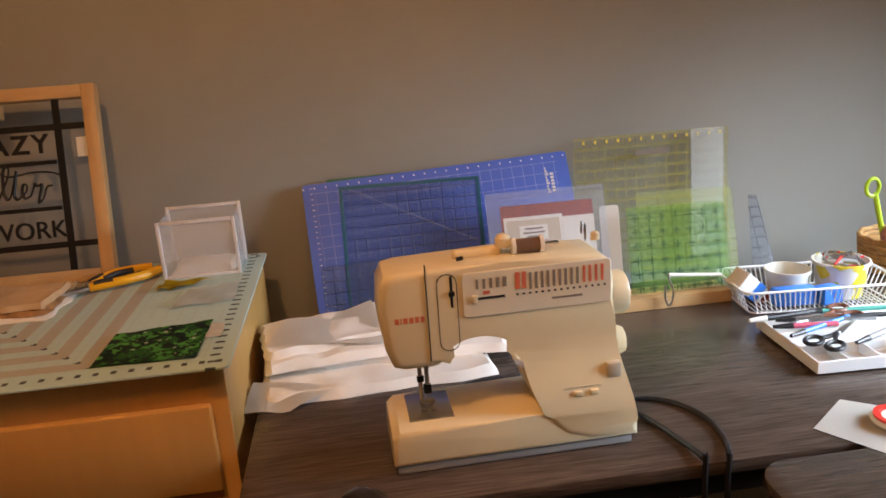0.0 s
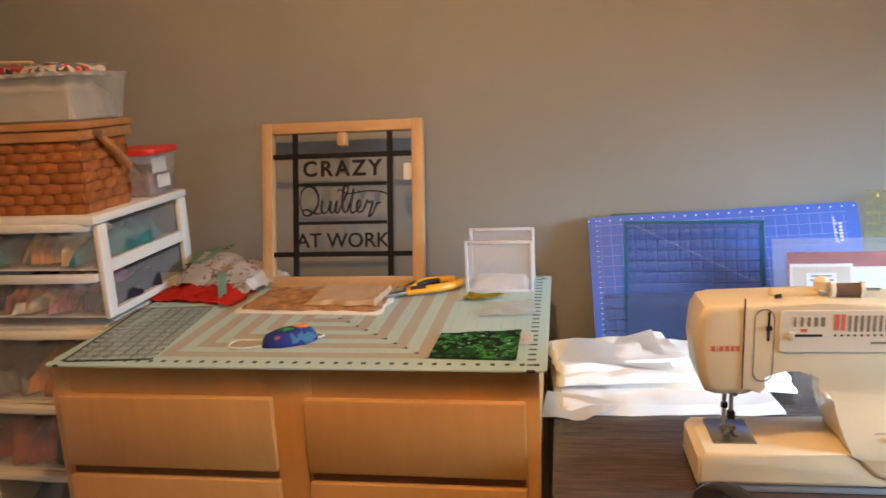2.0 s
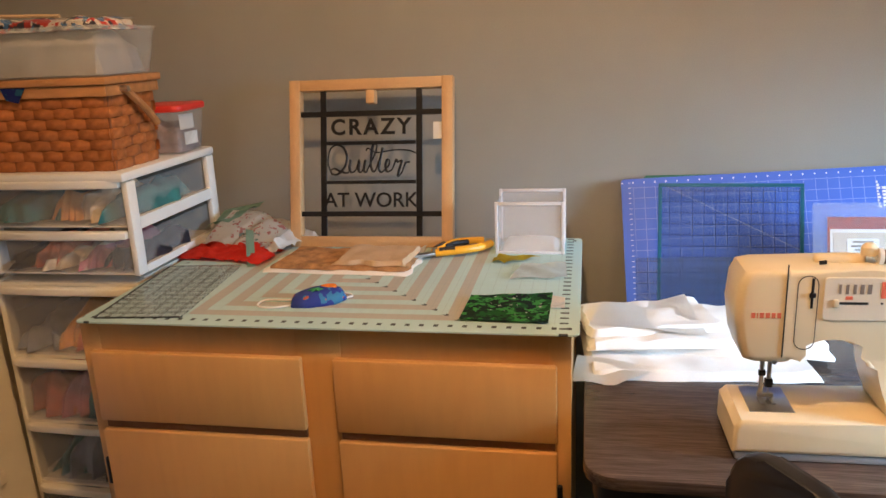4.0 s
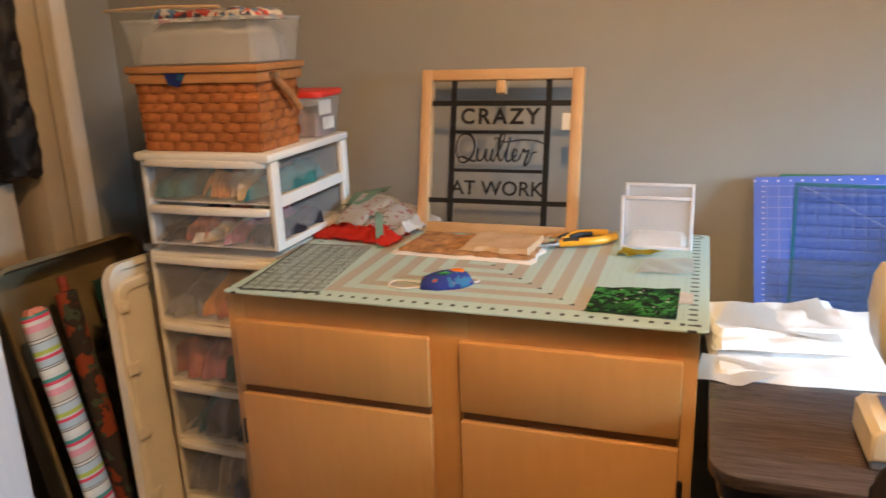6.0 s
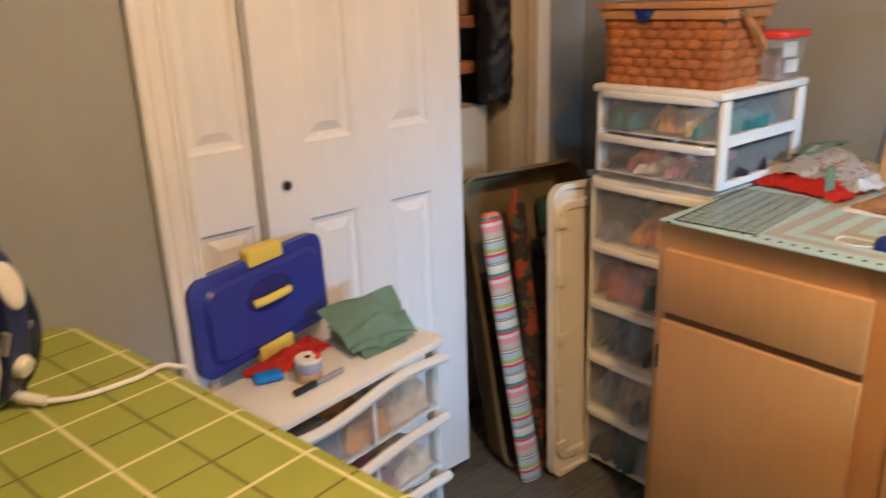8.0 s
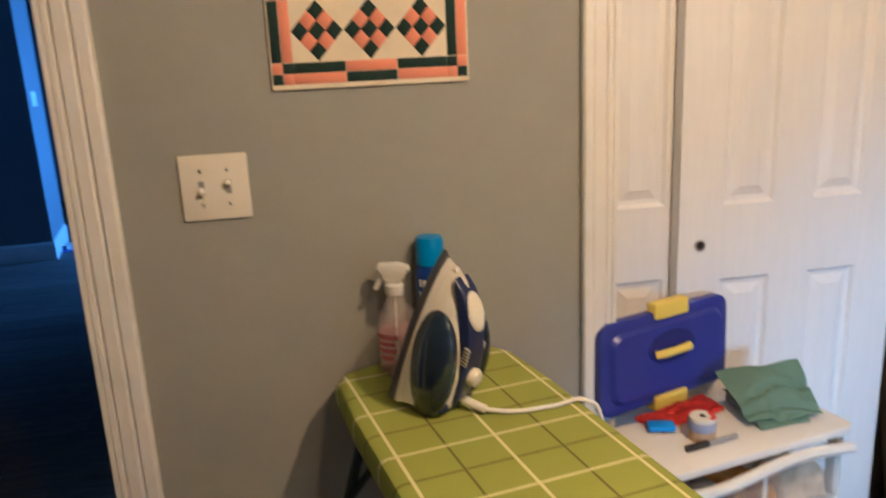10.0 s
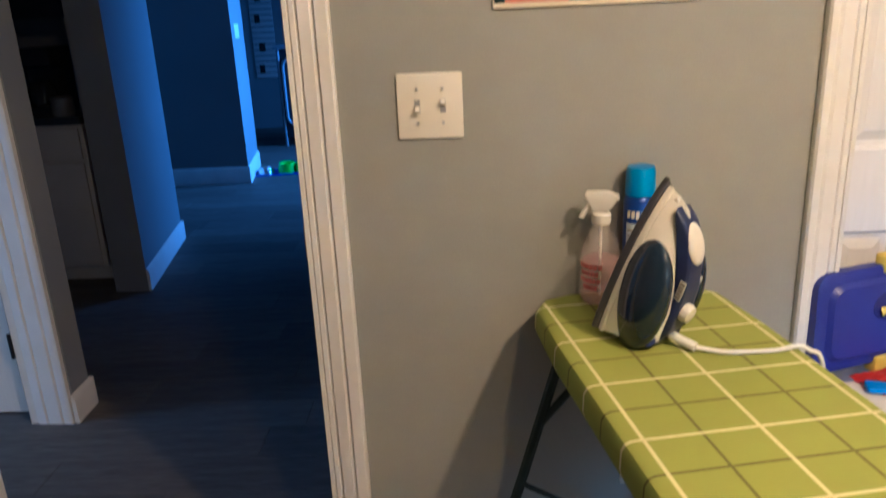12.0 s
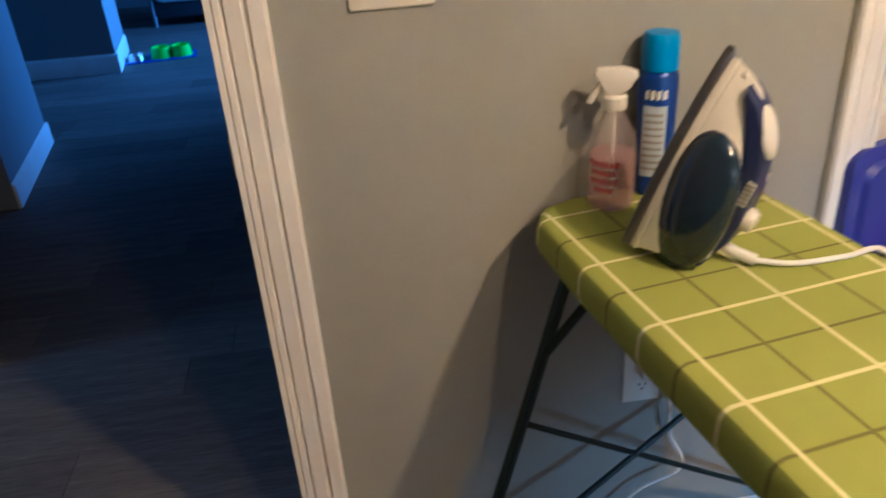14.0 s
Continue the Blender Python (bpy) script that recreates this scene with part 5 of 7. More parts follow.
GREENMAT = shader("green_mat", (0.02, 0.14, 0.08), 0.55, stain=0.1)
leaning("green_cutting_mat", 1.175, 2.672, ZT + 0.004, 0.55, 0.312, 23.5, 0.6, GREENMAT, "dark green cutting mat behind the blue one", "cutting mat")
bmat = leaning("blue_cutting_mat", 1.132, 2.650, ZT + 0.002, 0.620, 0.312, 25.5, 2.6, BLUEMAT, "blue cutting mat with white grid leaning on the wall", "cutting mat", 0.003)
bm = B()
for i in range(9):
    box(bm, (0.562, -0.0008, 0.215 + i * 0.0072), (0.569 - (i % 3) * 0.002, -0.0001, 0.220 + i * 0.0072))
    if i < 6:
        box(bm, (0.573, -0.0008, 0.218 + i * 0.0080), (0.581, -0.0001, 0.2235 + i * 0.0080))
part("print_bars", bm, PAPER, bmat, "white unreadable print")

TEAL = shader("teal_edge", (0.008, 0.10, 0.16), 0.35)
sq = thing("square_ruler", "clear square quilting ruler with a teal border and black grid", "ruler", pose(1.198, 2.638, ZT + 0.001) @ pose(0, 0, 0, -17.5, 0, 0) @ pose(0, 0, 0, 0, 0.6, 0))
SQW, SQH = 0.315, 0.297
bm = B()
prism(bm, rounded(SQW - 0.016, SQH - 0.016, 0.003, 2, SQW / 2, SQH / 2), 0, 0.003, "y")
part("pane", bm, RULK, sq)
for a, b in (((0, 0), (SQW, 0.008)), ((0, SQH - 0.008), (SQW, SQH)), ((0, 0.0082), (0.008, SQH - 0.0082)), ((SQW - 0.008, 0.0082), (SQW, SQH - 0.0082))):
    bm = B()
    box(bm, (a[0], -0.0003, a[1]), (b[0], 0.0033, b[1]), 0.0006, 1)
    part("border", bm, TEAL, sq)
plate("long_ruler", 0.60, 0.135, RULK, "long clear ruler with black ticks behind the machine", pose(1.15, 2.600, ZT + 0.001) @ pose(0, 0, 0, -14, -0.8, 0))

bag = thing("pattern_bag", "clear zip bag of sewing patterns leaning on the rulers", "bag", pose(1.512, 2.555, ZT + 0.001) @ pose(0, 0, 0, -18, 0, 0))
FILM = shader("clear_film", (0.55, 0.60, 0.70), 0.12, alpha=0.09)
for y in (-0.003, 0.006):
    bm = B()
    box(bm, (0, y, 0), (0.262, y + 0.0008, 0.268))
    part("film", bm, FILM, bag)
bm = B()
box(bm, (0.0, -0.0035, 0.256), (0.262, 0.0075, 0.260), 0.001)
part("zip", bm, FILM, bag)
RUST = shader("rust_card", (0.30, 0.055, 0.03), 0.7, stain=0.3, stain_scale=60)
CARD = shader("beige_card", (0.56, 0.47, 0.36), 0.75, stain=0.05)
PIC = shader("blue_picture", (0.02, 0.05, 0.17), 0.6, stain=0.4, stain_scale=90)
for x0, x1, z0, z1, y, mt, nm in ((0.03, 0.235, 0.0, 0.238, 0.0044, RUST, "rust_card"), (0.035, 0.165, 0.0, 0.212, 0.0034, PAPER, "card_border"), (0.041, 0.158, 0.004, 0.205, 0.0026, CARD, "pattern_cover"),
                                  (0.165, 0.235, 0.0, 0.205, 0.0028, PAPER, "white_sheet"), (0.060, 0.138, 0.06, 0.150, 0.0018, PIC, "cover_picture"), (0.068, 0.130, 0.160, 0.192, 0.0018, PAPER, "title_patch")):
    bm = B()
    box(bm, (x0, y, z0), (x1, y + 0.0006, z1))
    part(nm, bm, mt, bag)
bm = B()
for z0, w in ((0.183, 0.020), (0.174, 0.024), (0.166, 0.016)):
    box(bm, (0.099 - w, 0.0010, z0), (0.099 + w, 0.0015, z0 + 0.004))
part("print_bars", bm, INKG, bag, "unreadable title lines")
bm = B()
for i in range(6):
    box(bm, (0.064 + i * 0.0125, 0.0010, 0.112 + (i % 3) * 0.006), (0.071 + i * 0.0125, 0.0015, 0.124 + (i % 2) * 0.008))
part("picture_marks", bm, PAPER, bag)
leaning("pale_card", 1.77, 2.61, ZT + 0.001, 0.045, 0.205, 12, 0, PAPER, "pale card edge behind the pattern bag", "card", 0.001)

# yellow and green rulers in a wooden stand
om = leaning("yellow_grid_ruler", 1.756, 2.768, ZT + 0.001, 0.385, 0.335, 4, 0, RULY, "large clear ruler with yellow grid lines", "ruler", 0.003)
bm = B()
prism(bm, [(0.150 + u, 0.282 + v) for u, v in ((0, 0), (0.085, 0.001), (0.084, 0.014), (0.0, 0.012))], -0.0010, -0.0002, "y")
part("brand_mark", bm, INKG, om, "dark printed bar")
bm = B()
for i in range(13):
    box(bm, (0.022 + i * 0.0283, -0.0009, 0.318), (0.027 + i * 0.0283, -0.0002, 0.326))
part("number_bars", bm, YELLOW, om, "yellow number marks")
bm = B()
box(bm, (0.29, -0.0014, 0.02), (0.372, -0.0004, 0.334))
part("paper_strip", bm, shader("pale_sheet", (0.72, 0.76, 0.74), 0.5, alpha=0.26), om, "pale sheet behind the ruler")
leaning("green_square_ruler", 1.838, 2.556, ZT + 0.02, 0.222, 0.222, 17, -1.0, RULG2, "pale green clear ruler in the wooden stand", "ruler", 0.003)
gg = leaning("green_ruler", 1.806, 2.538, ZT + 0.02, 0.222, 0.195, 16, -1.0, RULG, "bright green ruler with a dark lattice print", "ruler", 0.003)
bm = B()
for i in range(7):
    for j in range(6):
        x, z = 0.018 + i * 0.0305, 0.018 + j * 0.0305
        box(bm, (x - 0.009, -0.0010, z - 0.0016), (x + 0.009, -0.0002, z + 0.0016))
        box(bm, (x - 0.0016, -0.0011, z - 0.009), (x + 0.0016, -0.0003, z + 0.009))
part("lattice_print", bm, shader("dark_green_ink", (0.02, 0.12, 0.04), 0.6, alpha=0.45), gg)
st = thing("ruler_stand", "slotted light wood ruler stand", "stand", pose(1.866, 2.545, ZT))
bm = B()
prism(bm, [(-0.035, 0), (0.035, 0), (0.035, 0.026), (0.018, 0.026), (0.016, 0.012), (0.010, 0.012), (0.008, 0.026), (-0.006, 0.026), (-0.008, 0.012), (-0.013, 0.012), (-0.015, 0.026), (-0.035, 0.026)], -0.15, 0.15, "x", 0.001, 1)
part("block", bm, PINEH, st)
bm = B()
tube(bm, smooth_path([(0.0, -0.045, 0.075), (0.012, -0.048, 0.04), (0.003, -0.05, 0.012), (-0.006, -0.048, 0.03), (-0.004, -0.045, 0.055)], 5), 0.0022, 6)
part("hook", bm, STEEL, st, "bent wire hook")
bm = B()
cyl(bm, (1.868, 2.50, ZT + 0.078), (1.990, 2.512, ZT + 0.062), 0.004, seg=10)
solo("marking_pencil", bm, PAPER, "white marking pencil resting on the stand", "pencil")
bm = B()
prism(bm, [(0, 0), (0.056, 0), (0.050, 0.185), (0.030, 0.185)], 0, 0.003, "y")
solo("wedge_ruler", bm, RULK, "clear tapered wedge ruler leaning on the wall", "ruler", pose(2.165, 2.690, ZT + 0.001) @ pose(0, 0, 0, -30, 0, 0))
bm = B()
prism(bm, rounded(0.05, 0.19, 0.004, 2, 0.025, 0.095), 0, 0.003, "y")
solo("small_ruler", bm, RULK, "narrow clear ruler beside the green rulers", "ruler", pose(2.020, 2.600, ZT + 0.001) @ pose(0, 0, 0, -18, 0, 0))

# white wire basket with tubs
WIRE = shader("white_coated_wire", (0.78, 0.80, 0.80), 0.35)
wb = thing("wire_basket", "white coated wire basket holding tubs and notions", "basket", pose(2.165, 2.480, ZT, 0, 0, -6))
WBX, WBY, WBH = 0.165, 0.085, 0.05
for s, z in ((1.0, WBH), (0.90, 0.004)):
    bm = B()
    loop = [(x * s, y * s, z) for x, y in rounded(2 * WBX, 2 * WBY, 0.02)]
    tube(bm, loop + [loop[0]], 0.0028 if z > 0.01 else 0.002, 6)
    part("rim_wire", bm, WIRE, wb)
for i in range(29):
    x = -WBX + 0.016 + i * (2 * WBX - 0.032) / 28
    bm = B()
    tube(bm, [(x, -WBY, WBH), (x * 0.9, -WBY * 0.9, 0.0035), (x * 0.9, WBY * 0.9, 0.0035), (x, WBY, WBH)], 0.0015, 5)
    part("wire", bm, WIRE, wb)
for i in range(10):
    y = -WBY + 0.016 + i * (2 * WBY - 0.032) / 9
    for s in (-1, 1):
        bm = B()
        tube(bm, [(s * WBX, y, WBH), (s * WBX * 0.9, y * 0.9, 0.004)], 0.0015, 5)
        part("wire", bm, WIRE, wb)


def cup(name, at, r, h, material, label, fill=None):
    ob = thing(name, label, "tub", pose(*at))
    bm = B()
    lathe(bm, [(r * 0.82, 0), (r, h), (r * 1.06, h), (r * 1.06, h - 0.006), (r * 1.0, h - 0.004), (r * 0.96, h - 0.002), (r * 0.78, 0.003)], seg=28)
    part("cup", bm, material, ob)
    return ob


CUPM = shader("cream_tub_plastic", (0.66, 0.64, 0.56), 0.4)
cup("empty_tub", (2.128, 2.490, ZT + 0.006), 0.044, 0.062, CUPM, "empty cream plastic tub in the wire basket")
YOG = shader("printed_tub", (0.75, 0.72, 0.6), 0.4)
k = Mix(YOG)
k.done(k.blend(k.op("GREATER_THAN", k.noise(22, 1), 0.52), (0.75, 0.73, 0.66), (0.75, 0.58, 0.05)))
yt = cup("pin_tub", (2.236, 2.472, ZT + 0.006), 0.054, 0.076, YOG, "yellow and white tub heaped with metal clips")
rng = random.Random(5)
for i in range(26):
    a, r = rng.uniform(0, 6.28), rng.uniform(0, 0.040)
    p = Vector((r * math.cos(a), r * math.sin(a), 0.070 + rng.uniform(0, 0.014)))
    d = Vector((rng.uniform(-1, 1), rng.uniform(-1, 1), rng.uniform(-0.3, 0.5))).normalized() * 0.014
    bm = B()
    cyl(bm, p - d, p + d, 0.0028, seg=6)
    part("clip", bm, RED if i % 5 == 0 else STEEL, yt)
bm = B()
lathe(bm, [(0.040, 0.060), (0.030, 0.074), (0.010, 0.078)], seg=20)
part("heap", bm, GREYP, yt)
BLUEB = shader("bright_blue_plastic", (0.02, 0.22, 0.72), 0.4)
for x, y, w, r in ((2.105, 2.428, 0.085, -4), (2.172, 2.416, 0.05, 12)):
    bm = B()
    box(bm, (-w / 2, -0.018, 0), (w / 2, 0.018, 0.036), 0.006)
    solo("blue_case", bm, BLUEB, "small bright blue plastic case in the wire basket", "case", pose(x, y, ZT + 0.012, 0, 0, r), group="blue cases")
bx = thing("thread_box", "small white and blue carton tipped in the wire basket", "carton", pose(2.042, 2.490, ZT + 0.035, 10, 40, 20))
bm = B()
box(bm, (-0.045, -0.02, -0.02), (0.045, 0.02, 0.02), 0.001)
part("carton", bm, PAPER, bx)
bm = B()
box(bm, (-0.005, -0.0206, -0.0206), (0.02, 0.0206, 0.0206))
part("blue_band", bm, BLUEB, bx)
bm = B()
box(bm, (0.03, -0.0206, -0.0206), (0.0455, 0.0206, 0.0206))
part("brown_end", bm, RUST, bx)

# white tray of tools
TRAYM = shader("white_tray_plastic", (0.76, 0.78, 0.78), 0.35, stain=0.03)
tr = thing("tool_tray", "white plastic compartment tray full of scissors and pens", "tray", pose(1.972, 2.138, ZT, 0, 0, -3))
TW, TD, THH = 0.46, 0.215, 0.026
bm = B()
box(bm, (0.004, 0.004, 0.004), (TW, TD, 0.007))
for x0, x1, y0, y1 in ((0, TW, 0, 0.004), (0, TW, TD - 0.004, TD), (0, 0.004, 0.004, TD - 0.004), (TW - 0.004, TW, 0.004, TD - 0.004), (0.004, TW - 0.004, 0.066, 0.070), (0.004, TW - 0.004, 0.128, 0.131)) + tuple((x, x + 0.003, 0.004, 0.066) for x in (0.055, 0.112, 0.169, 0.226, 0.283, 0.34, 0.40)):
    box(bm, (x0, y0, 0.0041), (x1, y1, THH), 0.0008, 1)
part("tray", bm, TRAYM, tr)
for x, y in ((0.012, 0.05), (0.012, 0.16), (0.44, 0.05), (0.44, 0.16)):
    bm = B()
    box(bm, (x, y, 0), (x + 0.018, y + 0.018, 0.0039), 0.001)
    part("foot", bm, TRAYM, tr)


def scissors(name, m, handle, label):
    ob = thing(name, label, "scissors", m)
    for s in (-1, 1):
        bm = B()
        loop = [(0.055 + 0.020 * math.cos(a), s * 0.018 + 0.013 * math.sin(a), 0.004) for a in [2 * math.pi * i / 16 for i in range(17)]]
        tube(bm, loop, 0.0042, 8)
        tube(bm, [(0.0, 0, 0.004), (0.02, s * 0.005, 0.004), (0.038, s * 0.012, 0.004)], 0.0042, 8)
        part("handle", bm, handle, ob)
        bm = B()
        prism(bm, [(-0.085, s * 0.003), (0.0, s * 0.008), (0.004, -s * 0.003), (-0.01, -s * 0.003)], 0.003 + s * 0.001, 0.005 + s * 0.001, "z")
        part("blade", bm, STEEL, ob)
    bm = B()
    cyl(bm, (-0.004, 0, 0), (-0.004, 0, 0.008), 0.004, seg=12)
    part("rivet", bm, STEEL, ob)
    return ob


scissors("scissors", pose(2.062, 2.222, ZT + 0.030, 0, 0, 215), BLACKP, "small scissors with black handles lying on the tray")
scissors("shears", pose(2.085, 2.300, ZT + 0.030, 4, 0, 12), shader("brown_handle", (0.16, 0.05, 0.025), 0.4), "shears with brown handles lying on the tray")
PINKP = shader("pink_plastic", (0.60, 0.10, 0.16), 0.4)
TEALP = shader("teal_plastic", (0.02, 0.32, 0.26), 0.4)
for i, (p, q, r, mt, lb) in enumerate((((1.985, 2.322), (2.11, 2.330), 0.0055, BLACKP, "black pen with a white barrel in the tray"), ((2.10, 2.19), (2.26, 2.255), 0.005, GREYP, "grey pen lying across the tray"), ((2.01, 2.275), (2.09, 2.262), 0.005, PINKP, "pink marker lying in the tray"),
                                       ((2.10, 2.325), (2.25, 2.305), 0.0045, TEALP, "teal pen lying in the tray"), ((2.16, 2.18), (2.32, 2.20), 0.006, NAVY, "dark blue marker lying in the tray"), ((2.015, 2.246), (2.13, 2.288), 0.0045, BLUEB, "bright blue pen lying across the tray"),
                                       ((2.03, 2.300), (2.17, 2.268), 0.0042, STEEL, "thin steel awl lying in the tray"), ((2.15, 2.285), (2.28, 2.268), 0.005, BLACKP, "black marker lying in the tray"))):
    ob = thing("pen", lb, "pen", group="tray pens")
    bm = B()
    cyl(bm, (*p, ZT + 0.034), (*q, ZT + 0.034), r, seg=10)
    part("barrel", bm, mt, ob)
    bm = B()
    d = Vector(p) - Vector(q)
    d.normalize()
    cyl(bm, (p[0], p[1], ZT + 0.034), (p[0] + d.x * 0.035, p[1] + d.y * 0.035, ZT + 0.034), r * 1.1, r * 0.7, seg=10)
    part("cap", bm, PAPER if i == 0 else BLACKP, ob)
bm = B()
sheet(bm, [(1.868, 1.986, ZT + 0.001), (1.965, 1.835, ZT + 0.001), (2.10, 1.94, ZT + 0.001), (1.957, 2.056, ZT + 0.001)], 10, 8, lambda u, v: 0.0005 + 0.003 * u * v)
solo("paper_sheet", bm, PAPER, "white paper sheet lying on the table", "paper")
sp = thing("ribbon_reel", "white reel with a red rim on the paper sheet", "reel", pose(1.988, 1.966, ZT + 0.006))
bm = B()
lathe(bm, [(0.036, 0), (0.038, 0.004), (0.036, 0.008), (0.020, 0.009), (0.006, 0.010)], seg=28)
part("disc", bm, PAPER, sp)
bm = B()
lathe(bm, [(0.034, 0.0082), (0.034, 0.0115), (0.026, 0.0115), (0.026, 0.0088)], seg=28)
part("red_ring", bm, RED, sp)

# wicker basket with a lime tool
wk = thing("wicker_basket", "small honey wicker basket with notions sticking out", "basket", pose(2.472, 2.600, ZT))
WICK = shader("honey_wicker", (0.45, 0.25, 0.09), 0.6, grain=0.25, grain_scale=120, bump=0.3)
for i in range(7):
    bm = B()
    z = 0.006 + i * 0.0115
    r = 0.078 + 0.0012 * i
    tube(bm, [(r * math.cos(a), r * math.sin(a), z + 0.0018 * math.cos(a * 12 + i * math.pi)) for a in [2 * math.pi * q / 48 for q in range(49)]], 0.0062, 7)
    part("coil", bm, WICK, wk)
bm = B()
cyl(bm, (0, 0, 0.001), (0, 0, 0.06), 0.070)
part("inside", bm, WICK, wk)
lt = thing("loop_tool", "lime green plastic tool with a ring end in the wicker basket", "tool", pose(2.425, 2.585, ZT + 0.045))
LIME = shader("lime_plastic", (0.42, 0.62, 0.03), 0.4)
bm = B()
tube(bm, [(0, 0, 0), (-0.018, 0.01, 0.09), (-0.028, 0.014, 0.135)], 0.006, 8)
part("shaft", bm, LIME, lt)
bm = B()
tube(bm, [(-0.036 + 0.016 * math.cos(a), 0.014, 0.152 + 0.020 * math.sin(a)) for a in [2 * math.pi * q / 20 for q in range(21)]], 0.0045, 7)
part("ring", bm, LIME, lt)
pk = thing("pincushion", "pink and cream cloth pincushion on the wicker basket", "pincushion", pose(2.432, 2.560, ZT + 0.068))
bm = B()
lathe(bm, [(0.012, 0), (0.032, 0.008), (0.036, 0.024), (0.026, 0.042), (0.008, 0.048)], seg=20)
part("cushion", bm, shader("pink_cotton", (0.62, 0.28, 0.24), 0.9, stain=0.3, stain_scale=30), pk)

# black chair turned side-on at the table
ch = thing("chair", "black plastic chair with a rounded backrest, turned side-on", "chair", pose(1.226, 1.620, 0, 0, 0, 31))
bm = B()
prism(bm, rounded(0.16, 0.26, 0.05, 5, 0, 0.818), 0, 0.022, "x", 0.006, 2)
part("backrest", bm, BLACKP, ch)
bm = B()
prism(bm, rounded(0.38, 0.40, 0.06, 4, 0.21, 0), 0.44, 0.462, "z", 0.006, 2)
part("seat", bm, BLACKP, ch)
for x, y in ((0.04, -0.17), (0.04, 0.17), (0.38, -0.17), (0.38, 0.17)):
    bm = B()
    top = 0.62 if x < 0.1 else 0.44
    tube(bm, [(x - 0.008 if x < 0.1 else x, y, top), (x, y, 0.44), (x + (-0.03 if x < 0.1 else 0.03), y * 1.1, 0.0)] if x < 0.1 else [(x, y, top), (x + 0.03, y * 1.1, 0.0)], 0.011, 8)
    part("leg", bm, BLACK, ch)

# ---- on the west wall ----
sw = thing("light_switch", "cream double light switch plate with two toggles", "light switch", pose(XW, 0.536, 1.201))
bm = B()
prism(bm, rounded(0.118, 0.117, 0.004, 3), 0, 0.006, "x", 0.0025, 2)
part("plate", bm, shader("ivory_plate", (0.78, 0.73, 0.62), 0.35), sw)
for y, up in ((-0.023, -1), (0.023, 1)):
    bm = B()
    box(bm, (0.0061, y - 0.005, -0.012), (0.0066, y + 0.005, 0.012))
    slot = part("slot", bm, GREYP, sw)
    bm = B()
    box(bm, (0.004, y - 0.0042, -0.004), (0.020, y + 0.0042, 0.004), 0.001, m=Matrix.Rotation(radians(-28 * up), 4, "Y"))
    part("toggle", bm, WHITE, slot)
    for z in (-0.030, 0.030):
        bm = B()
        lathe(bm, [(0.003, 0), (0.003, 0.0008), (0.001, 0.0012)], seg=10, m=pose(0.0061, y, z, 0, 90, 0))
        part("screw", bm, STEEL, sw)

ol = thing("power_outlet", "white duplex power outlet with a plug in it", "outlet", pose(XW, 0.932, 0.455))
bm = B()
prism(bm, rounded(0.070, 0.115, 0.004, 3), 0, 0.006, "x", 0.0025, 2)
part("plate", bm, WHITE, ol)
for z in (-0.020, 0.020):
    bm = B()
    lathe(bm, [(0.0165, 0), (0.0165, 0.0015), (0.014, 0.002)], seg=20, m=pose(0.006, 0, z, 0, 90, 0))
    soc = part("socket", bm, WHITE, ol)
    bm = B()
    for y in (-0.006, 0.006):
        box(bm, (0.0079, y - 0.001, z), (0.0086, y + 0.001, z + 0.008))
    box(bm, (0.0079, -0.002, z - 0.009), (0.0086, 0.002, z - 0.005))
    part("slots", bm, DARK, soc)
plug = thing("iron_lead", "white cloth-covered iron lead plugged into the outlet", "lead", pose(0, 0, 0))
bm = B()
box(bm, (XW + 0.0082, 0.920, 0.465), (XW + 0.035, 0.945, 0.490), 0.004)
part("plug", bm, WHITE, plug)
bm = B()
tube(bm, smooth_path([(XW + 0.033, 0.933, 0.474), (XW + 0.05, 0.965, 0.44), (XW + 0.03, 0.985, 0.33), (XW + 0.04, 1.01, 0.25), (XW + 0.04, 0.92, 0.20), (XW + 0.05, 0.85, 0.10), (XW + 0.06, 0.83, 0.006), (-0.1, 0.90, 0.005), (0.0, 1.15, 0.005), (0.0, 1.19, 0.006), (-0.01, 1.180, 0.30), (-0.038, 1.146, 0.77), (-0.050, 1.116, 0.843), (-0.044, 1.060, 0.8450), (-0.042, 0.992, 0.8455), (-0.053, 0.945, 0.850)], 6), 0.0038, 8)
part("cable", bm, CLOTHW, plug, "white cloth-covered cable")
bm = B()
tube(bm, [(-0.053, 0.945, 0.850), (-0.070, 0.925, 0.856), (-0.081, 0.912, 0.862)], 0.0075, 10)
part("sleeve", bm, WHITE, plug)

# patchwork quilt
GRN = shader("dark_green_print", (0.010, 0.030, 0.026), 0.9, grain=0.5, grain_scale=700, bump=0.2)
SAL = shader("salmon_cotton", (0.72, 0.27, 0.17), 0.9, grain=0.04, grain_scale=500, bump=0.2)
CRM = shader("cream_quilt_cotton", (0.74, 0.66, 0.50), 0.9, grain=0.03, grain_scale=400, stain=0.05, stain_scale=20, bump=0.25)
ql = thing("wall_quilt", "small hanging patchwork quilt in cream, salmon and dark green", "quilt", pose(XW + 0.001, 0.828, 1.362, 0, 0, 0))
bm = B()
QW, QH = 0.352, 0.402
prism(bm, rounded(QW, QH, 0.003, 2, 0, QH / 2), 0, 0.005, "x", 0.001, 1)
part("backing", bm, CRM, ql)
patch = 0.0212


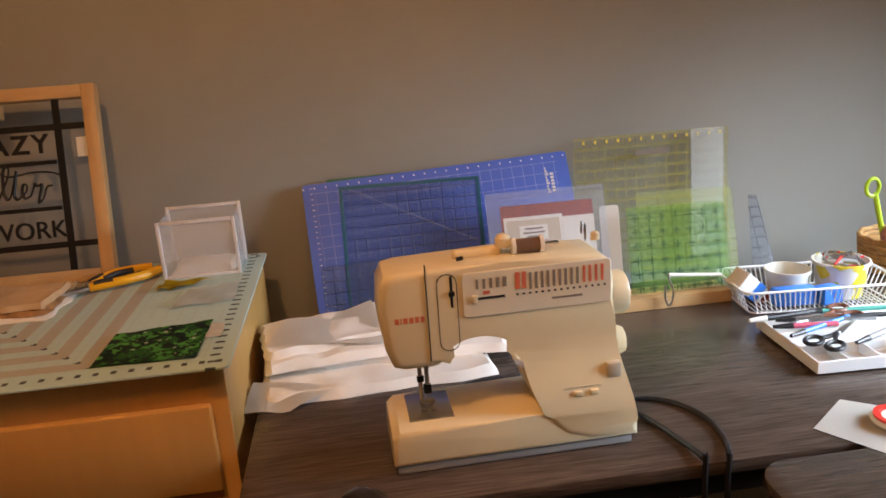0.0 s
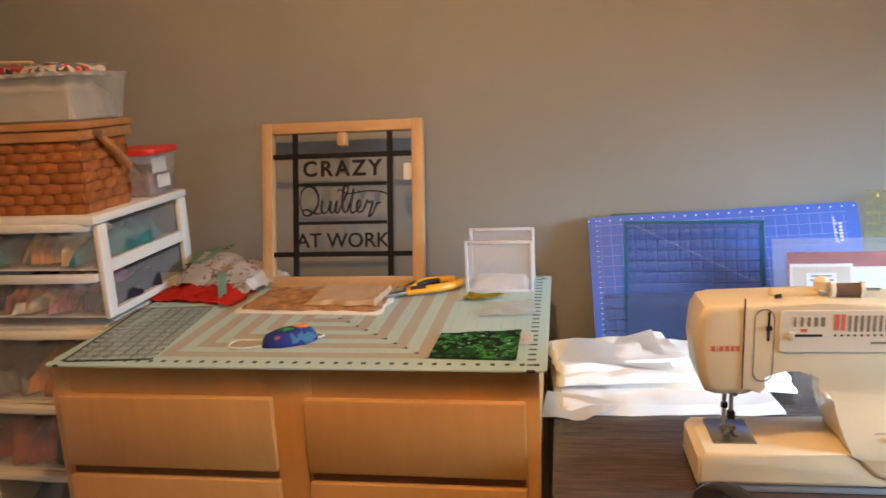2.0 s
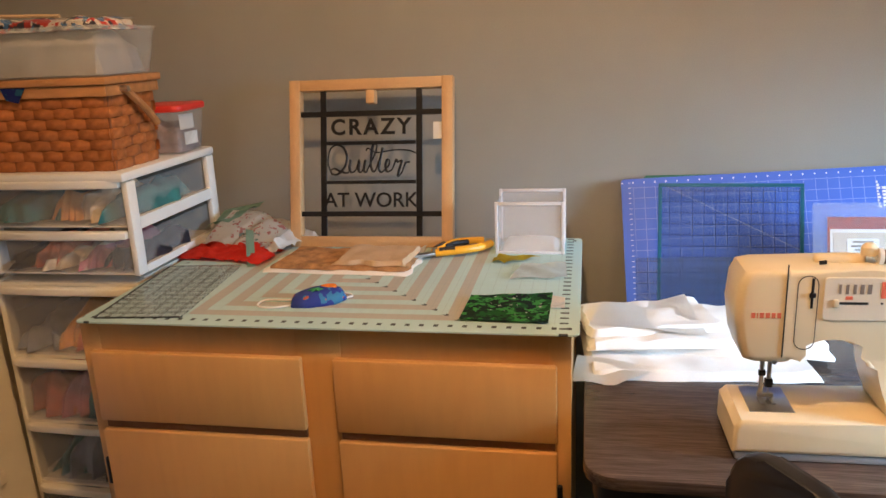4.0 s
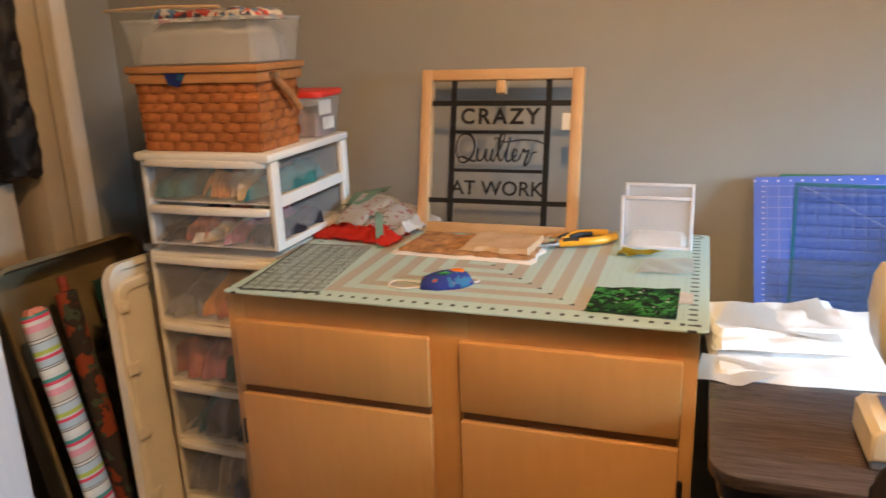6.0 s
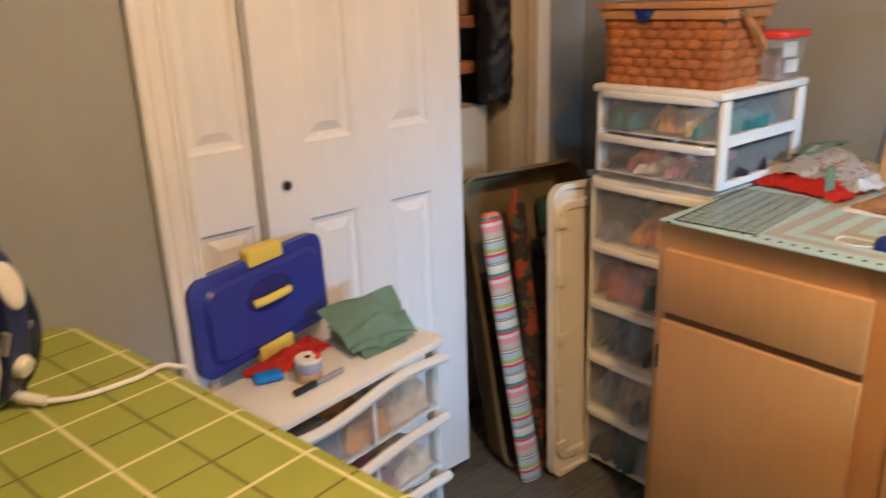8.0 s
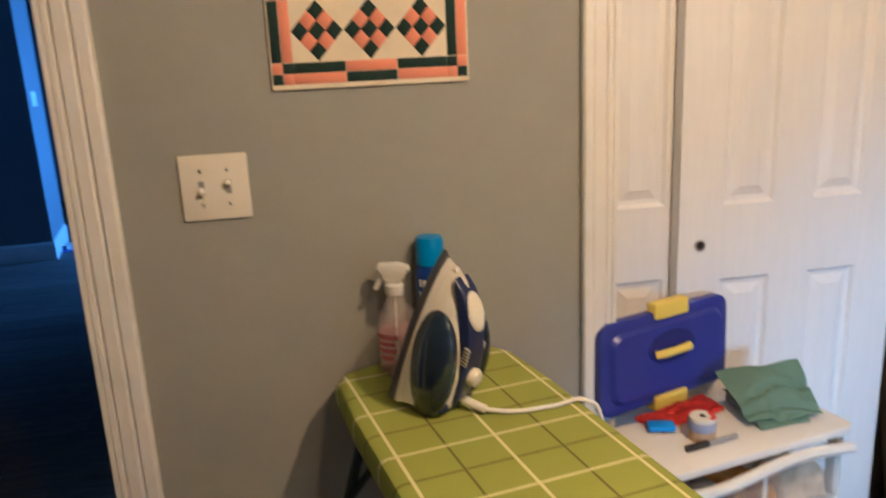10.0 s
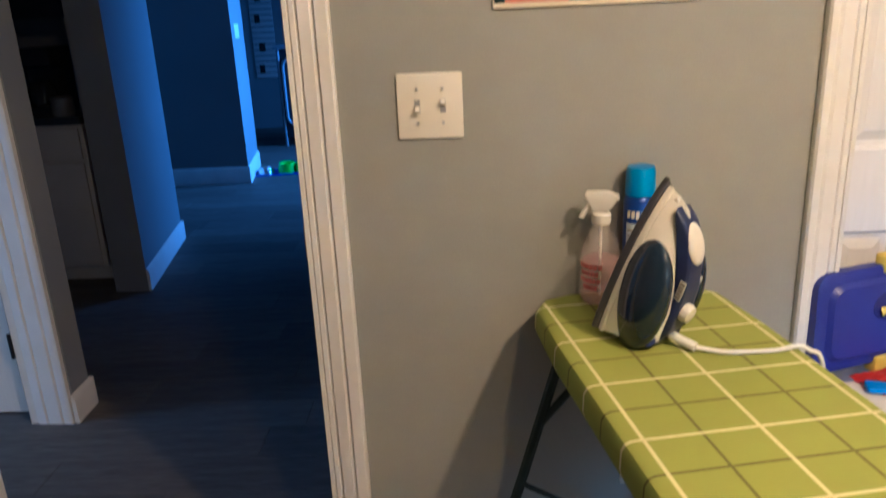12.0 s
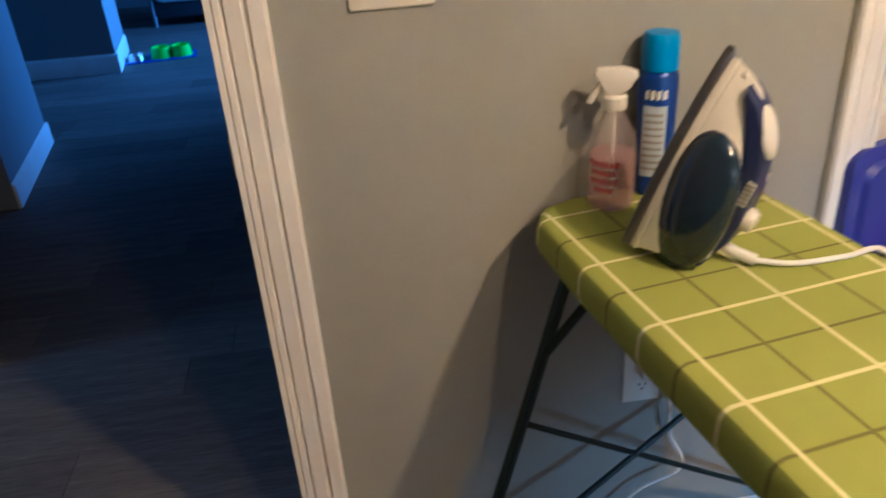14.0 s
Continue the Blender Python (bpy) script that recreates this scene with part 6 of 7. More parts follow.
def patch_mesh(a, b, material):
    bm = B()
    g = []
    for u, v, h in ((-1, -1, 0), (1, -1, 0), (1, 1, 0), (-1, 1, 0)):
        g.append(bm.verts.new((0, u * a / 2, v * b / 2)))
    t = [bm.verts.new((0.0022, u * (a / 2 - 0.0022), v * (b / 2 - 0.0022))) for u, v in ((-1, -1), (1, -1), (1, 1), (-1, 1))]
    for i in range(4):
        bm.faces.new((g[i], g[(i + 1) % 4], t[(i + 1) % 4], t[i]))
    bm.faces.new(t)
    return finish(bm, "patch", material, 60)


pg, ps = patch_mesh(patch, patch, GRN), patch_mesh(patch, patch, SAL)
cell_w, cell_h = 0.0915, 0.1045
sy = cell_h / (3 * patch * 1.4142)
for ci in range(3):
    for ri in range(3):
        cy, cz = (ci - 1) * cell_w, 0.046 + cell_h * (ri + 0.5)
        for i in (-1, 0, 1):
            for j in (-1, 0, 1):
                m = pose(0.0050, cy, cz) @ Matrix.Diagonal((1, cell_w / (3 * patch * 1.4142) * 0.985, sy * 0.985, 1)) @ pose(0, 0, 0, 45, 0, 0) @ pose(0, i * patch, j * patch)
                ob = new("patch", pg if (i + j) % 2 == 0 else ps)
                ob.parent = ql
                ob.matrix_parent_inverse = m
bmA, bmB = patch_mesh(0.018, cell_h * 0.99, GRN), patch_mesh(0.018, cell_h * 0.99, SAL)
for ri in range(3):
    for s in (-1, 1):
        for ring in (0, 1):
            y = s * (0.146 + ring * 0.0185)
            piece("border_patch", bmA if (ri + ring + (s > 0)) % 2 else bmB, ql, (0.005, y, 0.046 + cell_h * (ri + 0.5)))
hA, hB = patch_mesh(cell_w * 0.99, 0.018, GRN), patch_mesh(cell_w * 0.99, 0.018, SAL)
for ci in range(3):
    for base in (0, 1):
        for ring in (0, 1):
            z = (0.0365 - ring * 0.0185) if base == 0 else (QH - 0.0365 + ring * 0.0185)
            piece("border_patch", hA if (ci + ring) % 2 == 0 else hB, ql, (0.005, (ci - 1) * cell_w, z))
cg, cs = patch_mesh(0.0182, 0.0182, GRN), patch_mesh(0.0182, 0.0182, SAL)
for s in (-1, 1):
    for z, zz in ((0.0365, 0), (QH - 0.0365, 1)):
        piece("border_patch", cg, ql, (0.005, s * 0.146, z))
        piece("border_patch", cs, ql, (0.005, s * 0.1645, z))
    for z in (0.018, QH - 0.018):
        piece("border_patch", cs, ql, (0.005, s * 0.146, z))
        piece("border_patch", cg, ql, (0.005, s * 0.1645, z))

# ---- on the ironing board ----
ZB = 0.8415
WHITEI = shader("iron_white_plastic", (0.72, 0.68, 0.58), 0.3, coat=0.2)
TANK = shader("dark_blue_tank", (0.010, 0.022, 0.045), 0.12, coat=0.5)
INDIGO = shader("indigo_plastic", (0.014, 0.022, 0.085), 0.35)
# local frame: x along the sole from heel to tip, z away from the sole, y across
yaw = 40.0
tilt = 70.5
iron = thing("steam_iron", "white and dark blue steam iron standing on its heel", "iron",
             pose(-0.161, 0.836, ZB) @ pose(0, 0, 0, 0, 0, yaw) @ pose(0.0, 0, 0.018, 0, -tilt, 0))


def drop_shape(scale_w, tip, heel, n=14):
    """A pointed sole outline: half widths along the length."""
    out = []
    L = tip - heel
    for i in range(n + 1):
        u = i / n
        w = 0.056 * scale_w * (1 - u ** 2.3) ** 0.85
        out.append((heel + u * L, w))
    return out + [(x, -w) for x, w in out[-2::-1]]


def loft(levels, bm):
    rings = []
    for z, sw_, tip, heel in levels:
        rings.append([bm.verts.new((x, y, -z)) for x, y in drop_shape(sw_, tip, heel)])
    n = len(rings[0])
    for a, b in zip(rings, rings[1:]):
        for i in range(n):
            bm.faces.new((a[i], a[(i + 1) % n], b[(i + 1) % n], b[i]))
    bm.faces.new(rings[0][::-1])
    bm.faces.new(rings[-1])


bm = B()
loft([(0.0, 0.96, 0.268, 0.004), (0.002, 1.0, 0.272, 0.002), (0.009, 1.0, 0.272, 0.003), (0.012, 0.97, 0.268, 0.004)], bm)
part("soleplate", bm, shader("worn_grey_soleplate", (0.12, 0.12, 0.13), 0.4, metal=0.8), iron, "grey metal soleplate")
bm = B()
loft([(0.0125, 0.93, 0.262, 0.004), (0.020, 0.98, 0.264, 0.004), (0.024, 0.96, 0.260, 0.006)], bm)
part("skirt", bm, WHITEI, iron)
bm = B()
loft([(0.0245, 0.95, 0.260, 0.008), (0.042, 0.93, 0.254, 0.014), (0.058, 0.86, 0.244, 0.016), (0.074, 0.74, 0.222, 0.018), (0.090, 0.58, 0.190, 0.022), (0.102, 0.42, 0.155, 0.030)], bm)
part("body", bm, WHITEI, iron, angle=60)
for s in (-1, 1):
    bm = B()
    bmesh.ops.create_uvsphere(bm, u_segments=28, v_segments=16, radius=1, matrix=pose(0.094, s * 0.035, -0.056, s * 15, -3, 0) @ Matrix.Diagonal((0.099, 0.0265, 0.054, 1)))
    part("water_tank", bm, TANK, iron, "dark blue see-through water tank")
outer = [(0.246, 0.046), (0.232, 0.068), (0.208, 0.088), (0.175, 0.102), (0.135, 0.110), (0.095, 0.1135), (0.060, 0.112), (0.032, 0.103), (0.014, 0.086)]
inner = [(0.024, 0.090), (0.045, 0.098), (0.075, 0.100), (0.120, 0.097), (0.165, 0.088), (0.200, 0.074), (0.230, 0.048)]
bm = B()
prism(bm, [(x, -z) for x, z in outer + inner], -0.020, 0.020, "y", 0.006, 3)
part("handle", bm, INDIGO, iron, angle=60)
bm = B()
bmesh.ops.create_uvsphere(bm, u_segments=20, v_segments=12, radius=1, matrix=pose(0.203, 0, -0.0865, 0, -33, 0) @ Matrix.Diagonal((0.033, 0.0190, 0.0085, 1)))
part("thumb_pad", bm, WHITEI, iron)
for s in (-1, 1):
    bm = B()
    box(bm, (0.116, s * 0.0205 - 0.0006, -0.109), (0.150, s * 0.0205 + 0.0006, -0.098), 0.0004, 1)
    lab = part("side_label", bm, PAPER, iron, "pale label with fine print")
    for i in range(5):
        bm = B()
        box(bm, (0.119 + i * 0.006, s * 0.0214 - 0.0003, -0.108), (0.1225 + i * 0.006, s * 0.0214 + 0.0003, -0.099))
        part("print_bar", bm, INKG, lab)
bm = B()
lathe(bm, [(0.015, 0), (0.016, 0.006), (0.013, 0.013), (0.006, 0.015)], seg=18, m=pose(0.094, 0, -0.112, 180, 0, 0))
part("steam_dial", bm, WHITEI, iron)
bm = B()
prism(bm, [(0.002, -0.0125), (0.012, -0.0125), (0.030, -0.070), (0.038, -0.100), (0.026, -0.101), (0.014, -0.060)], -0.044, 0.044, "y", 0.004, 2)
part("heel_rest", bm, INDIGO, iron)
bm = B()
lathe(bm, [(0.006, 0), (0.006, 0.006), (0.003, 0.008)], seg=12, m=pose(0.248, 0, -0.032, 180, -35, 0))
part("spray_nozzle", bm, WHITEI, iron)

can = thing("starch_can", "blue aerosol starch can with a bright blue cap", "spray can", pose(-0.313, 0.910, ZB) @ Matrix.Diagonal((1, 1, 1.09, 1)))
CANB = shader("blue_can_print", (0.008, 0.045, 0.26), 0.3, metal=0.2)
bm = B()
lathe(bm, [(0.026, 0), (0.029, 0.003), (0.029, 0.165), (0.026, 0.172), (0.024, 0.174)], seg=28)
part("can", bm, CANB, can)
bm = B()
lathe(bm, [(0.0262, 0.1745), (0.0270, 0.178), (0.0262, 0.214), (0.0235, 0.222), (0.012, 0.2235)], seg=28)
part("cap", bm, shader("bright_blue_cap", (0.010, 0.22, 0.60), 0.35), can)
bm = B()
for i in range(7):
    a0, a1 = radians(-62 + i * 10), radians(-62 + (i + 1) * 10)
    vs = [bm.verts.new((0.0294 * math.cos(a), 0.0294 * math.sin(a), z)) for a, z in ((a0, 0.03), (a1, 0.03), (a1, 0.130), (a0, 0.130))]
    bm.faces.new(vs)
bmesh.ops.remove_doubles(bm, verts=bm.verts, dist=1e-5)
part("label", bm, shader("pale_blue_label", (0.45, 0.52, 0.60), 0.4), can, "pale label with fine print")
bm = B()
for j in range(9):
    for i in range(5):
        a0, a1 = radians(-55 + i * 11), radians(-55 + i * 11 + 9)
        z = 0.040 + j * 0.0095
        bm.faces.new([bm.verts.new((0.0297 * math.cos(a), 0.0297 * math.sin(a), zz)) for a, zz in ((a0, z), (a1, z), (a1, z + 0.0035), (a0, z + 0.0035))])
part("label_print", bm, INKG, can, "unreadable fine print")
bm = B()
for i in range(4):
    a0, a1 = radians(-58 + i * 17), radians(-58 + i * 17 + 12)
    bm.faces.new([bm.verts.new((0.0295 * math.cos(a), 0.0295 * math.sin(a), zz)) for a, zz in ((a0, 0.138), (a1, 0.140), (a1, 0.152), (a0, 0.150))])
part("brand_bars", bm, PAPER, can)

sb = thing("spray_bottle", "clear spray bottle with pink liquid and a white trigger", "spray bottle", pose(-0.286, 0.836, ZB, 0, 0, -20) @ Matrix.Diagonal((1.2, 1.2, 1, 1)))
PINKL = shader("pink_liquid", (0.80, 0.40, 0.40), 0.12, alpha=0.32)
GLASSY = shader("clear_bottle", (0.72, 0.62, 0.62), 0.08, alpha=0.16)
bm = B()
prof = [(0.031, 0), (0.035, 0.004), (0.035, 0.088), (0.030, 0.112), (0.017, 0.134), (0.012, 0.150)]
lathe(bm, prof, seg=28, sx=1.1, sy=0.85)
part("bottle", bm, GLASSY, sb)
bm = B()
lathe(bm, [(0.030, 0.003), (0.0325, 0.006), (0.0325, 0.078), (0.031, 0.079)], seg=28, sx=1.1, sy=0.84)
part("liquid", bm, PINKL, sb, "pale pink liquid")
bm = B()
lathe(bm, [(0.0135, 0.146), (0.0145, 0.150), (0.0145, 0.164), (0.011, 0.168)], seg=20)
part("collar", bm, WHITE, sb)
bm = B()
prism(bm, [(-0.014, 0.168), (0.010, 0.168), (0.016, 0.182), (0.026, 0.192), (0.024, 0.200), (0.008, 0.206), (-0.022, 0.204), (-0.026, 0.194), (-0.014, 0.186)], -0.008, 0.008, "x", 0.003, 2, m=pose(0, 0, 0, 0, 0, 0))
part("trigger_head", bm, WHITE, sb)
bm = B()
tube(bm, smooth_path([(0, -0.014, 0.188), (0, -0.022, 0.172), (0, -0.030, 0.155)], 5), 0.0045, 8)
part("trigger", bm, WHITE, sb)
bm = B()
cyl(bm, (0.002, 0, 0.01), (0.0, 0, 0.15), 0.002, seg=6)
part("dip_tube", bm, WHITE, sb)
bm = B()
for j, (a0, a1) in enumerate(((-60, 20), (-50, 10), (-55, 15), (-40, 5))):
    n = 6
    for i in range(n):
        b0, b1 = radians(a0 + (a1 - a0) * i / n), radians(a0 + (a1 - a0) * (i + 0.8) / n)
        z = 0.072 - j * 0.013
        bm.faces.new([bm.verts.new((0.0387 * math.cos(a), 0.0300 * math.sin(a), zz)) for a, zz in ((b0, z), (b1, z), (b1, z + 0.008), (b0, z + 0.008))])
part("bottle_print", bm, shader("pink_ink", (0.55, 0.12, 0.12), 0.6), sb, "unreadable red print")

# ---- cart in front of the closet ----
ZC = 0.650
cart = thing("plastic_cart", "white plastic cart with clear wavy-front drawers", "drawer cart", pose(-0.124, 1.512, 0, 0, 0, 100.0))
# local: x along the front towards the corner, y towards the closet
HWc, DPc = 0.232, 0.205
bm = B()
prism(bm, rounded(2 * HWc, DPc, 0.02, 4, 0, DPc / 2), ZC - 0.018, ZC, "z", 0.005, 2)
part("top", bm, WHITE, cart)
for x in (-HWc + 0.02, HWc - 0.02):
    for y in (0.03, DPc - 0.02):
        bm = B()
        box(bm, (x - 0.010, y - 0.012, 0.0), (x + 0.010, y + 0.012, ZC - 0.0185), 0.003)
        part("post", bm, WHITE, cart)
for i, (z0, z1) in enumerate(((0.495, 0.630), (0.345, 0.482), (0.195, 0.332), (0.045, 0.182))):
    for y in (0.016, DPc - 0.012):
        bm = B()
        box(bm, (-HWc + 0.032, y - 0.006, z0 - 0.012), (HWc - 0.032, y + 0.006, z0 - 0.002))
        part("shelf_rail", bm, WHITE, cart)
    bm = B()
    box(bm, (-HWc + 0.034, 0.0, z0), (HWc - 0.034, 0.003, z1 - 0.03))
    box(bm, (-HWc + 0.034, 0.002, z0), (-HWc + 0.037, DPc - 0.03, z1 - 0.03))
    box(bm, (HWc - 0.037, 0.002, z0), (HWc - 0.034, DPc - 0.03, z1 - 0.03))
    box(bm, (-HWc + 0.035, 0.002, z0 + 0.0005), (HWc - 0.035, DPc - 0.03, z0 + 0.003))
    d = part("drawer", bm, CLEAR, cart)
    bm = B()
    pts = [(-HWc + 0.018 + q * (2 * HWc - 0.036) / 24, -0.008 - 0.008 * math.sin(q / 24 * math.pi), z1 - 0.016 - 0.012 * math.sin(q / 24 * math.pi * 2 + 0.6) * (1 if i % 2 == 0 else 0.6)) for q in range(25)]
    tube(bm, pts, 0.012, 8)
    part("wavy_pull", bm, WHITE, d)
    bm = B()
    box(bm, (-0.005, -0.003, z0), (0.005, -0.0002, z1 - 0.036), 0.001)
    part("rib", bm, WHITE, d)
    rng = random.Random(70 + i)
    for q in range(3):
        bm = B()
        soft(bm, 0.125, 0.15, 0.08 * rng.uniform(0.6, 1), 71 + q + i * 5, 0.01, 12, 12, 0.03, 0.008, 0.008, m=pose(-0.125 + q * 0.125, 0.088, z0 + 0.004))
        part("folded_cloth", bm, DK[(5, 1, 2, 5, 6, 2, 3, 5, 2)[(q + i * 3) % 9]], d)

# blue lid leaning on the closet door
lid = thing("blue_tray", "dark blue plastic storage lid with yellow latches, standing on the cart", "storage lid", pose(-0.372, 1.432, ZC + 0.004) @ pose(0, 0, 0, 0, 0, 109) @ pose(0, 0, 0, -2, 0, 0))
LWd, LHt = 0.378, 0.206
bm = B()
rr = []
for w, h, y in ((LWd, LHt, 0.02), (LWd, LHt, 0.0), (LWd - 0.012, LHt - 0.012, -0.004), (LWd - 0.045, LHt - 0.045, -0.004), (LWd - 0.060, LHt - 0.060, -0.014), (LWd - 0.075, LHt - 0.075, -0.015)):
    rr.append([bm.verts.new((x, y, z)) for x, z in rounded(w, h, 0.032, 5, 0, LHt / 2)])
for a, b in zip(rr, rr[1:]):
    for i in range(len(a)):
        bm.faces.new((a[i], a[(i + 1) % len(a)], b[(i + 1) % len(a)], b[i]))
bm.faces.new(rr[-1])
back = [bm.verts.new((v.co.x * 0.98, 0.012, LHt / 2 + (v.co.z - LHt / 2) * 0.98)) for v in rr[0]]
for i in range(len(back)):
    bm.faces.new((rr[0][i], back[i], back[(i + 1) % len(back)], rr[0][(i + 1) % len(back)]))
bm.faces.new(back[::-1])
part("panel", bm, NAVY, lid)
bm = B()
prism(bm, [(0.068 * math.cos(a), 0.128 + 0.036 * math.sin(a)) for a in [2 * math.pi * q / 28 for q in range(28)]], -0.0152, -0.0172, "y", 0.0008, 1)
part("recess_ring", bm, shader("darker_blue_plastic", (0.014, 0.018, 0.16), 0.45), lid)
bm = B()
tube(bm, smooth_path([(-0.050, -0.018, 0.118), (-0.030, -0.030, 0.122), (0.030, -0.030, 0.122), (0.050, -0.018, 0.118)], 6), 0.009, 10)
part("carry_handle", bm, YELLOW, lid, "yellow carry handle")
for z, s in ((LHt, 1), (0.0, -1)):
    bm = B()
    prism(bm, rounded(0.098, 0.036, 0.006, 3, 0.008, z + s * 0.002), -0.010, 0.018, "y", 0.003, 2)
    part("latch", bm, YELLOW, lid, "yellow snap latch")

# small things on the cart
bm = B()
crumple(bm, 0.20, 0.075, 0.024, 5.5, 20, 12, 0.6)
solo("red_bag", bm, RED, "bright red plastic bag under the blue lid", "bag", pose(-0.300, 1.43, ZC, 0, 0, 108))
bm = B()
prism(bm, rounded(0.055, 0.034, 0.006, 3), 0, 0.010, "z", 0.002, 2)
solo("blue_packet", bm, BLUEB, "small blue packet lying on the cart", "packet", pose(-0.251, 1.358, ZC + 0.004, 0, 0, 75))
rs = thing("ribbon_spool", "spool of pale blue and tan ribbon with a white top", "ribbon spool", pose(-0.200, 1.419, ZC))
for r, z0, z1, mt, nm in ((0.026, 0, 0.022, TAN, "tan_ribbon"), (0.0275, 0.0222, 0.040, shader("pale_blue_ribbon", (0.32, 0.36, 0.52), 0.6), "blue_ribbon"), (0.026, 0.0402, 0.048, PAPER, "top_disc")):
    bm = B()
    lathe(bm, [(r * 0.97, z0), (r, z0 + 0.002), (r, z1 - 0.002), (r * 0.95, z1), (0.005, z1)], seg=24)
    part(nm, bm, mt, rs)
bm = B()
lathe(bm, [(0.006, 0.0482), (0.006, 0.0490)], seg=12)
part("hub_hole", bm, DARK, rs)
bm = B()
prism(bm, [(0.0252 * math.cos(radians(a)), 0.0252 * math.sin(radians(a))) for a in range(20, 121, 10)] + [(0.016 * math.cos(radians(a)), 0.016 * math.sin(radians(a))) for a in range(120, 19, -10)], 0.0482, 0.0488, "z")
part("red_label", bm, RED, rs)
pn = thing("marker_pen", "black and clear marker pen on the cart", "pen", pose(-0.162, 1.397, ZC + 0.0075, 0, 0, 100))
bm = B()
cyl(bm, (-0.035, 0, 0), (0.015, 0, 0), 0.0068, seg=12)
part("cap", bm, BLACKP, pn)
bm = B()
cyl(bm, (0.0152, 0, 0), (0.085, 0, 0), 0.0055, seg=12)
part("barrel", bm, GREYP, pn)


def creased(u, v):
    """Folds of a cloth laid down loosely: a soft rise with a few sharp creases across it."""
    rise = 0.030 * math.sin(math.pi * min(1, u * 1.1 + 0.05)) * math.sin(math.pi * v) ** 0.7
    cut_a = 0.020 * math.exp(-((v - 0.30 - 0.28 * u) / 0.045) ** 2) * min(1, 3 * u)
    cut_b = 0.015 * math.exp(-((v - 0.16 + 0.12 * (u - 0.5) ** 2) / 0.040) ** 2)
    cut_c = 0.012 * math.exp(-((u - 0.45 + 0.3 * v) / 0.05) ** 2) * max(0, 1 - 2 * v)
    return max(0.001, rise) - cut_a * 0.8 - cut_b * 0.7 - cut_c + 0.003 * math.sin(9 * u + 6 * v)


mc = thing("mint_cloth", "loosely folded mint green cotton cloth on the cart", "fabric", pose(0, 0, ZC))
bm = B()
sheet(bm, [(-0.205, 1.525, 0.014), (-0.200, 1.690, 0.012), (-0.325, 1.715, 0.078), (-0.345, 1.530, 0.066)], 34, 28, creased, 0.002)
part("upper_fold", bm, MINT, mc, angle=60)
bm = B()
sheet(bm, [(-0.190, 1.545, 0.002), (-0.198, 1.660, 0.002), (-0.330, 1.690, 0.040), (-0.330, 1.540, 0.030)], 24, 18, lambda u, v: 0.006 * math.sin(3.1 * v) + 0.004 * math.sin(8 * u + 3 * v) * v, 0.004)
part("lower_fold", bm, MINT, mc, angle=60)
bm = B()
prism(bm, [(-0.335, 0.001), (-0.250, 0.001), (-0.330, 0.050)], 1.550, 1.680, "y", 0.004, 2)
part("inner_fold", bm, MINT, mc, angle=60)
bm = B()
sheet(bm, [(-0.235, 1.655, ZC + 0.004), (-0.215, 1.665, ZC + 0.003), (-0.238, 1.715, ZC + 0.004), (-0.256, 1.705, ZC + 0.008)], 6, 8, lambda u, v: 0.006 * math.sin(3.1 * v))
solo("mint_scrap", bm, MINT, "narrow mint cotton scrap at the cart's edge", "scrap")

# ---- upright bin of fabric rolls, with its lid ----
KHAKI = shader("khaki_clear_plastic", (0.20, 0.145, 0.062), 0.5, alpha=0.86, stain=0.15, stain_scale=8)
bn = thing("storage_bin", "khaki plastic underbed bin standing on end, full of rolls", "storage bin", pose(-0.352, 2.352, 0.0, 0, 0, 82) @ pose(0, 0, 0, -13.5, 0, 0))
NW, ND, NH = 0.44, 0.10, 0.885
bm = B()
o1 = rounded(NW, NH, 0.05, 5, 0, NH / 2)
o2 = rounded(NW - 0.022, NH - 0.022, 0.040, 5, 0, NH / 2)
o3 = rounded(NW - 0.045, NH - 0.045, 0.036, 5, 0, NH / 2)
rr = [[bm.verts.new((x, y, z)) for x, z in o] for o, y in ((rounded(NW - 0.03, NH - 0.03, 0.045, 5, 0, NH / 2), ND), (rounded(NW - 0.012, NH - 0.012, 0.048, 5, 0, NH / 2), 0.02), (o1, 0.016), (o1, 0.0), (o2, 0.0), (o2, 0.012), (o3, ND - 0.006))]
for a, b in zip(rr, rr[1:]):
    for i in range(len(a)):
        bm.faces.new((a[i], a[(i + 1) % len(a)], b[(i + 1) % len(a)], b[i]))
bm.faces.new(rr[0][::-1])
bm.faces.new(rr[-1])
part("shell", bm, KHAKI, bn)
DARKP = shader("dim_print_cloth", (0.05, 0.045, 0.025), 0.9, stain=0.6, stain_scale=18)
for x, y, w, h, sd in ((0.10, 0.052, 0.10, 0.62, 91), (0.165, 0.048, 0.07, 0.5, 92), (-0.02, 0.056, 0.3, 0.55, 93)):
    bm = B()
    soft(bm, w, h, 0.028, sd, 0.006, 10, 26, 0.03, 0.006, 0.012, m=pose(x, y + 0.03, 0.04 + h / 2, 90, 0, 0))
    part("stuffed_cloth", bm, DARKP, bn)
bm = B()
soft(bm, 0.09, 0.12, 0.04, 95, 0.01, 10, 12, 0.03, 0.006, 0.01, m=pose(0.115, 0.05, 0.72, 90, 0, 0))
part("stuffed_cloth", bm, shader("deep_green_cloth", (0.01, 0.05, 0.03), 0.9), bn)
bm = B()
soft(bm, 0.10, 0.08, 0.03, 96, 0.01, 10, 12, 0.02, 0.006, 0.01, m=pose(0.12, 0.05, 0.62, 90, 0, 8))
part("stuffed_cloth", bm, TAN, bn)

